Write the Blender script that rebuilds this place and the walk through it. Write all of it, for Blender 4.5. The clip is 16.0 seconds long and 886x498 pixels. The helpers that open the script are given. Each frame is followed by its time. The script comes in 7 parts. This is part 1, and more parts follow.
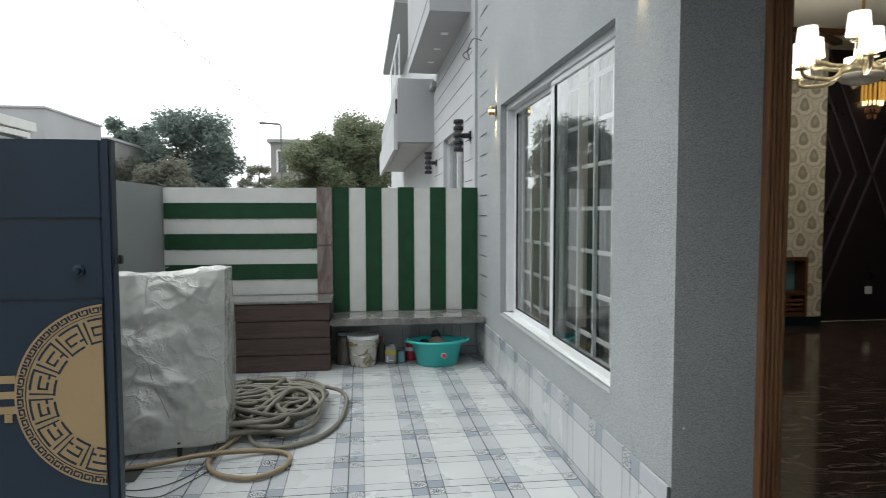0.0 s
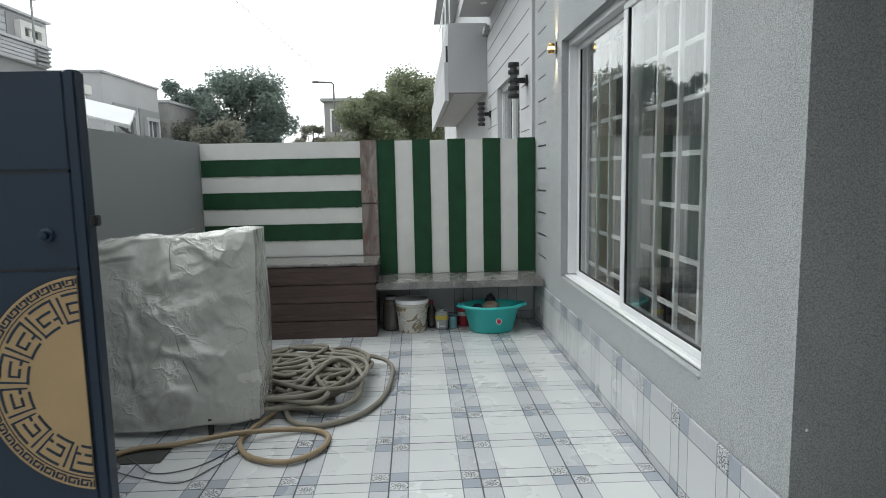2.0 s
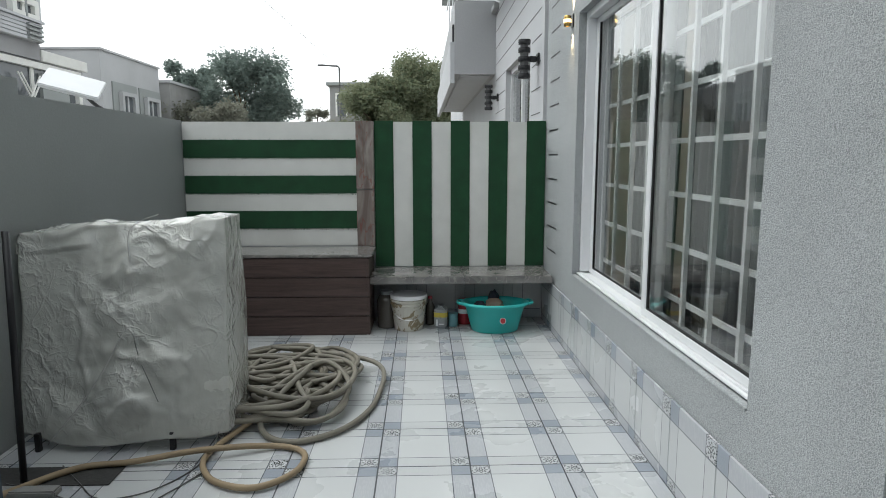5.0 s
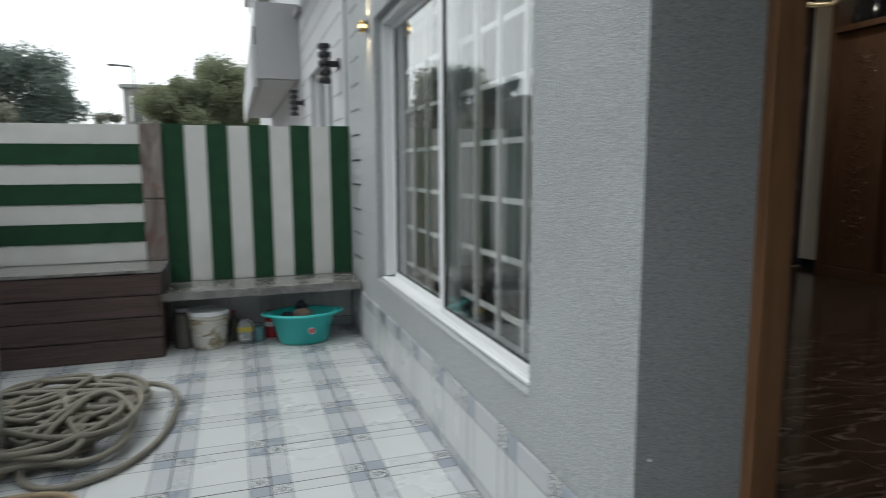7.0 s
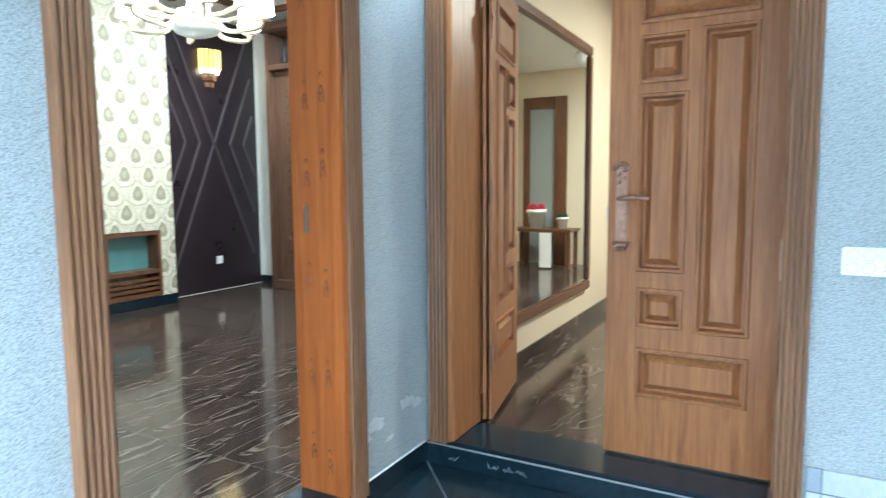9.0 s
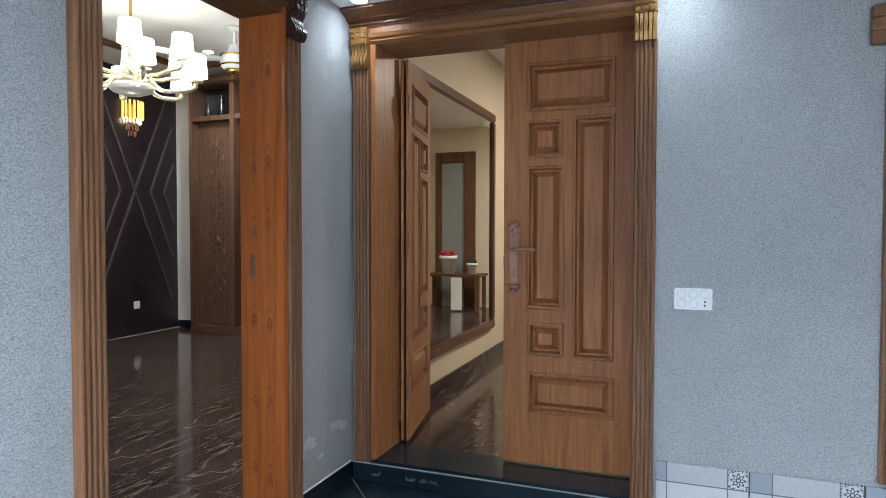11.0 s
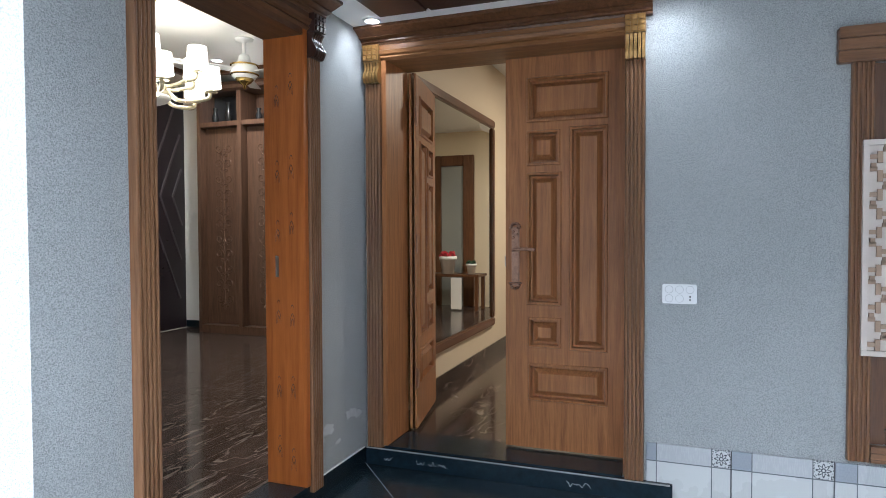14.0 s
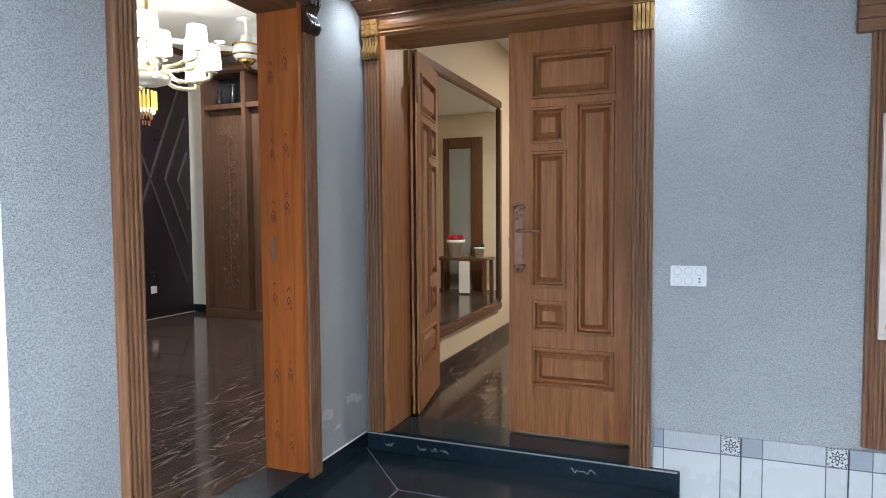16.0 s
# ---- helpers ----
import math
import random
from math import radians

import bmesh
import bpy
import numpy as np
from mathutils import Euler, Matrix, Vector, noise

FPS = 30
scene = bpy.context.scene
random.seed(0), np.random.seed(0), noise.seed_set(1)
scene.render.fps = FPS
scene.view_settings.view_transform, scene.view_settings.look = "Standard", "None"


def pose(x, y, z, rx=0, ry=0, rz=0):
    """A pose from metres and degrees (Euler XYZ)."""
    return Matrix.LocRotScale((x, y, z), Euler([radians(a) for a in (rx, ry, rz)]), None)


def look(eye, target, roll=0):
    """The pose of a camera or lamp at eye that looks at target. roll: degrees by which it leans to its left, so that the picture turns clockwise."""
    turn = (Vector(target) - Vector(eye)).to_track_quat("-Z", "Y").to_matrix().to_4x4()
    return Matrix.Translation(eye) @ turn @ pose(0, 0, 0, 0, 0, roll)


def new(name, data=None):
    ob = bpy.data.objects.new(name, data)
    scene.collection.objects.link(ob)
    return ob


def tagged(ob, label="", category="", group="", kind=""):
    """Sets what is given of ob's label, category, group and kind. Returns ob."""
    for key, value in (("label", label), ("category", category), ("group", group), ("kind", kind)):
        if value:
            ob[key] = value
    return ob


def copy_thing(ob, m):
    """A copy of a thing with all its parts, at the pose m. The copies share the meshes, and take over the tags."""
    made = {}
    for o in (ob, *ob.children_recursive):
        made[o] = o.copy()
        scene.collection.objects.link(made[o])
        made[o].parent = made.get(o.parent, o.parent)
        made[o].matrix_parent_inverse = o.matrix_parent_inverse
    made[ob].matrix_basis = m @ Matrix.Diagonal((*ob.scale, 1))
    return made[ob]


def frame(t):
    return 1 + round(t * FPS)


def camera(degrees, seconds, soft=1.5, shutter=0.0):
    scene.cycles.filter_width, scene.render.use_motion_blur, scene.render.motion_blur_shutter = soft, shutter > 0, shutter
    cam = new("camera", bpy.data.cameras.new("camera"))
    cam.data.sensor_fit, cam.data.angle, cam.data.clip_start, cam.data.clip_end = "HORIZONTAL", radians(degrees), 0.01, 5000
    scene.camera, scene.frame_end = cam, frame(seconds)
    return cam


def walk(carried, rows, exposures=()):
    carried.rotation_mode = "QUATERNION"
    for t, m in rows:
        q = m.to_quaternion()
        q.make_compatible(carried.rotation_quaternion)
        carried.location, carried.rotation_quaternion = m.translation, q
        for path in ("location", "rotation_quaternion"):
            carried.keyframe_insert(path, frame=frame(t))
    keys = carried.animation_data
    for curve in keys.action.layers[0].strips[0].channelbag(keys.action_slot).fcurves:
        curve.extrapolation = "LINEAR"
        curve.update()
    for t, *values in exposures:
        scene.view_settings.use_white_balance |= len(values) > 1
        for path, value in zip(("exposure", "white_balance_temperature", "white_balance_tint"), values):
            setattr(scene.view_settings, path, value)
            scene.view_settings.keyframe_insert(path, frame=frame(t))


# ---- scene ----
cam = camera(70.3, 16.0, soft=0.5, shutter=0.4)
PATH = [
    (0, (0.373, 0.415, 1.414), (0.632, 2.394, 1.299), -0.1),
    (0.5, (0.44, 0.51, 1.404), (0.567, 2.501, 1.263), -1.1),
    (1, (0.415, 0.65, 1.389), (0.523, 2.635, 1.167), -0.4),
    (1.5, (0.39, 0.768, 1.391), (0.487, 2.755, 1.18), -0.8),
    (2, (0.446, 0.888, 1.375), (0.527, 2.871, 1.13), -1.1),
    (2.5, (0.539, 1.018, 1.384), (0.564, 3.003, 1.145), -0.5),
    (3, (0.564, 1.087, 1.375), (0.546, 3.068, 1.098), -1.3),
    (3.5, (0.52, 1.192, 1.367), (0.531, 3.171, 1.081), -0.6),
    (6, (0.495, 1.33, 1.352), (0.644, 3.306, 1.076), -0.1),
    (6.5, (0.526, 1.334, 1.348), (0.805, 3.297, 1.084), 0.1),
    (7, (0.62, 1.351, 1.332), (1.238, 3.236, 1.072), -0.3),
    (7.5, (0.729, 1.322, 1.338), (1.787, 2.997, 1.063), -0.4),
    (7.7, (0.78, 1.308, 1.34), (1.977, 2.885, 1.054), -0.2),
    (8, (0.870, 1.270, 1.345), (2.255, 2.685, 1.067), 0.2),
    (8.5, (1.003, 1.244, 1.322), (2.600, 2.424, 1.080), -0.2),
    (9, (1.062, 1.207, 1.348), (2.809, 2.160, 1.148), -0.4),
    (9.5, (0.995, 1.206, 1.380), (2.844, 1.959, 1.248), 0.1),
    (11.8, (0.409, 0.946, 1.386), (2.276, 1.659, 1.343), -0.1),
    (12, (0.379, 0.95, 1.385), (2.241, 1.681, 1.333), -0.2),
    (12.5, (0.341, 0.978, 1.389), (2.208, 1.692, 1.348), -0.2),
    (13, (0.316, 0.988, 1.404), (2.193, 1.678, 1.362), -0.2),
    (13.5, (0.321, 0.993, 1.397), (2.197, 1.683, 1.343), -0.2),
    (14, (0.335, 0.979, 1.391), (2.209, 1.675, 1.336), -0.2),
    (14.5, (0.351, 0.978, 1.38), (2.226, 1.67, 1.307), -0.1),
    (15, (0.389, 0.97, 1.372), (2.265, 1.658, 1.297), -0.1),
    (15.5, (0.421, 0.965, 1.37), (2.286, 1.682, 1.276), -0.3),
    (16, (0.437, 0.963, 1.372), (2.297, 1.692, 1.268), -0.4),
]
EXPOSURES = [(0.0, 0.93, 6400, 6), (6.5, 0.90, 6350, 6), (7.0, 0.72, 6350, 6), (7.4, 1.0, 6200, 7), (7.8, 1.50, 6100, 8), (8.0, 1.95, 6050, 8), (8.2, 2.6, 6000, 8), (8.5, 3.30, 5900, 7), (8.8, 3.85, 5250, 0), (9.0, 4.0, 4900, -6), (9.5, 3.65, 5050, 0), (12.0, 2.88, 5650, 7), (14.5, 2.95, 5650, 8), (16.0, 3.12, 5650, 8)]
walk(cam, [(t, look(eye, target, roll)) for t, eye, target, roll in PATH], EXPOSURES)

# ---- world and large lights ----
world = bpy.data.worlds.new("overcast_sky")
scene.world = world
world.use_nodes = True
wn, wl = world.node_tree.nodes, world.node_tree.links
wn.clear()
sky = wn.new("ShaderNodeTexSky")
sky.sky_type, sky.sun_disc = "NISHITA", False
sky.sun_elevation, sky.sun_rotation = radians(50), radians(-60)
sky.dust_density, sky.air_density, sky.ozone_density = 4.0, 1.0, 1.0
pale = wn.new("ShaderNodeHueSaturation")
pale.inputs["Saturation"].default_value = 0.12
lift = wn.new("ShaderNodeMixRGB")
lift.inputs["Fac"].default_value, lift.inputs["Color2"].default_value = 0.6, (9.0, 9.2, 9.4, 1)
backg = wn.new("ShaderNodeBackground")
backg.inputs["Strength"].default_value = 0.115
wout = wn.new("ShaderNodeOutputWorld")
wl.new(sky.outputs["Color"], pale.inputs["Color"])
wl.new(pale.outputs["Color"], lift.inputs["Color1"])
wl.new(lift.outputs["Color"], backg.inputs["Color"])
wl.new(backg.outputs["Background"], wout.inputs["Surface"])

sun = new("sun", bpy.data.lights.new("sun", "SUN"))
sun.data.energy, sun.data.angle, sun.data.color = 0.42, radians(25), (1, 0.98, 0.95)
sun.matrix_world = look((-8, 4, 14), (0, 4, 0))


def lamp(name, kind, at, energy, colour, size=0.05, target=None, cone=None):
    ob = new(name, bpy.data.lights.new(name, kind))
    ob.data.energy, ob.data.color = energy, colour
    if kind in ("POINT", "SPOT"):
        ob.data.shadow_soft_size = size
    if kind == "SPOT":
        ob.data.spot_size, ob.data.spot_blend = radians(cone or 60), 1.0
    if kind == "AREA":
        ob.data.size = size
    ob.matrix_world = look(at, target) if target else pose(*at)
    return ob


lamp("chandelier_light", "POINT", (4.31, 5.0, 2.50), 9, (1, 0.86, 0.66), 0.3)
lamp("drawing_downlight", "AREA", (5.9, 5.6, 3.2), 5, (1, 0.93, 0.82), 0.12)
lamp("drawing_downlight_near", "AREA", (3.0, 4.0, 3.2), 3.5, (1, 0.93, 0.82), 0.12)
lamp("hall_light", "AREA", (6.3, 0.9, 2.96), 11, (1, 0.80, 0.58), 0.25)
# added fill without a fixture, to brighten the cream wall past the hall
lamp("lounge_fill", "AREA", (8.5, 3.3, 2.96), 14, (1, 0.92, 0.80), 0.25)
lamp("porch_spot", "SPOT", (3.3, 2.43, 2.475), 1.0, (0.95, 0.98, 1), 0.05, (3.3, 2.43, 0), 165)
lamp("porch_spot_right", "SPOT", (3.3, 1.02, 2.475), 1.2, (0.95, 0.98, 1), 0.05, (3.3, 1.02, 0), 165)
for sy, sz, watts in ((5.74, 2.28, 3.0), (2.92, 2.42, 1.2)):
    lamp("sconce_up", "SPOT", (1.508, sy, sz + 0.05), watts, (1, 0.74, 0.42), 0.010, (1.55, sy, sz + 0.5), 64)
    lamp("sconce_down", "SPOT", (1.508, sy, sz - 0.05), watts, (1, 0.74, 0.42), 0.010, (1.55, sy, sz - 0.5), 64)


# ---- materials ----
def material(name):
    m = bpy.data.materials.new(name)
    m.use_nodes = True
    n, l = m.node_tree.nodes, m.node_tree.links
    return m, n, l, n["Principled BSDF"]


def surface(name, colour, rough=0.6, metal=0.0, scale=6.0, vary=0.12, bump=0.0, bscale=120.0, stain=0.0, coat=0.0, stretch=(1, 1, 1)):
    """Plain paint, plaster, plastic, metal: colour varied at two scales, with fine relief."""
    m, n, l, b = material(name)
    b.inputs["Roughness"].default_value, b.inputs["Metallic"].default_value = rough, metal
    b.inputs["Coat Weight"].default_value = coat
    co = n.new("ShaderNodeTexCoord")
    mp = n.new("ShaderNodeMapping")
    mp.inputs["Scale"].default_value = stretch
    l.new(co.outputs["Object"], mp.inputs["Vector"])
    big, fine = n.new("ShaderNodeTexNoise"), n.new("ShaderNodeTexNoise")
    big.inputs["Scale"].default_value, big.inputs["Detail"].default_value = scale, 5
    fine.inputs["Scale"].default_value, fine.inputs["Detail"].default_value = bscale, 3
    l.new(mp.outputs["Vector"], big.inputs["Vector"])
    l.new(mp.outputs["Vector"], fine.inputs["Vector"])
    mix = n.new("ShaderNodeMath")
    mix.operation = "MULTIPLY_ADD"
    mix.inputs[1].default_value = 0.4
    l.new(fine.outputs["Fac"], mix.inputs[0])
    l.new(big.outputs["Fac"], mix.inputs[2])
    ramp = n.new("ShaderNodeMapRange")
    ramp.inputs["From Min"].default_value, ramp.inputs["From Max"].default_value = 0.35, 1.05
    ramp.inputs["To Min"].default_value, ramp.inputs["To Max"].default_value = 1 - vary, 1 + vary
    l.new(mix.outputs[0], ramp.inputs["Value"])
    tint = n.new("ShaderNodeVectorMath")
    tint.operation = "SCALE"
    tint.inputs[0].default_value = colour
    l.new(ramp.outputs["Result"], tint.inputs["Scale"])
    last = tint.outputs["Vector"]
    if stain:
        dirt = n.new("ShaderNodeTexNoise")
        dirt.inputs["Scale"].default_value, dirt.inputs["Detail"].default_value = scale * 0.35, 8
        l.new(mp.outputs["Vector"], dirt.inputs["Vector"])
        edge = n.new("ShaderNodeMapRange")
        edge.inputs["From Min"].default_value, edge.inputs["From Max"].default_value = 0.52, 0.72
        edge.inputs["To Max"].default_value = stain
        l.new(dirt.outputs["Fac"], edge.inputs["Value"])
        mx = n.new("ShaderNodeMixRGB")
        mx.inputs["Color2"].default_value = (colour[0] * 0.55, colour[1] * 0.52, colour[2] * 0.47, 1)
        l.new(edge.outputs["Result"], mx.inputs["Fac"])
        l.new(last, mx.inputs["Color1"])
        last = mx.outputs["Color"]
    l.new(last, b.inputs["Base Color"])
    rr = n.new("ShaderNodeMapRange")
    rr.inputs["To Min"].default_value, rr.inputs["To Max"].default_value = max(rough - 0.08, 0.02), min(rough + 0.08, 1)
    l.new(big.outputs["Fac"], rr.inputs["Value"])
    l.new(rr.outputs["Result"], b.inputs["Roughness"])
    if bump:
        bp = n.new("ShaderNodeBump")
        bp.inputs["Strength"].default_value, bp.inputs["Distance"].default_value = 1.0, bump
        l.new(fine.outputs["Fac"], bp.inputs["Height"])
        l.new(bp.outputs["Normal"], b.inputs["Normal"])
    return m


def stucco(name, colour, size=70.0, depth=0.004):
    """Sprayed, wormy render coat, with the shade of its hollows put into the colour."""
    m, n, l, b = material(name)
    b.inputs["Roughness"].default_value = 0.85
    co = n.new("ShaderNodeTexCoord")
    wob = n.new("ShaderNodeTexNoise")
    wob.inputs["Scale"].default_value, wob.inputs["Detail"].default_value, wob.inputs["Distortion"].default_value = size, 1, 1.0
    big = n.new("ShaderNodeTexNoise")
    big.inputs["Scale"].default_value, big.inputs["Detail"].default_value = 1.6, 6
    l.new(co.outputs["Object"], wob.inputs["Vector"])
    l.new(co.outputs["Object"], big.inputs["Vector"])
    # shade painted in: bump hollows get darker colour, ridges lighter
    pit_shade = n.new("ShaderNodeMapRange")
    pit_shade.inputs["From Min"].default_value, pit_shade.inputs["From Max"].default_value = 0.36, 0.6
    pit_shade.inputs["To Min"].default_value, pit_shade.inputs["To Max"].default_value = 0.67, 1.155
    l.new(wob.outputs["Fac"], pit_shade.inputs["Value"])
    large = n.new("ShaderNodeMapRange")
    large.inputs["From Min"].default_value, large.inputs["From Max"].default_value = 0.3, 0.7
    large.inputs["To Min"].default_value, large.inputs["To Max"].default_value = 0.93, 1.06
    l.new(big.outputs["Fac"], large.inputs["Value"])
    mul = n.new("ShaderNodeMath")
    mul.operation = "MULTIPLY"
    l.new(pit_shade.outputs["Result"], mul.inputs[0])
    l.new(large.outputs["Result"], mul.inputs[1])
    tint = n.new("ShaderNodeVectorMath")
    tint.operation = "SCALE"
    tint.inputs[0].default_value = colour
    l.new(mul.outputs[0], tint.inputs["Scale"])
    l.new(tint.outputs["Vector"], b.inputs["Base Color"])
    bp = n.new("ShaderNodeBump")
    bp.inputs["Strength"].default_value, bp.inputs["Distance"].default_value = 0.9, depth
    l.new(wob.outputs["Fac"], bp.inputs["Height"])
    l.new(bp.outputs["Normal"], b.inputs["Normal"])
    return m


def wood(name, light, dark, rough=0.4, stretch=(9, 9, 0.7), scale=3.0, coat=0.25):
    """Varnished timber, the grain running along the axis with the small stretch."""
    m, n, l, b = material(name)
    b.inputs["Roughness"].default_value, b.inputs["Coat Weight"].default_value = rough, coat
    b.inputs["Coat Roughness"].default_value = 0.25
    b.inputs["Specular IOR Level"].default_value = 0.3
    co, mp = n.new("ShaderNodeTexCoord"), n.new("ShaderNodeMapping")
    mp.inputs["Scale"].default_value = stretch
    l.new(co.outputs["Object"], mp.inputs["Vector"])
    g1, g2 = n.new("ShaderNodeTexNoise"), n.new("ShaderNodeTexNoise")
    g1.inputs["Scale"].default_value, g1.inputs["Detail"].default_value, g1.inputs["Distortion"].default_value = scale, 6, 1.2
    g2.inputs["Scale"].default_value, g2.inputs["Detail"].default_value = scale * 9, 4
    l.new(mp.outputs["Vector"], g1.inputs["Vector"])
    l.new(mp.outputs["Vector"], g2.inputs["Vector"])
    add = n.new("ShaderNodeMath")
    add.operation = "MULTIPLY_ADD"
    add.inputs[1].default_value = 0.45
    l.new(g2.outputs["Fac"], add.inputs[0])
    l.new(g1.outputs["Fac"], add.inputs[2])
    ramp = n.new("ShaderNodeValToRGB")
    ramp.color_ramp.elements[0].position, ramp.color_ramp.elements[0].color = 0.45, (*dark, 1)
    ramp.color_ramp.elements[1].position, ramp.color_ramp.elements[1].color = 0.95, (*light, 1)
    l.new(add.outputs[0], ramp.inputs["Fac"])
    l.new(ramp.outputs["Color"], b.inputs["Base Color"])
    bp = n.new("ShaderNodeBump")
    bp.inputs["Strength"].default_value, bp.inputs["Distance"].default_value = 0.4, 0.001
    l.new(g2.outputs["Fac"], bp.inputs["Height"])
    l.new(bp.outputs["Normal"], b.inputs["Normal"])
    return m


def marble(name, base, mid, vein, rough=0.08, scale=1.6, stretch=(1, 1, 1), bands=0.55):
    """Polished stone with drifting bands and thin veins."""
    m, n, l, b = material(name)
    b.inputs["Roughness"].default_value = rough
    co, mp = n.new("ShaderNodeTexCoord"), n.new("ShaderNodeMapping")
    mp.inputs["Scale"].default_value, mp.inputs["Rotation"].default_value = stretch, (0, 0, radians(25))
    l.new(co.outputs["Object"], mp.inputs["Vector"])
    cl, ve = n.new("ShaderNodeTexNoise"), n.new("ShaderNodeTexNoise")
    cl.inputs["Scale"].default_value, cl.inputs["Detail"].default_value, cl.inputs["Distortion"].default_value = scale, 8, 1.4
    ve.inputs["Scale"].default_value, ve.inputs["Detail"].default_value, ve.inputs["Distortion"].default_value = scale * 0.8, 5, 2.2
    l.new(mp.outputs["Vector"], cl.inputs["Vector"])
    l.new(mp.outputs["Vector"], ve.inputs["Vector"])
    ramp = n.new("ShaderNodeValToRGB")
    ramp.color_ramp.elements[0].position, ramp.color_ramp.elements[0].color = 0.38, (*base, 1)
    ramp.color_ramp.elements[1].position, ramp.color_ramp.elements[1].color = 0.38 + bands * 0.5, (*mid, 1)
    l.new(cl.outputs["Fac"], ramp.inputs["Fac"])
    off = n.new("ShaderNodeMath")
    off.operation = "SUBTRACT"
    off.inputs[1].default_value = 0.5
    l.new(ve.outputs["Fac"], off.inputs[0])
    ab = n.new("ShaderNodeMath")
    ab.operation = "ABSOLUTE"
    l.new(off.outputs[0], ab.inputs[0])
    thin = n.new("ShaderNodeMapRange")
    thin.inputs["From Min"].default_value, thin.inputs["From Max"].default_value = 0.0, 0.014
    thin.inputs["To Min"].default_value, thin.inputs["To Max"].default_value = 0.75, 0.0
    l.new(ab.outputs[0], thin.inputs["Value"])
    mx = n.new("ShaderNodeMixRGB")
    mx.inputs["Color2"].default_value = (*vein, 1)
    l.new(thin.outputs["Result"], mx.inputs["Fac"])
    l.new(ramp.outputs["Color"], mx.inputs["Color1"])
    l.new(mx.outputs["Color"], b.inputs["Base Color"])
    return m


def glow(name, colour, strength):
    m, n, l, b = material(name)
    b.inputs["Base Color"].default_value = (*colour, 1)
    b.inputs["Emission Color"].default_value = (*colour, 1)
    b.inputs["Emission Strength"].default_value = strength
    return m


def glass(name, tint=(1, 1, 1), rough=0.0):
    m, n, l, b = material(name)
    b.inputs["Base Color"].default_value = (*tint, 1)
    b.inputs["Transmission Weight"].default_value, b.inputs["Roughness"].default_value, b.inputs["IOR"].default_value = 1.0, rough, 1.5
    return m


def maths(n, l, op, a, b=None, c=None):
    """One Math node; sockets or numbers go in, its output comes out."""
    node = n.new("ShaderNodeMath")
    node.operation = op
    for i, v in enumerate((a, b, c)):
        if v is None:
            continue
        if isinstance(v, (int, float)):
            node.inputs[i].default_value = v
        else:
            l.new(v, node.inputs[i])
    return node.outputs[0]


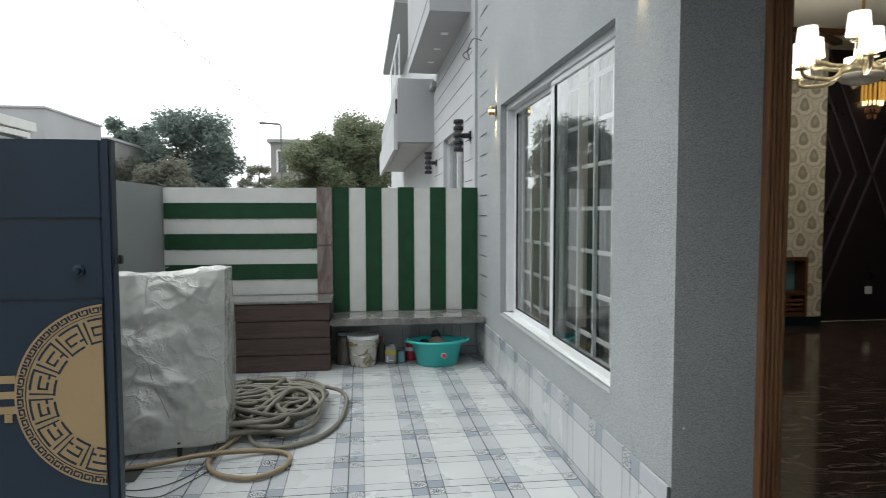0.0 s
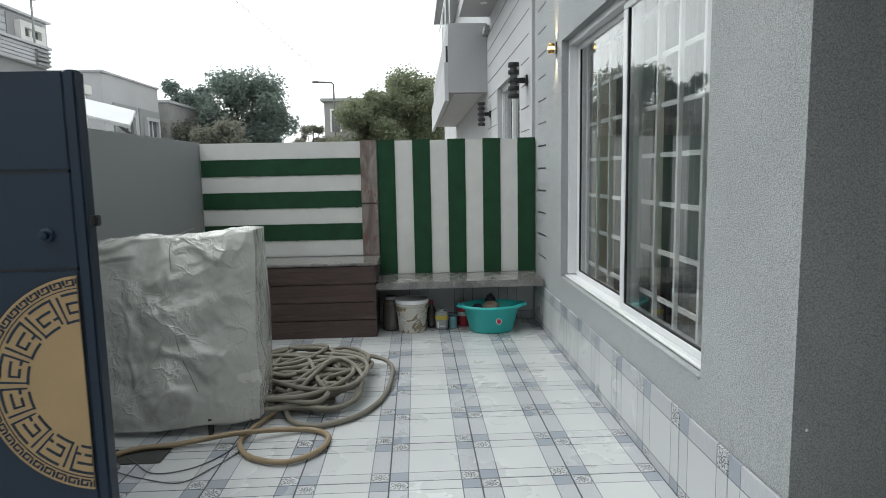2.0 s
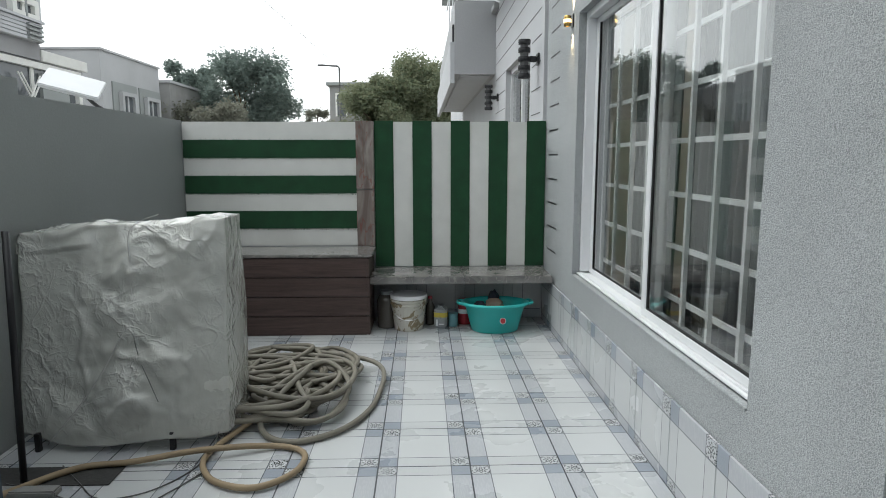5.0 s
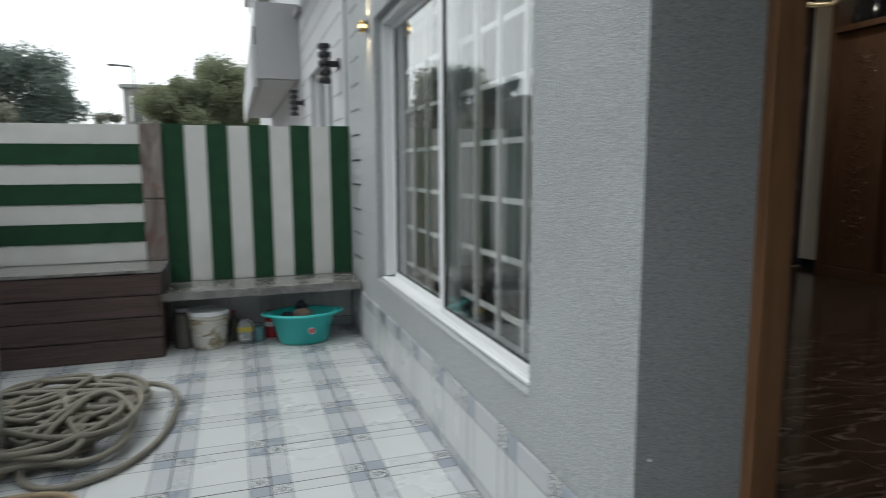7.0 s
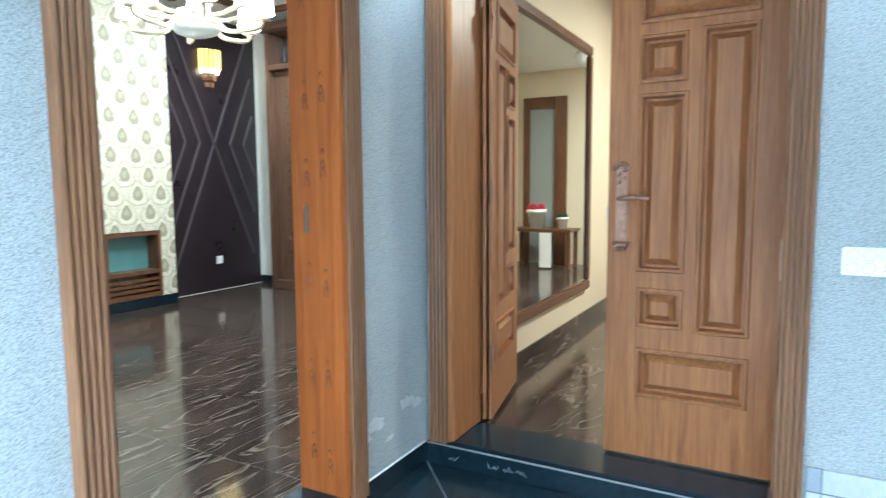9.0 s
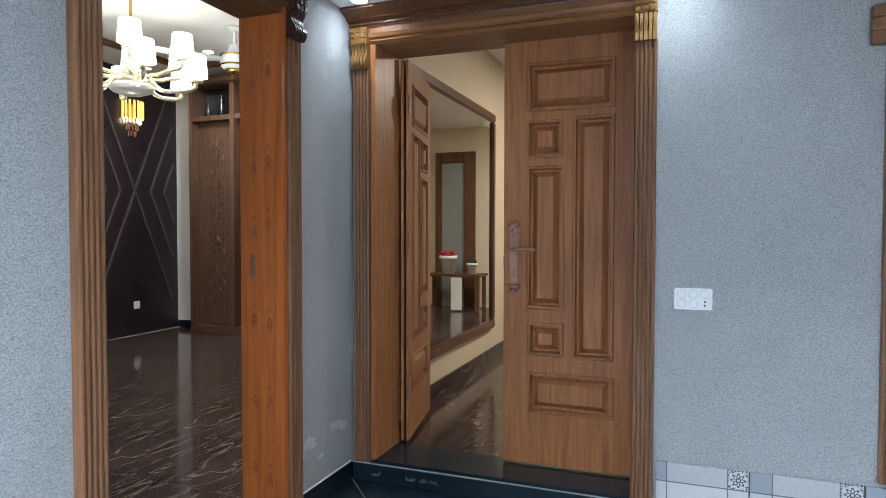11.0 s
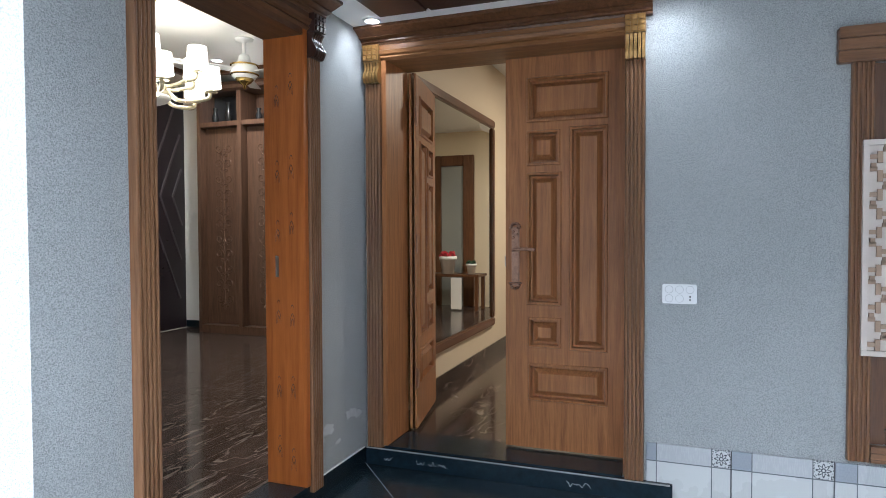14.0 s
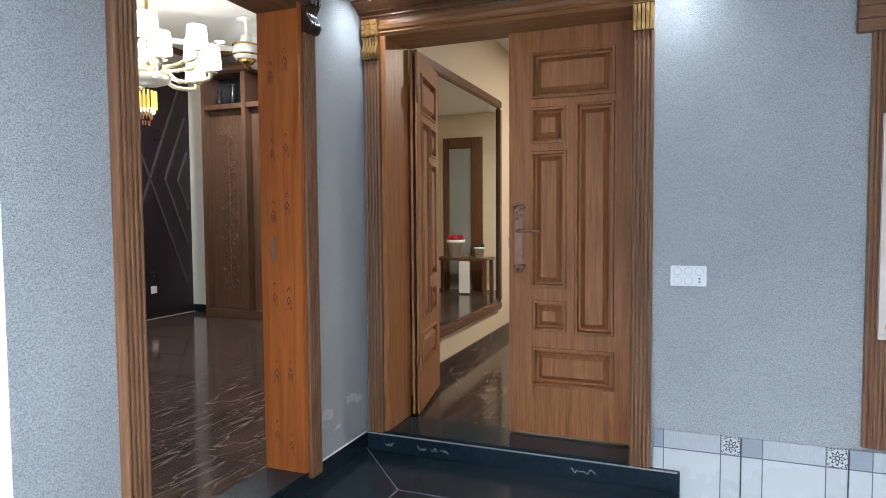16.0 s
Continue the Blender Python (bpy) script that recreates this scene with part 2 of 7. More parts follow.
def printed_tile(name, turned):
    """Glazed tile: white field, streaked border strips parted by dark lines, blue-grey and flowered corner squares. Its print lies in the UV map, 0 to 1."""
    m, n, l, b = material(name)
    b.inputs["Roughness"].default_value = 0.22
    uv = n.new("ShaderNodeUVMap")
    uv.uv_map = "print"
    sep = n.new("ShaderNodeSeparateXYZ")
    l.new(uv.outputs["UV"], sep.inputs["Vector"])
    u, v = sep.outputs["X"], sep.outputs["Y"]
    w = 0.203

    def near(s, at, half):
        return maths(n, l, "LESS_THAN", maths(n, l, "ABSOLUTE", maths(n, l, "SUBTRACT", s, at)), half)

    lo_u, hi_u = maths(n, l, "LESS_THAN", u, w), maths(n, l, "GREATER_THAN", u, 1 - w)
    lo_v, hi_v = maths(n, l, "LESS_THAN", v, w), maths(n, l, "GREATER_THAN", v, 1 - w)
    strip_u, strip_v = maths(n, l, "ADD", lo_u, hi_u), maths(n, l, "ADD", lo_v, hi_v)
    if turned:
        flower_sq = maths(n, l, "ADD", maths(n, l, "MULTIPLY", hi_u, hi_v), maths(n, l, "MULTIPLY", lo_u, lo_v))
        plain_sq = maths(n, l, "ADD", maths(n, l, "MULTIPLY", lo_u, hi_v), maths(n, l, "MULTIPLY", hi_u, lo_v))
    else:
        flower_sq = maths(n, l, "ADD", maths(n, l, "MULTIPLY", hi_u, lo_v), maths(n, l, "MULTIPLY", lo_u, hi_v))
        plain_sq = maths(n, l, "ADD", maths(n, l, "MULTIPLY", lo_u, lo_v), maths(n, l, "MULTIPLY", hi_u, hi_v))
    lines = maths(n, l, "MAXIMUM", maths(n, l, "MAXIMUM", near(u, w, 0.0055), near(u, 1 - w, 0.0055)),
                  maths(n, l, "MAXIMUM", near(v, w, 0.0065), near(v, 1 - w, 0.0065)))
    # streaks along the strips
    co = n.new("ShaderNodeTexCoord")
    streak = n.new("ShaderNodeTexNoise")
    streak.inputs["Scale"].default_value, streak.inputs["Detail"].default_value = 14, 4
    mp = n.new("ShaderNodeMapping")
    mp.inputs["Scale"].default_value = (6, 0.7, 1)
    l.new(uv.outputs["UV"], mp.inputs["Vector"])
    l.new(mp.outputs["Vector"], streak.inputs["Vector"])
    fleck = n.new("ShaderNodeTexNoise")
    fleck.inputs["Scale"].default_value, fleck.inputs["Detail"].default_value = 60, 3
    l.new(uv.outputs["UV"], fleck.inputs["Vector"])
    # flower: rings and petals about the middle of the corner square
    uu = maths(n, l, "SUBTRACT", maths(n, l, "PINGPONG", u, 0.5), w / 2)
    vv = maths(n, l, "SUBTRACT", maths(n, l, "PINGPONG", v, 0.5), w / 2)
    rad = maths(n, l, "SQRT", maths(n, l, "ADD", maths(n, l, "MULTIPLY", uu, uu), maths(n, l, "MULTIPLY", vv, vv)))
    ang = maths(n, l, "ARCTAN2", vv, uu)
    petal = maths(n, l, "MULTIPLY_ADD", maths(n, l, "COSINE", maths(n, l, "MULTIPLY", ang, 8.0)), 0.016, 0.052)
    ring = maths(n, l, "LESS_THAN", maths(n, l, "ABSOLUTE", maths(n, l, "SUBTRACT", rad, petal)), 0.009)
    corner = maths(n, l, "MULTIPLY", maths(n, l, "GREATER_THAN", rad, 0.088), maths(n, l, "GREATER_THAN", maths(n, l, "COSINE", maths(n, l, "MULTIPLY", ang, 4.0)), -3.0))
    core = maths(n, l, "LESS_THAN", maths(n, l, "ABSOLUTE", maths(n, l, "SUBTRACT", rad, 0.02)), 0.006)
    ink = maths(n, l, "MULTIPLY", flower_sq, maths(n, l, "MAXIMUM", ring, maths(n, l, "MAXIMUM", core, maths(n, l, "MULTIPLY", corner, maths(n, l, "GREATER_THAN", fleck.outputs["Fac"], 0.52)))))

    def mixed(fac, under, over, amount=1.0):
        mx = n.new("ShaderNodeMixRGB")
        l.new(maths(n, l, "MULTIPLY", fac, amount), mx.inputs["Fac"])
        for key, val in (("Color1", under), ("Color2", over)):
            if isinstance(val, tuple):
                mx.inputs[key].default_value = (*val, 1)
            else:
                l.new(val, mx.inputs[key])
        return mx.outputs["Color"]

    info = n.new("ShaderNodeObjectInfo")
    tone = n.new("ShaderNodeMapRange")
    tone.inputs["To Min"].default_value, tone.inputs["To Max"].default_value = 0.95, 1.03
    l.new(info.outputs["Random"], tone.inputs["Value"])
    streaky = maths(n, l, "MULTIPLY", maths(n, l, "GREATER_THAN", streak.outputs["Fac"], 0.47), 0.5)
    grey = mixed(streaky, (0.445, 0.458, 0.48), (0.37, 0.388, 0.42))
    pale = mixed(streaky, (0.520, 0.534, 0.538), (0.495, 0.51, 0.518))
    col = mixed(strip_v if not turned else strip_u, (0.540, 0.555, 0.558), pale)
    col = mixed(strip_u if not turned else strip_v, col, grey, 0.9)
    blue = mixed(fleck.outputs["Fac"], (0.215, 0.24, 0.285), (0.34, 0.375, 0.42))
    col = mixed(plain_sq, col, blue)
    col = mixed(flower_sq, col, (0.52, 0.535, 0.545))
    col = mixed(ink, col, (0.022, 0.026, 0.035))
    col = mixed(lines, col, (0.10, 0.11, 0.125), 0.9)
    scl = n.new("ShaderNodeVectorMath")
    scl.operation = "SCALE"
    l.new(col, scl.inputs[0])
    l.new(tone.outputs["Result"], scl.inputs["Scale"])
    # walked-in dust over many tiles
    dust = n.new("ShaderNodeTexNoise")
    dust.inputs["Scale"].default_value, dust.inputs["Detail"].default_value = 2.2, 7
    geo = n.new("ShaderNodeNewGeometry")
    l.new(geo.outputs["Position"], dust.inputs["Vector"])
    dm = n.new("ShaderNodeMapRange")
    dm.inputs["From Min"].default_value, dm.inputs["From Max"].default_value, dm.inputs["To Max"].default_value = 0.5, 0.85, 0.10
    l.new(dust.outputs["Fac"], dm.inputs["Value"])
    fin = mixed(dm.outputs["Result"], scl.outputs["Vector"], (0.40, 0.39, 0.37))
    l.new(fin, b.inputs["Base Color"])
    rg = n.new("ShaderNodeMapRange")
    rg.inputs["To Min"].default_value, rg.inputs["To Max"].default_value = 0.16, 0.42
    l.new(dust.outputs["Fac"], rg.inputs["Value"])
    l.new(rg.outputs["Result"], b.inputs["Roughness"])
    return m


def crumpled(name, colour):
    """Milky polythene with sharp creases at three sizes."""
    m, n, l, b = material(name)
    b.inputs["Base Color"].default_value = (*colour, 1)
    b.inputs["Transmission Weight"].default_value = 0.15
    co = n.new("ShaderNodeTexCoord")
    height = None
    for size, amount in ((2.2, 0.9), (5.0, 0.30)):
        tx = n.new("ShaderNodeTexNoise")
        tx.inputs["Scale"].default_value, tx.inputs["Detail"].default_value, tx.inputs["Distortion"].default_value = size, 1.5, 0.8
        l.new(co.outputs["Object"], tx.inputs["Vector"])
        ridge = maths(n, l, "MULTIPLY", maths(n, l, "ABSOLUTE", maths(n, l, "SUBTRACT", tx.outputs["Fac"], 0.5)), -amount)
        height = ridge if height is None else maths(n, l, "ADD", height, ridge)
    # crumpled patches: thin sharp folds, taut plastic between them
    bend = n.new("ShaderNodeTexNoise")
    bend.inputs["Scale"].default_value, bend.inputs["Detail"].default_value = 2.6, 4
    l.new(co.outputs["Object"], bend.inputs["Vector"])
    patch = n.new("ShaderNodeMapRange")
    patch.inputs["From Min"].default_value, patch.inputs["From Max"].default_value, patch.inputs["To Min"].default_value = 0.45, 0.62, 0.12
    l.new(bend.outputs["Fac"], patch.inputs["Value"])
    for size, amount, width in ((5.0, 0.32, 0.045), (10.0, 0.20, 0.06), (22.0, 0.09, 0.08)):
        fo = n.new("ShaderNodeTexNoise")
        fo.inputs["Scale"].default_value, fo.inputs["Detail"].default_value, fo.inputs["Distortion"].default_value = size, 2.5, 0.6
        l.new(co.outputs["Object"], fo.inputs["Vector"])
        fold = n.new("ShaderNodeMapRange")
        fold.inputs["From Min"].default_value, fold.inputs["From Max"].default_value = 0.0, width
        fold.inputs["To Min"].default_value, fold.inputs["To Max"].default_value = amount, 0.0
        l.new(maths(n, l, "ABSOLUTE", maths(n, l, "SUBTRACT", fo.outputs["Fac"], 0.5)), fold.inputs["Value"])
        height = maths(n, l, "ADD", height, maths(n, l, "MULTIPLY", fold.outputs["Result"], patch.outputs["Result"]))
    b.inputs["Coat Weight"].default_value, b.inputs["Coat Roughness"].default_value = 0.9, 0.10
    bp = n.new("ShaderNodeBump")
    bp.inputs["Strength"].default_value, bp.inputs["Distance"].default_value = 0.9, 0.020
    l.new(height, bp.inputs["Height"])
    l.new(bp.outputs["Normal"], b.inputs["Coat Normal"])
    l.new(bp.outputs["Normal"], b.inputs["Normal"])
    dust = n.new("ShaderNodeTexNoise")
    dust.inputs["Scale"].default_value, dust.inputs["Detail"].default_value = 3.0, 7
    l.new(co.outputs["Object"], dust.inputs["Vector"])
    rg = n.new("ShaderNodeMapRange")
    rg.inputs["To Min"].default_value, rg.inputs["To Max"].default_value = 0.14, 0.34
    l.new(dust.outputs["Fac"], rg.inputs["Value"])
    l.new(rg.outputs["Result"], b.inputs["Roughness"])
    tint = n.new("ShaderNodeMixRGB")
    tint.inputs["Color1"].default_value, tint.inputs["Color2"].default_value = (colour[0] * 0.82, colour[1] * 0.82, colour[2] * 0.81, 1), (*colour, 1)
    l.new(patch.outputs["Result"], tint.inputs["Fac"])
    l.new(tint.outputs["Color"], b.inputs["Base Color"])
    clear, both = n.new("ShaderNodeBsdfTransparent"), n.new("ShaderNodeMixShader")
    both.inputs["Fac"].default_value = 0.27
    l.new(b.outputs["BSDF"], both.inputs[1])
    l.new(clear.outputs["BSDF"], both.inputs[2])
    l.new(both.outputs["Shader"], n["Material Output"].inputs["Surface"])
    return m


M = {}
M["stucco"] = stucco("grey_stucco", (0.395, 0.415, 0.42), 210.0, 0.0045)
M["render_pale"] = surface("pale_grey_render", (0.50, 0.51, 0.525), 0.85, scale=1.2, vary=0.08, bump=0.0015, bscale=160, stain=0.12)
M["render_dim"] = surface("weathered_grey_render", (0.29, 0.29, 0.295), 0.9, scale=0.7, vary=0.15, bump=0.002, bscale=60, stain=0.35)
M["render_far"] = surface("far_grey_render", (0.42, 0.425, 0.435), 0.9, scale=0.7, vary=0.12, bump=0.002, bscale=60, stain=0.25)
M["wall_dark"] = surface("dark_grey_paint", (0.27, 0.288, 0.283), 0.5, scale=0.9, vary=0.10, bump=0.0008, bscale=90, stain=0.15)
M["concrete"] = surface("grey_concrete", (0.27, 0.27, 0.265), 0.9, scale=2, vary=0.18, bump=0.002, bscale=60, stain=0.4)
# paler than plain concrete, to bounce light onto the porch's east wall
M["road"] = surface("pale_concrete_road", (0.40, 0.395, 0.38), 0.9, scale=1.2, vary=0.15, bump=0.002, bscale=60, stain=0.3)
M["earth"] = surface("dusty_ground", (0.20, 0.18, 0.15), 0.95, scale=0.4, vary=0.2, bump=0.004, bscale=8)
M["blackish"] = surface("dark_mottled_strip", (0.045, 0.045, 0.044), 0.75, scale=9, vary=0.4, bump=0.002, bscale=50, stain=0.4)
M["grout"] = surface("dark_grout", (0.085, 0.09, 0.098), 0.9, scale=20, vary=0.15)
M["joint_pale"] = surface("pale_floor_joint", (0.30, 0.27, 0.24), 0.6, scale=20, vary=0.15)
M["tile_floor"] = printed_tile("printed_floor_tile", False)
M["tile_wall"] = printed_tile("printed_wall_tile", True)
M["turf"] = surface("artificial_turf", (0.013, 0.062, 0.026), 0.9, scale=9, vary=0.35, bump=0.004, bscale=260)
M["stripe_white"] = surface("white_turf_stripe", (0.70, 0.70, 0.67), 0.85, scale=7, vary=0.07, bump=0.002, bscale=220, stain=0.12)
M["plank"] = wood("dark_composite_plank", (0.112, 0.078, 0.070), (0.055, 0.037, 0.033), 0.55, (0.6, 8, 8), 4.0, 0.0)
M["marble_grey"] = marble("grey_marble", (0.13, 0.127, 0.122), (0.25, 0.24, 0.23), (0.36, 0.34, 0.315), 0.14, 5.0)
M["marble_red"] = marble("red_veined_marble", (0.17, 0.135, 0.12), (0.33, 0.30, 0.275), (0.22, 0.07, 0.05), 0.1, 2.6, (3, 3, 0.7))
M["granite"] = surface("black_granite", (0.009, 0.018, 0.026), 0.2, scale=30, vary=0.35, bscale=300)
M["granite"].node_tree.nodes["Principled BSDF"].inputs["Specular IOR Level"].default_value = 0.3
M["floor_brown"] = marble("brown_marble_floor", (0.020, 0.013, 0.011), (0.115, 0.078, 0.062), (0.22, 0.185, 0.16), 0.12, 1.5, (0.8, 2.4, 1), 0.75)
M["oak_case"] = wood("oak_casing", (0.235, 0.118, 0.058), (0.118, 0.056, 0.027), 0.35, (13, 13, 0.6), 3.4, 0.15)
M["oak"] = wood("varnished_oak", (0.37, 0.155, 0.056), (0.175, 0.068, 0.024), 0.42, (13, 13, 0.6), 3.4, 0.06)
M["knot"] = surface("dark_knot", (0.095, 0.024, 0.007), 0.5)
M["cabinet"] = wood("dark_cabinet_wood", (0.125, 0.068, 0.043), (0.066, 0.034, 0.021), 0.35)
M["oak_dark"] = wood("dark_varnished_oak", (0.155, 0.070, 0.032), (0.075, 0.032, 0.015), 0.35)
M["oak_orange"] = wood("orange_pine", (0.46, 0.140, 0.032), (0.28, 0.076, 0.016), 0.38, (7, 7, 0.45), 2.4, 0.1)
M["oak_cross"] = wood("varnished_oak_rail", (0.26, 0.120, 0.045), (0.14, 0.058, 0.020), 0.42, (9, 0.7, 9), coat=0.06)
M["oak_case_cross"] = wood("oak_casing_rail", (0.235, 0.118, 0.058), (0.118, 0.056, 0.027), 0.35, (9, 0.7, 9), coat=0.15)
M["oak_cross_x"] = wood("dark_oak_rail", (0.155, 0.070, 0.032), (0.075, 0.032, 0.015), 0.35, (0.7, 9, 9))
M["gilt"] = surface("gilded_oak", (0.33, 0.19, 0.065), 0.32, 0.65, scale=14, vary=0.25)
M["gold"] = surface("gold_sheet", (0.40, 0.285, 0.15), 0.42, 0.35, scale=5, vary=0.08)
M["navy"] = surface("navy_gate_paint", (0.017, 0.030, 0.050), 0.42, scale=3, vary=0.15, bump=0.0003, bscale=200)
M["navy"].node_tree.nodes["Principled BSDF"].inputs["Specular IOR Level"].default_value = 0.3
M["black"] = surface("black_paint", (0.012, 0.012, 0.014), 0.4, scale=10, vary=0.2)
M["alu"] = surface("white_powder_coat", (0.74, 0.75, 0.76), 0.35, scale=8, vary=0.04, stain=0.06)
M["rubber"] = surface("black_rubber", (0.015, 0.015, 0.016), 0.7)
M["glass"] = glass("window_glass", (0.93, 0.96, 0.95))
M["glass"].node_tree.nodes["Principled BSDF"].inputs["IOR"].default_value = 1.65
M["mirror"] = glass("silvered_mirror", (0.60, 0.595, 0.545))
silver = M["mirror"].node_tree.nodes["Principled BSDF"].inputs
silver["Transmission Weight"].default_value, silver["Metallic"].default_value = 0.0, 1.0
M["paint_cream"] = surface("cream_wall_paint", (0.66, 0.57, 0.43), 0.6, scale=1.5, vary=0.05)
M["paint_white"] = surface("white_ceiling_paint", (0.78, 0.78, 0.77), 0.7, scale=1.5, vary=0.03)
M["panel_dark"] = surface("dark_wall_panel", (0.020, 0.014, 0.018), 0.3, scale=4, vary=0.2)
M["steel"] = surface("brushed_steel", (0.5, 0.5, 0.5), 0.3, 1.0, scale=20, vary=0.1)
M["bronze"] = surface("antique_bronze", (0.34, 0.20, 0.14), 0.34, 0.85, scale=60, vary=0.3)
M["plastic_white"] = surface("white_plastic", (0.78, 0.79, 0.80), 0.35, scale=10, vary=0.03)
M["hose"] = surface("dusty_rubber_hose", (0.20, 0.185, 0.15), 0.6, scale=5, vary=0.25, bump=0.0006, bscale=120, stain=0.3)
M["hose_tan"] = surface("sandy_rubber_hose", (0.31, 0.235, 0.145), 0.6, scale=5, vary=0.2, bump=0.0006, bscale=120, stain=0.3)
M["turquoise"] = surface("turquoise_plastic", (0.042, 0.44, 0.42), 0.35, scale=8, vary=0.06, stain=0.1)
M["sheet"] = crumpled("clear_plastic_sheet", (0.74, 0.75, 0.705))
M["wire_pale"] = surface("pale_cable", (0.30, 0.30, 0.29), 0.5)
M["plum"] = wood("dark_coffer_wood", (0.055, 0.028, 0.022), (0.028, 0.014, 0.011), 0.35, coat=0.1)
M["fret"] = surface("cream_lattice_paint", (0.62, 0.55, 0.50), 0.6, scale=10, vary=0.1, stain=0.15)
M["fret_tan"] = surface("tan_lattice_strip", (0.36, 0.25, 0.175), 0.55, scale=10, vary=0.2)
M["wire"] = surface("grey_cable", (0.10, 0.10, 0.10), 0.5)
M["curtain"] = surface("grey_curtain", (0.34, 0.36, 0.37), 0.9, scale=3, vary=0.15, stretch=(1, 1, 0.1))
# near-black cloth that imitates the dim room between the curtains
M["curtain_gap"] = surface("curtain_gap_shade", (0.115, 0.12, 0.13), 0.9, scale=3, vary=0.2, stretch=(1, 1, 0.1))
M["shade"] = glow("lit_lamp_shade", (1.0, 0.93, 0.80), 0.8)
M["led"] = glow("led_panel", (1.0, 0.98, 0.95), 12.0)
M["warm_bulb"] = glow("warm_bulb", (1.0, 0.68, 0.28), 1.6)
M["amber"] = glow("amber_crystal", (0.75, 0.42, 0.08), 0.22)
M["amber_hot"] = glow("lit_crystal", (1.0, 0.75, 0.38), 1.6)
M["copper"] = surface("copper_crystal", (0.45, 0.22, 0.12), 0.2, 0.6, vary=0.2)
M["carved"] = surface("polished_carving", (0.15, 0.085, 0.055), 0.2, 0.4, scale=20, vary=0.25)
M["smoked"] = surface("smoked_glass", (0.02, 0.02, 0.022), 0.06, vary=0.1)
M["brass"] = surface("polished_brass", (0.55, 0.38, 0.13), 0.2, 1.0, scale=20, vary=0.15)
M["bark"] = surface("bark", (0.10, 0.075, 0.055), 0.9, scale=6, vary=0.3, bump=0.01, bscale=30)


# ---- building helpers ----
def block(bm, x0, x1, y0, y1, z0, z1):
    m = Matrix.Translation(((x0 + x1) / 2, (y0 + y1) / 2, (z0 + z1) / 2)) @ Matrix.Diagonal((x1 - x0, y1 - y0, z1 - z0, 1))
    return bmesh.ops.create_cube(bm, size=1, matrix=m)["verts"]


def soften(bm, width, segments=2):
    bmesh.ops.bevel(bm, geom=[e for e in bm.edges if len(e.link_faces) == 2 and e.calc_face_angle(0) > 0.5], offset=width, segments=segments, affect="EDGES", clamp_overlap=True)


def finish(name, bm, mat, smooth=False):
    me = bpy.data.meshes.new(name)
    bmesh.ops.recalc_face_normals(bm, faces=bm.faces)
    if smooth:
        for f in bm.faces:
            f.smooth = True
    bm.to_mesh(me)
    bm.free()
    me.materials.append(mat)
    return new(name, me)


def part(name, bm, mat, parent, label="", smooth=False):
    ob = finish(name, bm, mat, smooth)
    ob.parent = parent
    if label:
        ob["label"] = label
    return ob


def thing(name, label, category, group="", kind="", at=(0, 0, 0), rz=0):
    ob = new(name)
    ob.matrix_basis = pose(*at, 0, 0, rz)
    ob.empty_display_size = 0.1
    return tagged(ob, label, category, group, kind)


def boxes(list_, bevel=0.0):
    bm = bmesh.new()
    for b in list_:
        block(bm, *b)
    if bevel:
        soften(bm, bevel)
    return bm


def structure(name, bm, mat, label, category, smooth=False):
    return tagged(finish(name, bm, mat, smooth), label, category, "", "structure")


def tube(bm, points, radius, sides=8, closed=False):
    """A round tube along points."""
    rings, n = [], len(points)
    pts = [Vector(p) for p in points]
    for i, p in enumerate(pts):
        a = pts[(i - 1) % n] if closed or i else pts[i]
        b = pts[(i + 1) % n] if closed or i < n - 1 else pts[i]
        d = (b - a).normalized()
        side = d.cross(Vector((0, 0, 1)))
        if side.length < 0.05:
            side = d.cross(Vector((1, 0, 0)))
        side.normalize()
        up = side.cross(d)
        r = radius[i] if isinstance(radius, (list, tuple)) else radius
        rings.append([bm.verts.new(p + (side * math.cos(t) + up * math.sin(t)) * r) for t in (2 * math.pi * k / sides for k in range(sides))])
    for i in range(n if closed else n - 1):
        p, q = rings[i], rings[(i + 1) % n]
        for k in range(sides):
            bm.faces.new((p[k], p[(k + 1) % sides], q[(k + 1) % sides], q[k]))
    if not closed:
        bm.faces.new(rings[0][::-1])
        bm.faces.new(rings[-1])
    return bm


def lathe(bm, profile, at=(0, 0, 0), sides=24, oval=1.0):
    """A body turned about z from (radius, height) pairs."""
    rings = []
    for r, z in profile:
        if r < 1e-5:
            rings.append([bm.verts.new((at[0], at[1], at[2] + z))])
        else:
            rings.append([bm.verts.new((at[0] + r * math.cos(t), at[1] + r * oval * math.sin(t), at[2] + z)) for t in (2 * math.pi * k / sides for k in range(sides))])
    for p, q in zip(rings, rings[1:]):
        for k in range(sides):
            a, b = p[k % len(p)], p[(k + 1) % len(p)]
            c, d = q[(k + 1) % len(q)], q[k % len(q)]
            vs = list(dict.fromkeys((a, b, c, d)))
            if len(vs) > 2:
                bm.faces.new(vs)
    return bm


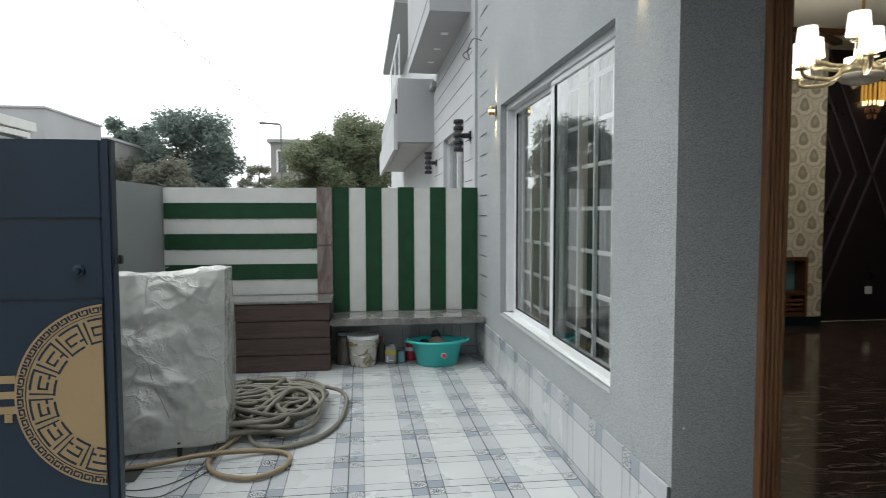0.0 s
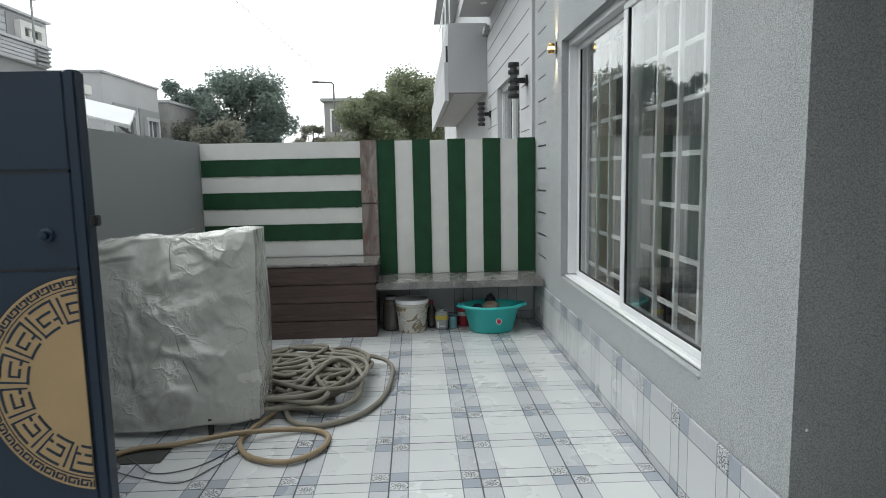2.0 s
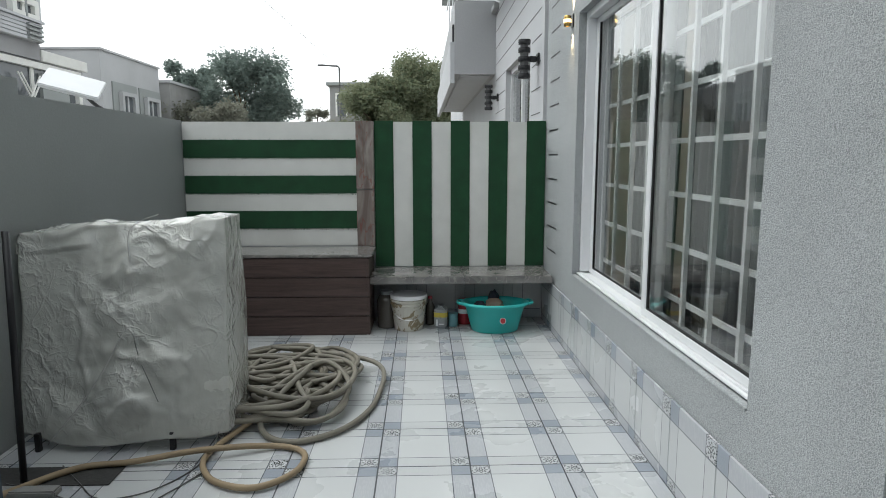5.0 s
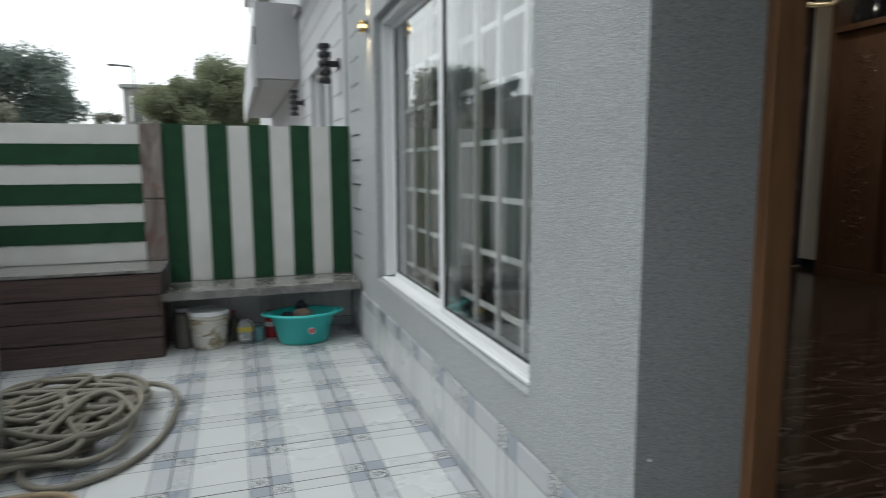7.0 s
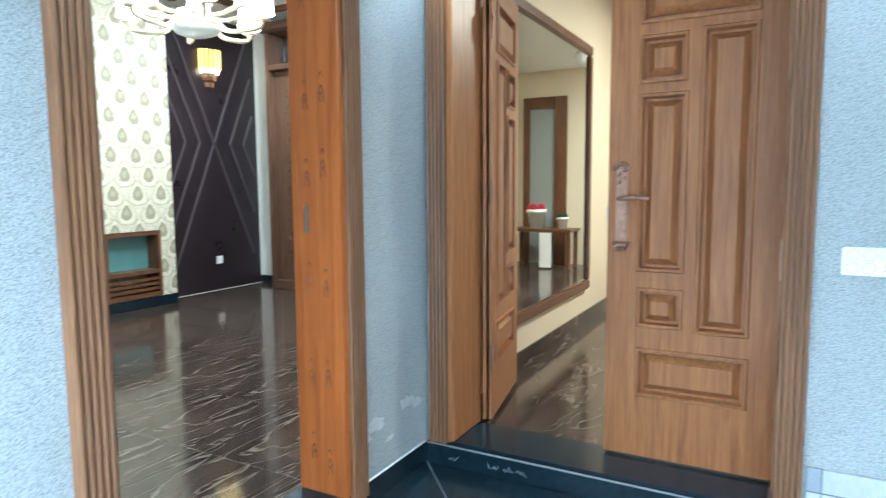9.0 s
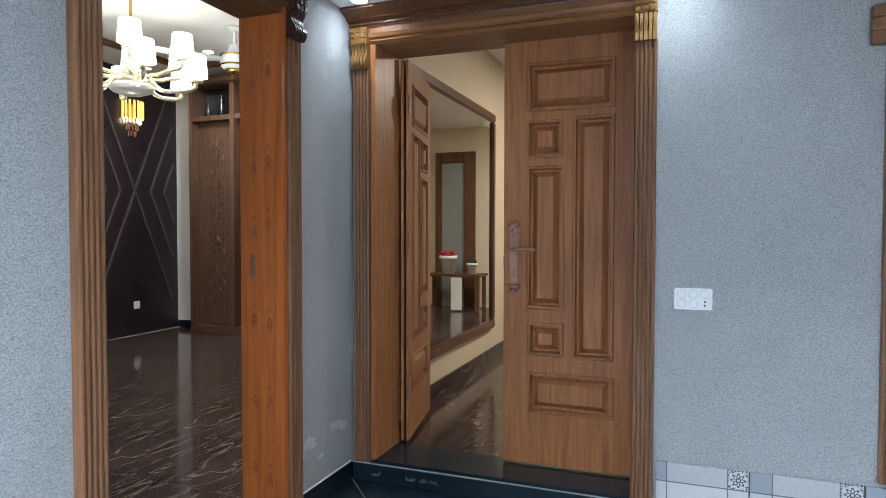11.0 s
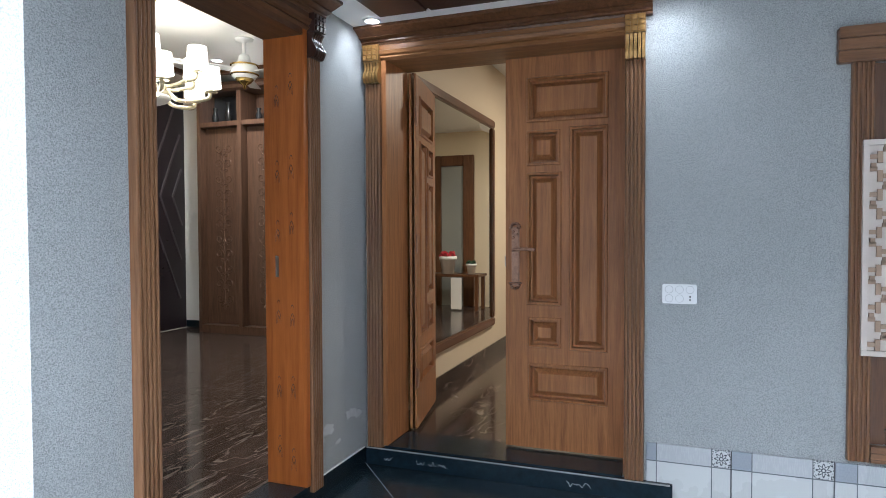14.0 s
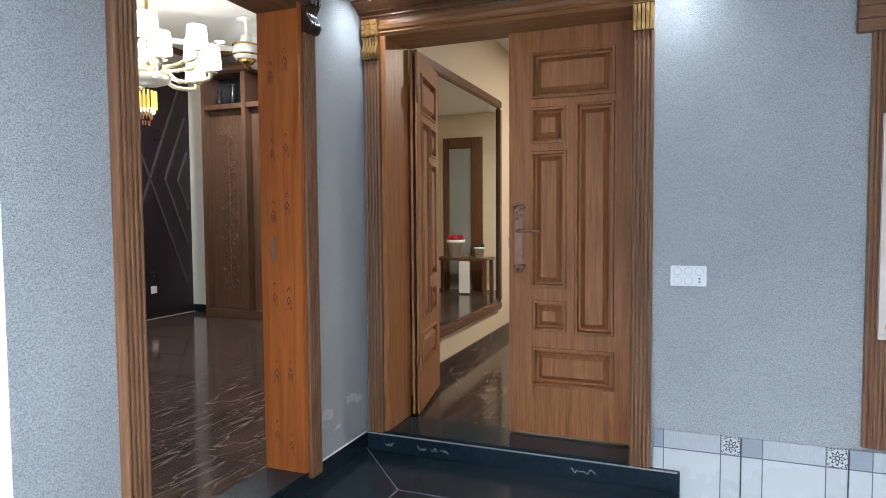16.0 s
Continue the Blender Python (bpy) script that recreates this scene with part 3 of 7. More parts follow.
def spline(points, steps=8, closed=False):
    """Catmull-Rom through points."""
    pts = [Vector(p) for p in points]
    n, out = len(pts), []
    for i in range(n if closed else n - 1):
        if closed:
            p0, p1, p2, p3 = (pts[(i + k) % n] for k in (-1, 0, 1, 2))
        else:
            p0, p1, p2, p3 = pts[max(i - 1, 0)], pts[i], pts[i + 1], pts[min(i + 2, n - 1)]
        for s in range(steps):
            t = s / steps
            out.append(0.5 * ((2 * p1) + (p2 - p0) * t + (2 * p0 - 5 * p1 + 4 * p2 - p3) * t * t + (3 * p1 - p0 - 3 * p2 + p3) * t ** 3))
    if not closed:
        out.append(pts[-1])
    return out


def extruded(bm, outline, axis, a, b):
    """A prism: outline is a closed list of 2D points across the axis, from a to b along it."""
    def at(p, q):
        return {"x": (q, p[0], p[1]), "y": (p[0], q, p[1]), "z": (p[0], p[1], q)}[axis]
    lo, hi = [bm.verts.new(at(p, a)) for p in outline], [bm.verts.new(at(p, b)) for p in outline]
    n = len(outline)
    for i in range(n):
        bm.faces.new((lo[i], lo[(i + 1) % n], hi[(i + 1) % n], hi[i]))
    bm.faces.new(lo[::-1])
    bm.faces.new(hi)
    return bm


# ---- the plan, in metres ----
XW, XM, YD = 1.53, 3.485, 2.61        # window wall, main-door wall, drawing-room door wall
XI = 1.76                              # inside of the window wall
YI = 2.79                              # inside of the drawing-room door wall
YB = 6.60                              # boundary wall at the end of the yard
XL = -1.46                             # street-side boundary wall
ZC = 2.49                              # porch ceiling
FL = 0.15                              # drawing-room floor
HF = 0.19                              # hall floor
DX0, DX1, DZ = 1.955, 2.875, 2.33        # drawing-room doorway
MY0, MY1, MZ = 1.212, 2.50, 2.335        # main doorway
WY0, WY1, WZ0, WZ1 = 3.205, 5.57, 0.555, 2.30   # large window
TOP = 6.4

# ---- large structure ----
bm = bmesh.new()
bmesh.ops.create_grid(bm, x_segments=1, y_segments=1, size=900, matrix=Matrix.Translation((0, 0, -0.06)))
structure("ground", bm, M["earth"], "bare dusty ground around the houses", "ground")
structure("road", boxes([(-8.0, -1.75, -60, 90, -0.058, -0.03)]), M["road"], "grey street beyond the boundary wall", "road")

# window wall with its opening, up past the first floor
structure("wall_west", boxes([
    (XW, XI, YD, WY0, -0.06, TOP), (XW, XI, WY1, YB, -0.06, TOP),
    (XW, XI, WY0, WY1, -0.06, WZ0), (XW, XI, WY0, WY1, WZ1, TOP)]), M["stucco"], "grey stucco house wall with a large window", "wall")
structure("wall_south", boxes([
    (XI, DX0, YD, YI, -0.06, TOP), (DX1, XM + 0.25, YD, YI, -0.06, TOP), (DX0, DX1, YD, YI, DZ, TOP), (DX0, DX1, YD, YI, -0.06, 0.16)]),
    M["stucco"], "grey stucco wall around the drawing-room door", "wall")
WNY0, WNY1, WNZ0, WNZ1 = -1.25, 0.20, 0.47, 2.10
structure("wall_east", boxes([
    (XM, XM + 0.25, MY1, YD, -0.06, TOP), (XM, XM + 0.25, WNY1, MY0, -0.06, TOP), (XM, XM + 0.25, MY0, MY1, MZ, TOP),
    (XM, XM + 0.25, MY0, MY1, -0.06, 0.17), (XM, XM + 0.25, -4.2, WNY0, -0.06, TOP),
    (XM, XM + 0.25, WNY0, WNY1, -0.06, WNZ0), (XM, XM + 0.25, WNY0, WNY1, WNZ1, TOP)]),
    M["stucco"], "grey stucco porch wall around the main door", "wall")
# out of view: closes the porch, dark so that little light bounces back
structure("wall_unseen_end", boxes([(XL - 0.2, XM + 0.25, -4.4, -4.2, -0.06, 3.2)]), M["wall_dark"], "unseen end wall added to the porch, dark to limit bounced light", "wall")

# porch ceiling with a dark timber coffer; the second box is unseen, added for shade
bm = boxes([(0.85, XM, -4.2, YD, ZC, ZC + 0.14), (XL - 0.2, 0.849, -4.2, -1.0, ZC, ZC + 0.14)])
structure("ceiling_porch", bm, M["paint_white"], "white porch ceiling with an unseen western part added for shade", "ceiling")
# assumed storey, out of view, that keeps sky light off the pier
structure("storey_shading_porch", boxes([(0.8, XM + 0.25, -4.4, YD - 0.002, ZC + 0.141, TOP), (XL - 0.2, 0.799, -4.4, -1.0, ZC + 0.141, 3.6)]), M["render_pale"], "unseen grey storey added above the porch to block sky light", "wall")
trim = thing("coffer_trim", "dark brown timber coffer moulding on the porch ceiling", "trim", "", "structure", (0, 0, ZC))
for x0, x1, y0, y1 in ((1.5, 3.18, 2.10, 2.37), (1.5, 3.18, 0.0, 0.27), (2.90, 3.18, 0.271, 2.099), (1.5, 1.78, 0.271, 2.099)):
    part("moulding", boxes([(x0, x1, y0, y1, -0.04, 0.0)], 0.012), M["plum"], trim)

# boundary walls
structure("wall_back", boxes([(XL - 0.2, XW, YB, YB + 0.15, -0.06, 1.655)]), M["render_pale"], "boundary wall at the end of the yard", "wall")
structure("wall_street", extruded(bmesh.new(), [(2.72, -0.06), (YB, -0.06), (YB, 1.665), (4.52, 1.665), (4.52, 1.74), (2.72, 1.74)], "x", XL - 0.2, XL), M["wall_dark"], "dark grey painted boundary wall", "wall")
structure("wall_street_far", boxes([(XL - 0.2, XL, -4.2, -1.6, -0.06, 1.74)]), M["wall_dark"], "dark grey painted boundary wall beside the gate", "wall")

# drawing room shell
RX, RY, RZ = 6.93, 7.08, 3.28
structure("wall_drawing_north", boxes([(XI, RX + 0.2, RY, RY + 0.2, 0, RZ + 0.2)]), M["paint_white"], "white painted drawing-room wall", "wall")
structure("wall_drawing_east", boxes([(RX, RX + 0.2, 2.86, RY, 0, RZ + 0.2)]), M["paint_white"], "white painted drawing-room wall", "wall")
structure("wall_between", boxes([(XM + 0.25, RX, 2.66, YI, 0, RZ + 0.2), (RX, 7.4, 2.66, 2.859, 0, RZ + 0.2)]), M["paint_cream"], "cream wall between hall and drawing room", "wall")
structure("ceiling_drawing", boxes([(XI, RX, YI, RY, RZ, RZ + 0.2)]), M["paint_white"], "white drawing-room ceiling", "ceiling")
structure("wall_lining_west", boxes([(XI + 0.001, XI + 0.012, YI, WY0, 0, RZ), (XI + 0.001, XI + 0.012, WY1, RY, 0, RZ)]), M["paint_white"], "white plaster inside the drawing room", "wall")
floor_in = structure("floor_drawing", boxes([(XI, RX, YI, RY, FL - 0.1, FL - 0.0015)]), M["joint_pale"], "joint bed of the brown marble floor", "floor")

# hall shell
structure("floor_hall", boxes([(XM + 0.25, 10.2, -1.3, 2.66, HF - 0.1, HF)]), M["floor_brown"], "polished brown marble hall floor", "floor")
structure("ceiling_hall", boxes([(XM + 0.25, 10.2, -1.3, 2.66, 3.0, 3.2)]), M["paint_white"], "white hall ceiling", "ceiling")
structure("wall_hall_south", boxes([(XM + 0.25, 10.2, -1.5, -1.3, 0, 3.2)]), M["paint_cream"], "cream hall wall", "wall")
structure("wall_hall_end", boxes([(10.0, 10.2, -1.3, 4.4, 0, 3.2), (7.4, 10.0, 4.2, 4.4, 0, 3.2), (7.2, 7.4, 2.86, 4.4, 0, 3.2)]), M["paint_cream"], "cream wall at the end of the hall", "wall")
structure("floor_lounge", boxes([(7.4, 10.0, 2.66, 4.2, HF - 0.1, HF)]), M["floor_brown"], "polished brown marble lounge floor", "floor")
structure("ceiling_lounge", boxes([(7.4, 10.0, 2.66, 4.2, 3.0, 3.2)]), M["paint_white"], "white lounge ceiling", "ceiling")
structure("baseboard_hall", boxes([(4.3, 7.4, 2.64, 2.659, HF, HF + 0.11)], 0.003), M["floor_brown"], "dark marble skirting of the hall", "baseboard")
structure("baseboard_drawing", boxes([(RX - 0.014, RX - 0.001, 6.56, 7.04, FL, FL + 0.09), (4.2, 5.47, 6.782, 6.797, FL, FL + 0.1)], 0.003), M["granite"], "dark marble skirting of the drawing room", "baseboard")

# black granite landing and its risers
land = thing("granite_landing", "polished black granite landing with pale joints before the doors", "landing", "", "structure")
part("slab", boxes([(1.62, XM - 0.045, 1.0, YD - 0.013, -0.02, 0.105)], 0.004), M["granite"], land)
part("riser", boxes([(XM - 0.04, XM - 0.008, 0.99, YD - 0.014, 0.0, 0.196)], 0.003), M["granite"], land)
part("riser", boxes([(1.62, XM - 0.009, YD - 0.012, YD - 0.002, 0.0, 0.190)], 0.003), M["granite"], land)
part("threshold", boxes([(XM - 0.02, XM + 0.26, MY0 + 0.01, MY1 - 0.01, 0.180, 0.205)], 0.003), M["granite"], land)
part("threshold", boxes([(DX0 + 0.01, DX1 - 0.01, YD - 0.02, YI + 0.02, 0.180, 0.196)], 0.003), M["granite"], land)
part("caulk", boxes([(DX1 + 0.093, XM - 0.041, YD - 0.010, YD - 0.001, 0.1905, 0.197)], 0.002), M["plastic_white"], land, "white caulk line")
part("caulk", boxes([(XM - 0.046, XM - 0.0405, 1.0, YD - 0.015, 0.1905, 0.1975)], 0.0015), M["concrete"], land)
for a, b in (((XM - 0.046, YD - 0.014), (3.02, 2.21)), ((3.02, 2.21), (3.02, 1.01)), ((3.02, 2.21), (1.65, 2.21))):
    bm = bmesh.new()
    tube(bm, [(a[0], a[1], 0.1048), (b[0], b[1], 0.1048)], 0.0016, 6)
    part("joint", bm, M["concrete"], land)
# pale mason's marks chalked on the granite, unreadable
for y, w in ((2.46, 0.05), (2.27, 0.05), (2.20, 0.04), (2.14, 0.05), (1.46, 0.05), (1.40, 0.07)):
    bm = bmesh.new()
    tube(bm, spline([(XM - 0.0405, y + w * (0.5 - i / 5), 0.140 + 0.010 * math.sin(i * 2.3 + y * 9) + 0.006 * math.sin(i * 5.1 + y * 31)) for i in range(6)], 5), 0.0007, 5)
    part("chalk_mark", bm, M["plastic_white"], land)


# ---- doors and their mouldings ----
def fluted(bm, along, across0, across1, face, depth, z0, z1, flutes=5):
    """A fluted casing board. along 'x': runs across x and faces -y; along 'y': runs across y and faces -x."""
    pts, w = [], (across1 - across0) / flutes
    pts.append((across0, face + depth))
    for i in range(flutes):
        a = across0 + i * w
        for t, d in ((0.06, 0.6), (0.18, 0.15), (0.5, 0.0), (0.82, 0.15), (0.94, 0.6)):
            pts.append((a + w * t, face + depth * d * 0.45))
    pts.append((across1, face + depth))
    outline = pts if along == "x" else [(p[1], p[0]) for p in pts]
    return extruded(bm, outline, "z", z0, z1)


def cornice_profile(face, out, z0, z1):
    """Stepped crown moulding, as (distance from the wall, height)."""
    h = z1 - z0
    steps = [(0.25, 0.0), (0.28, 0.10), (0.22, 0.14), (0.30, 0.22), (0.30, 0.34), (0.55, 0.44), (0.50, 0.52), (0.62, 0.60), (0.9, 0.80), (1.0, 0.84), (1.0, 1.0)]
    return [(face, z0)] + [(face - out * s, z0 + h * t) for s, t in steps] + [(face, z1)]


def doorcase(name, along, a0, a1, face, zb, zh, label):
    """Fluted casings, scrolled gilt capitals, head board and cornice round a doorway."""
    t = thing(name, label, "door frame", "", "structure")
    cw, d = 0.092, 0.035
    sides = ((a0 - cw, a0), (a1, a1 + cw))
    for s0, s1 in sides:
        part("casing", fluted(bmesh.new(), along, s0, s1, face - d, d - 0.001, zb, 2.20), M["oak_case"], t)
        cap = bmesh.new()
        # scroll
        scroll = [(0, 2.20)] + [(-0.054 - 0.011 * math.sin(2 * math.pi * k / 12 - 0.4 + 0.6 * k / 12), 2.203 + 0.113 * k / 12) for k in range(13)] + [(0, 2.318)]
        n = 5
        for i in range(n):
            u0, u1 = s0 + (s1 - s0) * i / n + 0.002, s0 + (s1 - s0) * (i + 1) / n - 0.002
            if along == "x":
                extruded(cap, [(face + p, z) for p, z in scroll], "x", u0, u1)
            else:
                extruded(cap, [(face + p, z) for p, z in scroll], "y", u0, u1)
        if along == "x":
            block(cap, s0, s1, face - 0.058, face - 0.001, 2.319, 2.405)
        else:
            block(cap, face - 0.058, face - 0.001, s0, s1, 2.319, 2.405)
        for i in range(3):
            for j in range(3):
                c, z = s0 + (s1 - s0) * (i + 0.5) / 3, 2.335 + j * 0.027
                if along == "x":
                    block(cap, c - 0.010, c + 0.010, face - 0.068, face - 0.057, z - 0.010, z + 0.010)
                else:
                    block(cap, face - 0.068, face - 0.057, c - 0.010, c + 0.010, z - 0.010, z + 0.010)
        part("capital", cap, M["gilt"] if along == "y" else M["plum"], t, "scrolled capital with gilt studs")
    head = bmesh.new()
    prof = [(face, zh), (face - 0.02, zh), (face - 0.034, zh + 0.012), (face - 0.028, zh + 0.022), (face - 0.04, zh + 0.03), (face - 0.046, zh + 0.048), (face - 0.03, zh + 0.055), (face - 0.03, 2.405), (face, 2.405)]
    extruded(head, prof, "x" if along == "x" else "y", a0, a1)
    part("head_board", head, M["oak_cross_x"] if along == "x" else M["oak_cross"], t)
    corn = bmesh.new()
    extruded(corn, cornice_profile(face, 0.13, 2.406, ZC - 0.002), "x" if along == "x" else "y", a0 - cw - 0.03, a1 + cw + (0.03 if along == "y" else 0.05))
    part("cornice", corn, M["oak_dark"], t, "dark stepped cornice")
    return t


# main doorway: jambs, head
case = doorcase("door_case_main", "y", MY0, MY1, XM, 0.18, 2.325, "carved oak door frame with gilded capitals")
part("jamb", boxes([(XM - 0.02, XM + 0.27, MY1 - 0.03, MY1 - 0.001, 0.206, MZ)], 0.003), M["oak"], case)
part("jamb", boxes([(XM - 0.02, XM + 0.27, MY0 + 0.001, MY0 + 0.005, 0.206, MZ)], 0.003), M["oak"], case)
part("jamb_head", boxes([(XM - 0.02, XM + 0.27, MY0 + 0.006, MY1 - 0.031, MZ - 0.012, MZ - 0.001)], 0.003), M["oak_cross"], case)
case = doorcase("door_case_drawing_room", "x", DX0, DX1, YD, 0.16, 2.325, "carved oak door frame with a dark cornice")
part("jamb", boxes([(DX1 - 0.035, DX1 - 0.001, YD - 0.02, YI + 0.02, 0.193, DZ)], 0.003), M["oak_orange"], case, "orange pine jamb with dark knots")
part("jamb", boxes([(DX0 + 0.001, DX0 + 0.010, YD - 0.02, YI + 0.02, 0.193, DZ)], 0.003), M["oak_dark"], case)
part("jamb_head", boxes([(DX0 + 0.011, DX1 - 0.036, YD - 0.02, YI + 0.02, DZ - 0.035, DZ - 0.001)], 0.003), M["oak_cross_x"], case)
part("strike_plate", boxes([(DX1 - 0.0385, DX1 - 0.0355, YI - 0.055, YI - 0.04, 1.18, 1.28)]), M["steel"], case)

# cathedral grain on the orange jamb: small nested arches in two loose columns
rg = random.Random(8)
JX = DX1 - 0.0352
for i in range(6):
    for k, y in enumerate((YD + 0.052, YD + 0.128)):
        z = 0.34 + i * 0.345 + rg.uniform(-0.05, 0.05) - 0.03 * k
        for dz, h_, w_ in ((0.0, rg.uniform(0.034, 0.046), 0.013), (-0.014, 0.022, 0.0065), (rg.uniform(0.052, 0.066), 0.012, 0.008)):
            bm = bmesh.new()
            tube(bm, spline([(JX, y - w_, z + dz - h_), (JX, y - w_ * 0.75, z + dz), (JX, y + rg.uniform(-0.001, 0.001), z + dz + h_ * 0.55), (JX, y + w_ * 0.75, z + dz), (JX, y + w_, z + dz - h_)], 4), [0.0010] * 4 + [0.0019] * 4 + [0.0034] + [0.0019] * 4 + [0.0010] * 4, 4)
            part("grain_mark", bm, M["knot"], case)

LW, LH = 0.636, 2.105  # a door leaf


def raised_panel(bm, u0, u1, v0, v1, front):
    """A moulded frame and a raised field on a leaf's face, which looks along -x at x = front."""
    def ring(i, x):
        return [bm.verts.new((front + x, y, z)) for y, z in ((u0 + i, v0 + i), (u1 - i, v0 + i), (u1 - i, v1 - i), (u0 + i, v1 - i))]
    levels = [ring(0, 0.0), ring(0.005, -0.009), ring(0.015, -0.010), ring(0.020, 0.024), ring(0.030, 0.024), ring(0.056, -0.005)]
    for p, q in zip(levels, levels[1:]):
        for k in range(4):
            bm.faces.new((p[k], p[(k + 1) % 4], q[(k + 1) % 4], q[k]))
    bm.faces.new(levels[-1])


PANELS = ((0.092, 0.52, 1.756, 1.996), (0.338, 0.52, 1.526, 1.715), (0.332, 0.52, 0.777, 1.490), (0.093, 0.292, 0.541, 1.724), (0.332, 0.512, 0.547, 0.713), (0.090, 0.512, 0.258, 0.464))


def door_leaf(name, label, mirrored, with_lock):
    """An oak leaf 636 mm wide; local x = 0 is its outer face, y runs from the hinge, z from its foot."""
    t = thing(name, label, "door", "leaves of the main door")
    panels = list(PANELS)

    def put(name, bm, mat, parent, label=""):
        if mirrored:
            bmesh.ops.scale(bm, vec=(1, -1, 1), verts=bm.verts)
        return part(name, bm, mat, parent, label)

    bm = bmesh.new()
    ys = sorted({0.0, LW, *[p[0] for p in panels], *[p[1] for p in panels]})
    zs = sorted({0.0, LH, *[p[2] for p in panels], *[p[3] for p in panels]})
    grid = {(y, z): bm.verts.new((0, y, z)) for y in ys for z in zs}
    for y0, y1 in zip(ys, ys[1:]):
        for z0, z1 in zip(zs, zs[1:]):
            cy, cz = (y0 + y1) / 2, (z0 + z1) / 2
            if any(p[0] < cy < p[1] and p[2] < cz < p[3] for p in panels):
                continue
            bm.faces.new((grid[y0, z0], grid[y1, z0], grid[y1, z1], grid[y0, z1]))
    block(bm, 0.027, 0.042, 0, LW, 0, LH)
    for (ya, za), (yb, zb) in (((0, 0), (LW, 0)), ((LW, 0), (LW, LH)), ((LW, LH), (0, LH)), ((0, LH), (0, 0))):
        bm.faces.new([bm.verts.new(p) for p in ((0, ya, za), (0, yb, zb), (0.012, yb, zb), (0.012, ya, za))])
    put("slab", bm, M["oak"], t)
    for p in panels:
        bm = bmesh.new()
        raised_panel(bm, *p, 0.0)
        put("panel", bm, M["oak"], t)
    if with_lock:
        y = LW - 0.056
        bm = boxes([(-0.012, 0, y - 0.022, y + 0.022, 0.88, 1.20)], 0.005)
        lathe(bm, [(0.0, 0), (0.034, 0), (0.036, 0.006), (0.0, 0.012)], (-0.006, y, 0.89), 16)
        plate = put("lock_plate", bm, M["bronze"], t, "antique bronze lock plate")
        crest = bmesh.new()
        for k in range(7):
            a = math.pi * k / 6
            bmesh.ops.create_icosphere(crest, subdivisions=1, radius=0.010, matrix=Matrix.Translation((-0.014, y + 0.024 * math.cos(a), 1.195 + 0.022 * math.sin(a))))
        for k in range(4):
            bmesh.ops.create_icosphere(crest, subdivisions=1, radius=0.009, matrix=Matrix.Translation((-0.014, y + 0.010 * (-1) ** k, 1.14 + 0.016 * k)))
        put("crest", crest, M["bronze"], plate)
        crest = bmesh.new()
        for k in range(5):
            a = math.pi * (1 + k / 4)
            bmesh.ops.create_icosphere(crest, subdivisions=1, radius=0.009, matrix=Matrix.Translation((-0.014, y + 0.022 * math.cos(a), 0.88 + 0.016 * math.sin(a))))
        put("crest", crest, M["bronze"], plate)
        bm = bmesh.new()
        tube(bm, spline([(-0.010, y, 1.075), (-0.05, y, 1.075), (-0.058, y - 0.02, 1.077), (-0.058, y - 0.06, 1.08), (-0.056, y - 0.115, 1.076)], 5), [0.009] * 21, 10)
        put("lever", bm, M["bronze"], plate, "bronze lever handle")
        put("latch", boxes([(0.008, 0.03, LW - 0.001, LW + 0.008, 0.98, 1.04)], 0.002), M["steel"], t)
    for z in (0.25, 1.05, 1.8):
        bm = bmesh.new()
        tube(bm, [(-0.006, -0.006, z), (-0.006, -0.006, z + 0.11)], 0.008, 8)
        put("hinge", bm, M["bronze"], t)
    return t


right = door_leaf("door_leaf", "varnished oak door leaf with raised panels, closed, with bronze lock", False, True)
right.matrix_basis = pose(XM + 0.195, MY0 + 0.007, 0.217)
left = door_leaf("door_leaf", "varnished oak door leaf with raised panels, swung wide open", True, False)
# hinged at the other jamb, its outer face turned towards the opening
left.matrix_basis = pose(XM + 0.285, MY1 - 0.078, 0.217, 0, 0, 101)

# paint flaking low on the wall between the doors
M["flake"] = surface("bare_plaster", (0.50, 0.52, 0.52), 0.9, scale=30, vary=0.15, bump=0.002, bscale=90)
flakes = random.Random(21)
for fx_, fz_, fr in ((3.06, 0.40, 0.055), (3.00, 0.36, 0.03), (3.30, 0.42, 0.05), (3.37, 0.40, 0.04), (3.16, 0.31, 0.025)):
    bm = bmesh.new()
    ring_ = []
    for k in range(22):
        a = 2 * math.pi * k / 22
        r_ = fr * flakes.uniform(0.55, 1.1)
        ring_.append((fx_ + 1.3 * r_ * math.cos(a), fz_ + 0.6 * r_ * math.sin(a)))
    extruded(bm, ring_, "y", YD - 0.0015, YD - 0.0003)
    structure("bare_patch", bm, M["flake"], "pale bare plaster where the paint has flaked", "patch")
bm = bmesh.new()
bmesh.ops.create_icosphere(bm, subdivisions=1, radius=0.006, matrix=Matrix.Translation((1.575, YD, 0.60)))
structure("paint_speck", bm, M["plastic_white"], "white speck of paint on the pier", "speck")


# ---- the large window ----
win = thing("window_1", "white aluminium sliding window with a white grille behind", "window", "", "structure")
fx = XW + 0.05
part("window_frame", boxes([(fx, fx + 0.10, WY0, WY1, WZ0, WZ0 + 0.028), (fx, fx + 0.10, WY0, WY1, WZ1 - 0.045, WZ1),
                            (fx, fx + 0.10, WY0, WY0 + 0.045, WZ0 + 0.037, WZ1 - 0.046), (fx, fx + 0.10, WY1 - 0.045, WY1, WZ0 + 0.037, WZ1 - 0.046)], 0.003), M["alu"], win)
part("track", boxes([(fx - 0.020, fx - 0.002, WY0, WY1, WZ0 + 0.013, WZ0 + 0.024)], 0.002), M["alu"], win)
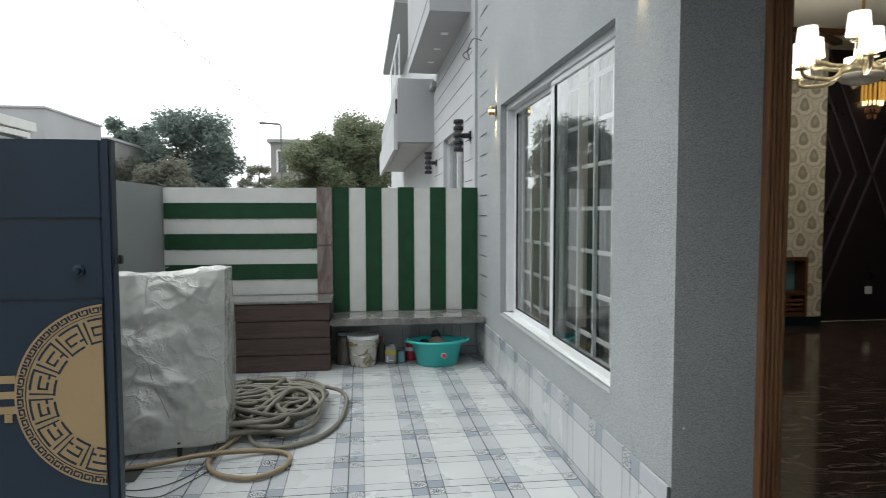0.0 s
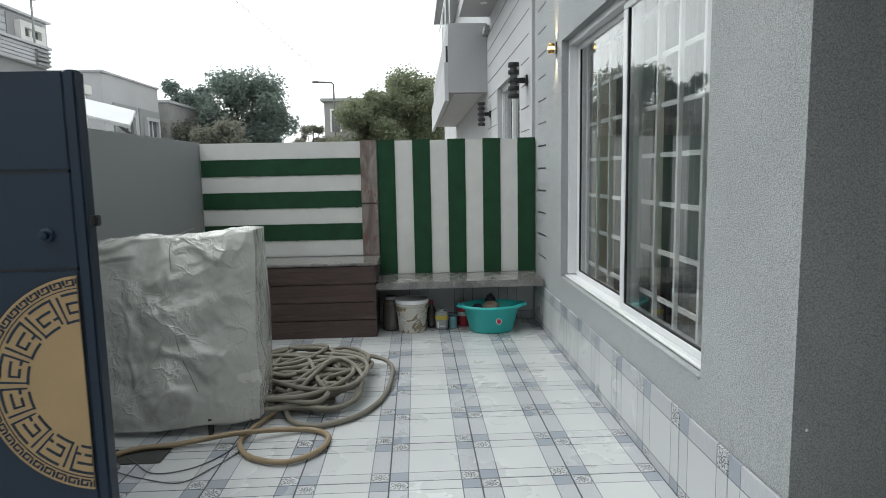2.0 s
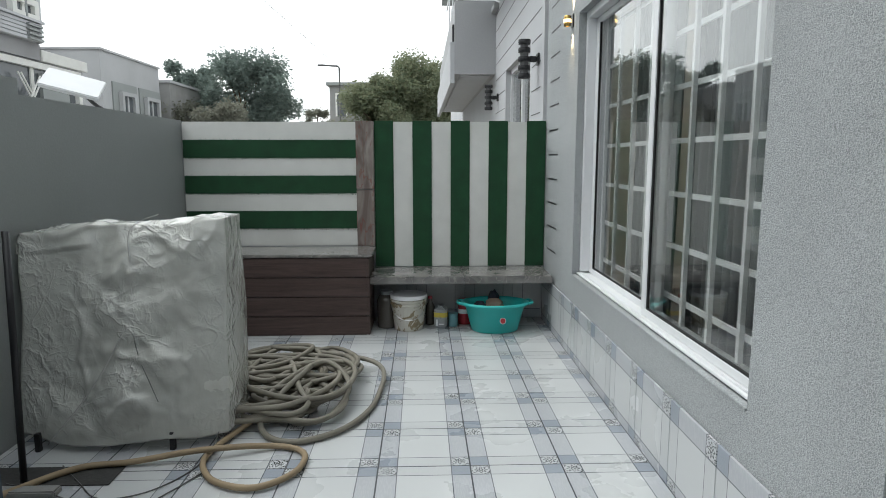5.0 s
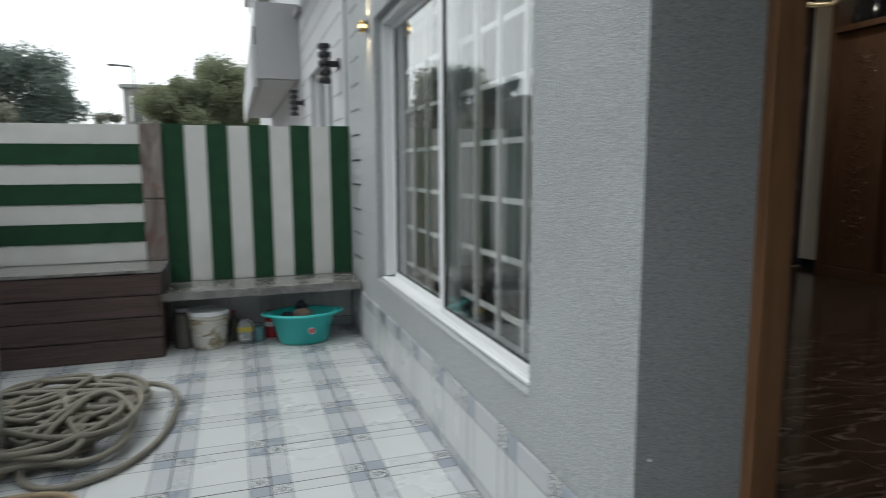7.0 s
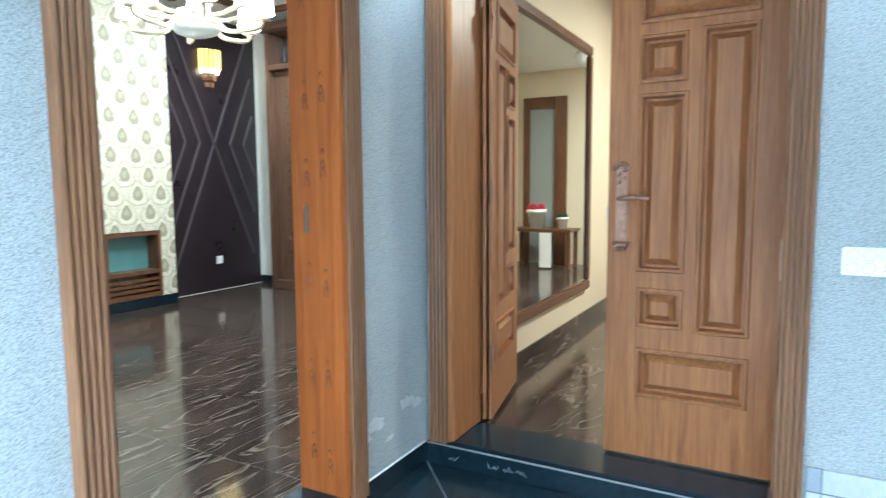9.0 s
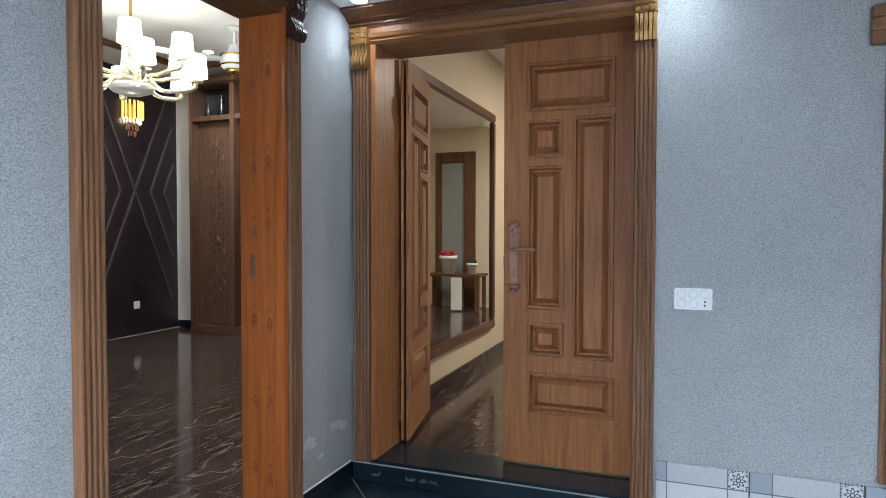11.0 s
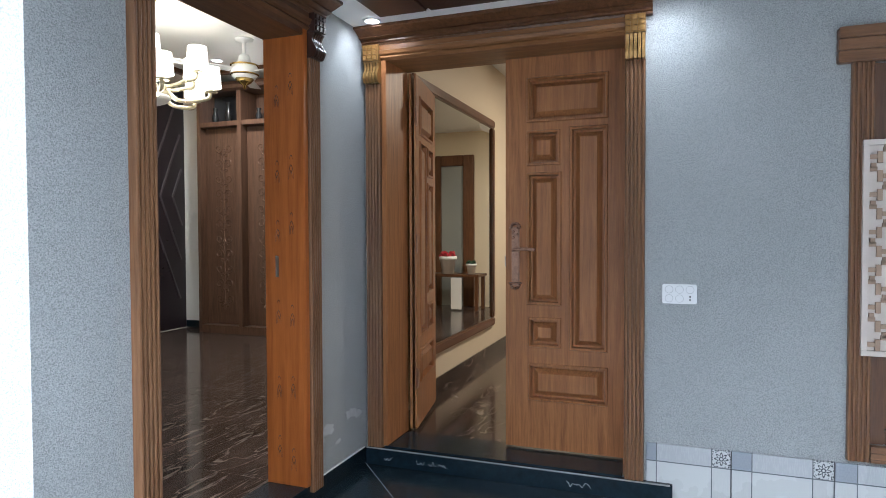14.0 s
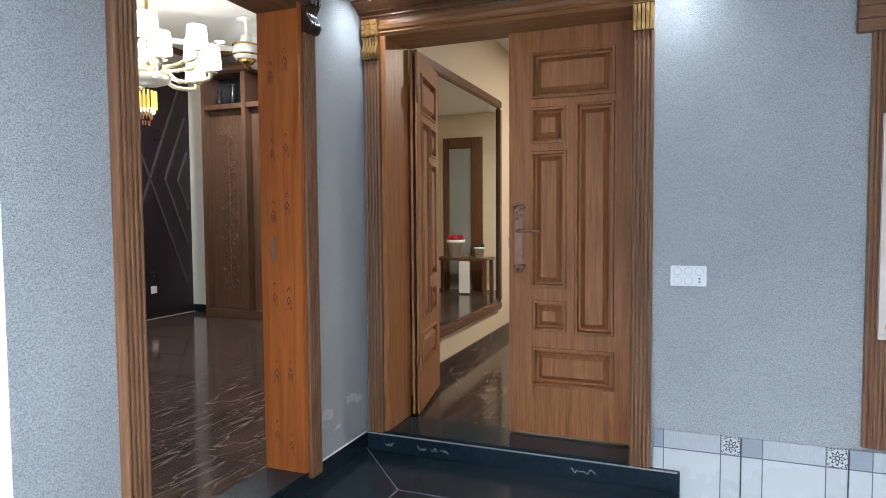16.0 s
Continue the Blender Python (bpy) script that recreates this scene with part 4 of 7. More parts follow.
part("window_sill", boxes([(XW - 0.006, fx - 0.021, WY0 + 0.001, WY1 - 0.001, WZ0 + 0.0005, WZ0 + 0.010)], 0.002), M["stucco"], win, "plastered sill edge")
mid = 4.34
for y0, y1, x in ((WY0 + 0.046, mid + 0.035, fx + 0.012), (mid - 0.035, WY1 - 0.046, fx + 0.056)):
    z0, z1, s, sv_ = WZ0 + 0.030, WZ1 - 0.047, 0.036, 0.062
    sash = part("sash", boxes([(x, x + 0.03, y0, y1, z0, z0 + s), (x, x + 0.03, y0, y1, z1 - s, z1),
                               (x, x + 0.03, y0, y0 + sv_, z0 + s + 0.001, z1 - s - 0.001), (x, x + 0.03, y1 - sv_, y1, z0 + s + 0.001, z1 - s - 0.001)], 0.003), M["alu"], win)
    seal = part("seal", boxes([(x + 0.004, x + 0.018, y0 + sv_, y0 + sv_ + 0.012, z0 + s, z1 - s), (x + 0.004, x + 0.018, y1 - sv_ - 0.012, y1 - sv_, z0 + s, z1 - s),
                               (x + 0.004, x + 0.018, y0 + sv_ + 0.0121, y1 - sv_ - 0.0121, z0 + s, z0 + s + 0.008)]), M["rubber"], sash)
    pane = part("pane", boxes([(x + 0.011, x + 0.016, y0 + s - 0.005, y1 - s + 0.005, z0 + s - 0.005, z1 - s + 0.005)]), M["glass"], sash, "clear reflecting glass")
    pane.visible_shadow = False
grille = thing("window_grille", "white square-bar security grille behind the window glass", "grille")
gx = XI - 0.07
for i in range(9):
    y = WY0 + 0.12 + i * (WY1 - WY0 - 0.24) / 8
    part("bar", boxes([(gx, gx + 0.02, y - 0.011, y + 0.011, WZ0 + 0.03, WZ1 - 0.03)]), M["alu"], grille)
for i in range(7):
    z = WZ0 + 0.13 + i * (WZ1 - WZ0 - 0.24) / 6
    part("crossbar", boxes([(gx + 0.021, gx + 0.035, WY0 + 0.02, WY1 - 0.02, z - 0.012, z + 0.012)]), M["alu"], grille)


def curtain(label, y0, y1, x, mat, waves):
    bm, cols = bmesh.new(), 60
    rows = (FL + 0.02, 1.0, 1.8, 2.75)
    vs = [[bm.verts.new((x + 0.035 * math.sin(waves * 2 * math.pi * c / cols + 0.3 * r) * (0.8 + 0.1 * r), y0 + (y1 - y0) * c / cols, z)) for c in range(cols + 1)] for r, z in enumerate(rows)]
    for r in range(len(rows) - 1):
        for c in range(cols):
            bm.faces.new((vs[r][c], vs[r][c + 1], vs[r + 1][c + 1], vs[r + 1][c]))
    ob = tagged(finish("curtain", bm, mat, True), label, "curtain")
    sol = ob.modifiers.new("thick", "SOLIDIFY")
    sol.thickness = 0.004
    return ob


# grey curtains; the dark ones stand in for shaded gaps between them
curtain("grey drawn curtain behind the window", 2.98, 3.62, 2.05, M["curtain"], 7)
curtain("dark cloth standing in for the shaded gap between curtains", 3.60, 4.02, 2.12, M["curtain_gap"], 4)
curtain("grey drawn curtain behind the window", 4.0, 4.62, 2.05, M["curtain"], 7)
curtain("dark cloth standing in for the shaded gap between curtains", 4.60, 5.06, 2.12, M["curtain_gap"], 4)
curtain("grey bunched curtain at the window's end", 5.04, 5.68, 2.0, M["curtain"], 8)
rail = bmesh.new()
tube(rail, [(2.05, 2.98, 2.78), (2.05, 5.7, 2.78)], 0.014, 10)
tagged(finish("curtain_rail", rail, M["steel"], True), "steel curtain rail over the window", "curtain rail")

# lattice window in the porch wall
wn_ = thing("window_2", "oak framed porch window with a pale fretwork lattice", "window", "", "structure")
part("casing", fluted(bmesh.new(), "y", WNY1, WNY1 + 0.085, XM - 0.03, 0.029, WNZ0 - 0.07, WNZ1), M["oak_case"], wn_)
part("casing", fluted(bmesh.new(), "y", WNY0 - 0.085, WNY0, XM - 0.03, 0.029, WNZ0 - 0.07, WNZ1), M["oak_case"], wn_)
sill = bmesh.new()
for i in range(5):
    z = WNZ0 - 0.07 + i * 0.014
    block(sill, XM - 0.034 + 0.004 * (i % 2), XM - 0.001, WNY0 + 0.001, WNY1 - 0.001, z + 0.0005, z + 0.0135)
part("window_sill", sill, M["oak_case_cross"], wn_, "reeded oak sill")
for i in range(3):
    part("head_board", boxes([(XM - 0.050 - 0.004 * i, XM - 0.001, WNY0 - 0.13, WNY1 + 0.14, WNZ1 + 0.001 + i * 0.05, WNZ1 + 0.049 + i * 0.05)], 0.004), M["oak_case_cross"], wn_)
part("window_frame", boxes([(XM + 0.01, XM + 0.06, WNY1 - 0.06, WNY1, WNZ0, WNZ1), (XM + 0.01, XM + 0.06, WNY0, WNY0 + 0.06, WNZ0, WNZ1),
                            (XM + 0.01, XM + 0.06, WNY0 + 0.061, WNY1 - 0.061, WNZ0, WNZ0 + 0.06), (XM + 0.01, XM + 0.06, WNY0 + 0.061, WNY1 - 0.061, WNZ1 - 0.06, WNZ1)], 0.004), M["oak_dark"], wn_)
part("shutter", boxes([(XM + 0.062, XM + 0.10, WNY0, WNY1, WNZ0, WNZ1)]), M["oak_dark"], wn_)
lat = thing("fretwork_lattice", "cream fretwork lattice panel set before the porch window", "lattice")
ly1, lz0, lz1 = WNY1 + 0.045, 0.86, 1.77
lb = [(XM - 0.052, XM - 0.032, ly1 - 1.44, ly1, lz0, lz0 + 0.022), (XM - 0.052, XM - 0.032, ly1 - 1.44, ly1, lz1 - 0.022, lz1),
      (XM - 0.052, XM - 0.032, ly1 - 0.022, ly1, lz0 + 0.023, lz1 - 0.023), (XM - 0.052, XM - 0.032, ly1 - 1.44, ly1 - 1.418, lz0 + 0.023, lz1 - 0.023)]
part("frame", boxes(lb), M["fret"], lat)
part("backing", boxes([(XM - 0.0345, XM - 0.0325, ly1 - 1.417, ly1 - 0.023, lz0 + 0.023, lz1 - 0.023)]), M["fret"], lat, "pale cream backing board")
cell = 0.079
fret = bmesh.new()
for i in range(17):
    for j in range(11):
        y, z = ly1 - 0.022 - (i + 0.5) * cell, lz0 + 0.023 + (j + 0.5) * cell
        h, w = cell / 2, 0.0095
        s = 1 if (i + j) % 2 else -1
        for b in ((y - w, y + w, z - h, z + h * 0.2), (y - h, y - w - 0.001, z - s * h * 0.4 - w, z - s * h * 0.4 + w), (y + w + 0.001, y + h, z + s * h * 0.35 - w, z + s * h * 0.35 + w),
                  (y + s * h * 0.6 - w, y + s * h * 0.6 + w, z + h * 0.4, z + h)):
            block(fret, XM - 0.046, XM - 0.035, *b)
part("fret", fret, M["fret_tan"], lat, "tan meander strips")

# ---- end of the yard: stripes, marble pillar, planter, bench ----
SH = (1.655 - 0.634) / 7
stripes = thing("striped_turf_panel", "green and white horizontal striped turf on the boundary wall", "turf panel")
for i in range(7):
    z = 0.634 + i * SH
    part("strip", boxes([(XL + 0.01, -0.045, YB - 0.012 - 0.006 * (i % 2), YB - 0.002, z + 0.001, z + SH - 0.001)]), M["stripe_white"] if i % 2 == 0 else M["turf"], stripes, "white strip" if i % 2 == 0 else "green turf strip")
vert = thing("striped_turf_panel", "green and white vertical striped turf above the bench", "turf panel")
VW = (1.525 - 0.105) / 9
for i in range(9):
    x = 0.105 + i * VW
    part("strip", boxes([(x + 0.001, x + VW - 0.001, YB - 0.014 - 0.008 * (1 - i % 2), YB - 0.002, 0.454, 1.655 + (0.008 if i % 2 == 0 else 0))]), M["turf"] if i % 2 == 0 else M["stripe_white"], vert, "green turf strip" if i % 2 == 0 else "white strip")
# blades along the turf edges
for ob, spots in ((stripes, [("h", 0.634 + i * SH) for i in range(1, 7)]), (vert, [("t", 1.66)])):
    bl = bmesh.new()
    for kind_, z in spots:
        xs = (XL + 0.02, -0.05) if kind_ == "h" else (0.11, 1.52)
        for k in range(260 if kind_ == "h" else 420):
            x = random.uniform(*xs)
            if kind_ == "t" and int((x - 0.105) / VW) % 2:
                continue
            zz, r = z + random.uniform(-0.005, 0.004), random.uniform(0.004, 0.010)
            y = YB - 0.020
            bl.faces.new([bl.verts.new(p) for p in ((x - 0.0015, y, zz - r), (x + 0.0015, y, zz - r), (x + random.uniform(-0.004, 0.004), y - 0.003, zz + r))])
    tagged(part("turf_blades", bl, M["turf"], ob), kind="stuff")
pil = structure("marble_pillar", boxes([(-0.043, 0.103, YB - 0.05, YB - 0.002, 1.105, 1.66), (-0.043, 0.103, YB - 0.05, YB - 0.002, 0.634, 1.10)], 0.003), M["marble_red"], "grey pillar clad in red-veined marble", "pillar")

PY = 6.08
planter = thing("planter_box", "raised planter faced with dark brown planks under a marble ledge", "planter")
part("core", boxes([(XL + 0.002, 0.085, PY + 0.022, YB - 0.003, 0.0, 0.600)]), M["concrete"], planter)
for i in range(4):
    z = 0.002 + i * 0.152
    bm = boxes([(XL + 0.002, 0.070, PY, PY + 0.02, z, z + 0.146)], 0.004)
    part("plank", bm, M["plank"], planter)
    part("plank_end", boxes([(0.0705, 0.090, PY, YB - 0.06, z, z + 0.146)], 0.004), M["plank"], planter)
part("ledge", boxes([(XL + 0.002, 0.112, PY - 0.006, YB - 0.055, 0.610, 0.632)], 0.004), M["marble_grey"], planter, "grey marble ledge")
part("ledge_joint", boxes([(-0.2, -0.198, PY - 0.0065, YB - 0.06, 0.6315, 0.6325)]), M["grout"], planter)

bench = thing("bench_slab", "grey marble bench slab built into the corner", "bench")
part("slab", boxes([(0.092, 0.82, PY + 0.03, YB - 0.025, 0.392, 0.452)], 0.006), M["marble_grey"], bench)
part("slab", boxes([(0.823, XW - 0.02, PY + 0.03, YB - 0.025, 0.392, 0.452)], 0.006), M["marble_grey"], bench)


# ---- things under the bench ----
def bucket(at):
    t = thing("paint_bucket", "white plastic paint bucket spattered with dried paint, lid on", "bucket", at=at)
    part("pail", lathe(bmesh.new(), [(0, 0), (0.098, 0), (0.102, 0.01), (0.118, 0.19), (0.128, 0.192), (0.128, 0.204), (0.119, 0.206), (0.119, 0.216), (0.128, 0.218), (0.128, 0.230), (0.119, 0.232), (0.119, 0.236), (0, 0.236)]), M["pail"], t, smooth=False)
    part("lid", lathe(bmesh.new(), [(0, 0.237), (0.128, 0.237), (0.129, 0.262), (0.118, 0.266), (0.112, 0.258), (0, 0.258)]), M["plastic_white"], t, "white snap-on lid")
    bm = bmesh.new()
    tube(bm, spline([(-0.124, -0.01, 0.21), (-0.10, -0.085, 0.14), (-0.03, -0.122, 0.095), (0.05, -0.118, 0.10), (0.11, -0.06, 0.15), (0.124, -0.01, 0.21)], 6), 0.0028, 6)
    part("handle", bm, M["steel"], t, "wire handle")
    return t


def spattered(name, base, spot, share):
    m, n, l, b = material(name)
    b.inputs["Roughness"].default_value = 0.5
    co, tx = n.new("ShaderNodeTexCoord"), n.new("ShaderNodeTexNoise")
    tx.inputs["Scale"].default_value, tx.inputs["Detail"].default_value, tx.inputs["Distortion"].default_value = 14, 6, 1.5
    l.new(co.outputs["Object"], tx.inputs["Vector"])
    rp = n.new("ShaderNodeValToRGB")
    rp.color_ramp.elements[0].position, rp.color_ramp.elements[0].color = share, (*base, 1)
    rp.color_ramp.elements[1].position, rp.color_ramp.elements[1].color = share + 0.06, (*spot, 1)
    l.new(tx.outputs["Fac"], rp.inputs["Fac"])
    l.new(rp.outputs["Color"], b.inputs["Base Color"])
    return m


M["pail"] = spattered("spattered_pail", (0.56, 0.54, 0.48), (0.25, 0.20, 0.12), 0.51)
M["label_yellow"] = spattered("worn_yellow_label", (0.50, 0.40, 0.05), (0.30, 0.30, 0.28), 0.6)
M["tin_grey"] = spattered("scuffed_tin", (0.30, 0.32, 0.33), (0.12, 0.12, 0.12), 0.58)
M["red"] = surface("red_plastic", (0.42, 0.03, 0.045), 0.4, vary=0.15)
M["teal"] = surface("pale_teal_plastic", (0.16, 0.33, 0.36), 0.4, vary=0.15)
M["can_dark"] = surface("brown_glass", (0.10, 0.092, 0.082), 0.15, vary=0.3, coat=0.3)
M["cloth_dark"] = surface("wet_dark_cloth", (0.02, 0.022, 0.035), 0.8, vary=0.3)
M["cloth_rag"] = surface("beige_rag", (0.28, 0.2, 0.15), 0.9, vary=0.3)

bucket((0.385, 6.27, 0.0)).scale = (1.14, 1.14, 1.08)
jar = thing("glass_jar", "tall brown glass jar standing under the bench", "jar", at=(0.205, 6.33, 0))
part("body", lathe(bmesh.new(), [(0, 0), (0.072, 0), (0.076, 0.01), (0.076, 0.22), (0.06, 0.26), (0.045, 0.27)]), M["can_dark"], jar, smooth=True)
part("lid", lathe(bmesh.new(), [(0.046, 0.27), (0.05, 0.272), (0.05, 0.30), (0, 0.30)]), M["tin_grey"], jar)
oil = thing("oil_can", "grey paint can with a worn yellow label", "can", at=(0.645, 6.30, 0), rz=-8)
part("body", boxes([(-0.052, 0.052, -0.042, 0.042, 0.0, 0.165)], 0.014), M["tin_grey"], oil)
part("label", boxes([(-0.0535, 0.0535, -0.0435, 0.0435, 0.075, 0.14)], 0.014), M["label_yellow"], oil)
part("mark", boxes([(-0.035, -0.02, -0.0455, -0.0425, 0.02, 0.072), (-0.012, 0.03, -0.0455, -0.0425, 0.03, 0.038)]), M["plastic_white"], oil)
part("cap", lathe(bmesh.new(), [(0.0, 0.166), (0.026, 0.166), (0.026, 0.182), (0.0, 0.183)]), M["tin_grey"], oil)
bot = thing("bottle", "dark brown bottle with a red cap under the bench", "bottle", at=(0.56, 6.40, 0))
part("body", lathe(bmesh.new(), [(0, 0), (0.035, 0), (0.038, 0.01), (0.038, 0.15), (0.016, 0.19), (0.016, 0.215)]), M["can_dark"], bot, smooth=True)
part("cap", lathe(bmesh.new(), [(0.018, 0.2155), (0.018, 0.235), (0, 0.235)]), M["red"], bot)
cup = thing("small_tin", "small pale teal tin with a wire rim", "tin", at=(0.745, 6.33, 0))
part("body", lathe(bmesh.new(), [(0, 0), (0.038, 0), (0.038, 0.10), (0.042, 0.104), (0.042, 0.11), (0, 0.11)]), M["teal"], cup)
redtin = thing("red_paint_tin", "red paint tin with a white band", "tin", at=(0.845, 6.42, 0))
part("body", lathe(bmesh.new(), [(0, 0), (0.055, 0), (0.055, 0.20), (0.05, 0.205), (0, 0.205)]), M["red"], redtin)
part("band", lathe(bmesh.new(), [(0.0555, 0.09), (0.0565, 0.092), (0.0565, 0.125), (0.0555, 0.127)]), M["plastic_white"], redtin)

tub = thing("wash_tub", "turquoise plastic wash tub with scuffs, holding wet rags", "tub", at=(1.07, 6.19, 0))
prof = [(0, 0.004), (0.175, 0.004), (0.185, 0.012), (0.235, 0.205), (0.262, 0.212), (0.272, 0.222), (0.268, 0.236), (0.252, 0.240), (0.236, 0.232), (0.222, 0.20), (0.176, 0.022), (0, 0.020)]
part("bowl", lathe(bmesh.new(), prof, sides=48, oval=0.72), M["turquoise"], tub, smooth=True)
for s in (-1, 1):
    bm = bmesh.new()
    tube(bm, spline([(s * 0.255, -0.06, 0.228), (s * 0.285, -0.045, 0.232), (s * 0.293, 0.0, 0.232), (s * 0.285, 0.045, 0.232), (s * 0.255, 0.06, 0.228)], 5), 0.013, 8)
    part("handle", bm, M["turquoise"], tub, smooth=True)
bm = bmesh.new()
lathe(bm, [(0, 0), (0.026, 0), (0.026, 0.002), (0, 0.002)], sides=20)
bmesh.ops.transform(bm, matrix=pose(0.045, -0.157, 0.115, 76, 0, 14), verts=bm.verts)
part("sticker", bm, M["plastic_white"], tub, "round white sticker")
bm = bmesh.new()
lathe(bm, [(0, 0), (0.020, 0), (0.020, 0.002), (0, 0.002)], sides=20)
bmesh.ops.transform(bm, matrix=pose(0.045, -0.1595, 0.115, 76, 0, 14), verts=bm.verts)
part("emblem", bm, M["red"], tub)


def rag(label, at, size, mat, seed):
    rnd = random.Random(seed)
    bm = bmesh.new()
    bmesh.ops.create_icosphere(bm, subdivisions=3, radius=1)
    for v in bm.verts:
        k = 1 + 0.35 * noise.noise(v.co * 2.2 + Vector((seed, 0, 0))) + 0.12 * noise.noise(v.co * 6)
        v.co = Vector((v.co.x * size[0], v.co.y * size[1], v.co.z * size[2])) * k
    ob = tagged(finish("rag", bm, mat, True), label, "rag")
    ob.location = at
    return ob


rag("dark wet cloth in the wash tub", (0.95, 6.2, 0.185), (0.05, 0.06, 0.05), M["cloth_dark"], 3)
rag("crumpled beige rag in the wash tub", (1.07, 6.22, 0.195), (0.075, 0.05, 0.055), M["cloth_rag"], 5)
rag("crumpled dark green rag leaning out of the tub", (1.07, 6.27, 0.25), (0.04, 0.03, 0.06), M["cloth_dark"], 8)


# ---- gate leaf standing open ----
GX1, GX0, GY, GZ = -0.463, XL + 0.01, 2.62, 1.655
gate = thing("metal_gate", "navy steel gate leaf with gold fretwork roundel, standing open", "gate")
for z0, z1 in ((0.05, 1.127), (1.133, 1.392), (1.398, GZ)):
    part("gate_panel", boxes([(GX0, GX1 - 0.012, GY, GY + 0.045, z0, z1)], 0.003), M["navy"], gate)
part("backing", boxes([(GX0 + 0.01, GX1 - 0.02, GY + 0.006, GY + 0.04, 0.06, GZ - 0.01)]), M["black"], gate)
part("edge_post", boxes([(GX1 - 0.0115, GX1 + 0.022, GY - 0.002, GY + 0.05, 0.03, GZ + 0.004)], 0.006), M["navy"], gate)
part("hinge_post", boxes([(GX0 - 0.005, GX0 + 0.04, GY + 0.046, GY + 0.09, 0.0, GZ)], 0.005), M["navy"], gate)


def disc_piece(bm, cx, cz, r0, r1, a0, a1, y0, y1, steps=40):
    """A flat ring sector in the plane of the gate."""
    inner = [(cx + r0 * math.cos(a0 + (a1 - a0) * i / steps), cz + r0 * math.sin(a0 + (a1 - a0) * i / steps)) for i in range(steps + 1)]
    outer = [(cx + r1 * math.cos(a0 + (a1 - a0) * i / steps), cz + r1 * math.sin(a0 + (a1 - a0) * i / steps)) for i in range(steps + 1)]
    lo = [[bm.verts.new((p[0], y, p[1])) for p in inner] for y in (y0, y1)]
    hi = [[bm.verts.new((p[0], y, p[1])) for p in outer] for y in (y0, y1)]
    for i in range(steps):
        bm.faces.new((lo[0][i], lo[0][i + 1], hi[0][i + 1], hi[0][i]))
        bm.faces.new((lo[1][i], hi[1][i], hi[1][i + 1], lo[1][i + 1]))
        bm.faces.new((hi[0][i], hi[0][i + 1], hi[1][i + 1], hi[1][i]))
        bm.faces.new((lo[0][i], lo[1][i], lo[1][i + 1], lo[0][i + 1]))
    for i in (0, steps):
        bm.faces.new((lo[0][i], hi[0][i], hi[1][i], lo[1][i]))
    return bm


CX, CZ, R = GX1 + 0.012, 0.807, 0.308
A0, A1 = math.pi / 2, 3 * math.pi / 2


def clipped(bm):
    """The roundel runs on over the other leaf: cut it at this leaf's edge."""
    bmesh.ops.bisect_plane(bm, geom=bm.verts[:] + bm.edges[:] + bm.faces[:], plane_co=(GX1 - 0.018, 0, 0), plane_no=(1, 0, 0), clear_outer=True)
    return bm


rd = part("roundel", clipped(disc_piece(bmesh.new(), CX, CZ, 0.0, R, A0, A1, GY - 0.006, GY - 0.001, 60)), M["gold"], gate, "gold half roundel with a Greek key")
cut = bmesh.new()
KY = (GY - 0.0075, GY - 0.0055)
disc_piece(cut, CX, CZ, 0.2725, 0.275, A0, A1, *KY, 48)
for k in range(8):                      # the large key
    c, d = A0 + (A1 - A0) * (k + 0.5) / 8, (A1 - A0) / 8
    for r0, r1, f0, f1 in ((0.258, 0.265, -0.46, 0.24), (0.182, 0.189, -0.30, 0.42), (0.189, 0.258, -0.46, -0.40),
                           (0.232, 0.239, -0.30, 0.20), (0.208, 0.239, 0.14, 0.20), (0.206, 0.213, -0.12, 0.20),
                           (0.189, 0.262, 0.34, 0.40), (0.206, 0.213, -0.40, -0.24)):
        disc_piece(cut, CX, CZ, r0, r1, c + d * f0, c + d * f1, *KY, 6)
for k in range(26):                     # the small key round the rim
    c, d = A0 + (A1 - A0) * (k + 0.5) / 26, (A1 - A0) / 26
    for r0, r1, f0, f1 in ((0.281, 0.285, -0.45, 0.35), (0.281, 0.300, -0.45, -0.29), (0.296, 0.300, -0.45, 0.12), (0.289, 0.300, 0.0, 0.14), (0.286, 0.301, 0.28, 0.46)):
        disc_piece(cut, CX, CZ, r0, r1, c + d * f0, c + d * f1, *KY, 3)
part("key_cutout", clipped(cut), M["navy"], rd, "navy Greek key cut into the gold")
EDGE = CX - R + 0.006
for x0, x1, z0, z1 in ((-0.819, EDGE, 0.857, 0.883), (-0.819, EDGE, 0.806, 0.830), (-0.846, -0.8195, 0.806, 0.883), (-0.8695, EDGE, 0.756, 0.781), (-0.896, -0.870, 0.756, 0.883), (GX0 + 0.02, -0.8965, 0.857, 0.883), (-0.792, -0.767, 0.727, 0.7555)):
    part("gold_bar", boxes([(x0, x1, GY - 0.006, GY - 0.001, z0, z1)], 0.0008), M["gold"], gate)
bm = bmesh.new()
lathe(bm, [(0, 0), (0.02, 0), (0.02, 0.006), (0.012, 0.010), (0.012, 0.028), (0, 0.03)], sides=16)
bmesh.ops.transform(bm, matrix=pose(-0.55, GY, 1.225, 90, 0, 0), verts=bm.verts)
part("knob", bm, M["navy"], gate)
part("lock", boxes([(GX1 + 0.0225, GX1 + 0.045, GY + 0.005, GY + 0.03, 1.245, 1.275), (GX1 + 0.030, GX1 + 0.041, GY - 0.012, GY + 0.0045, 1.25, 1.27)], 0.003), M["black"], gate)
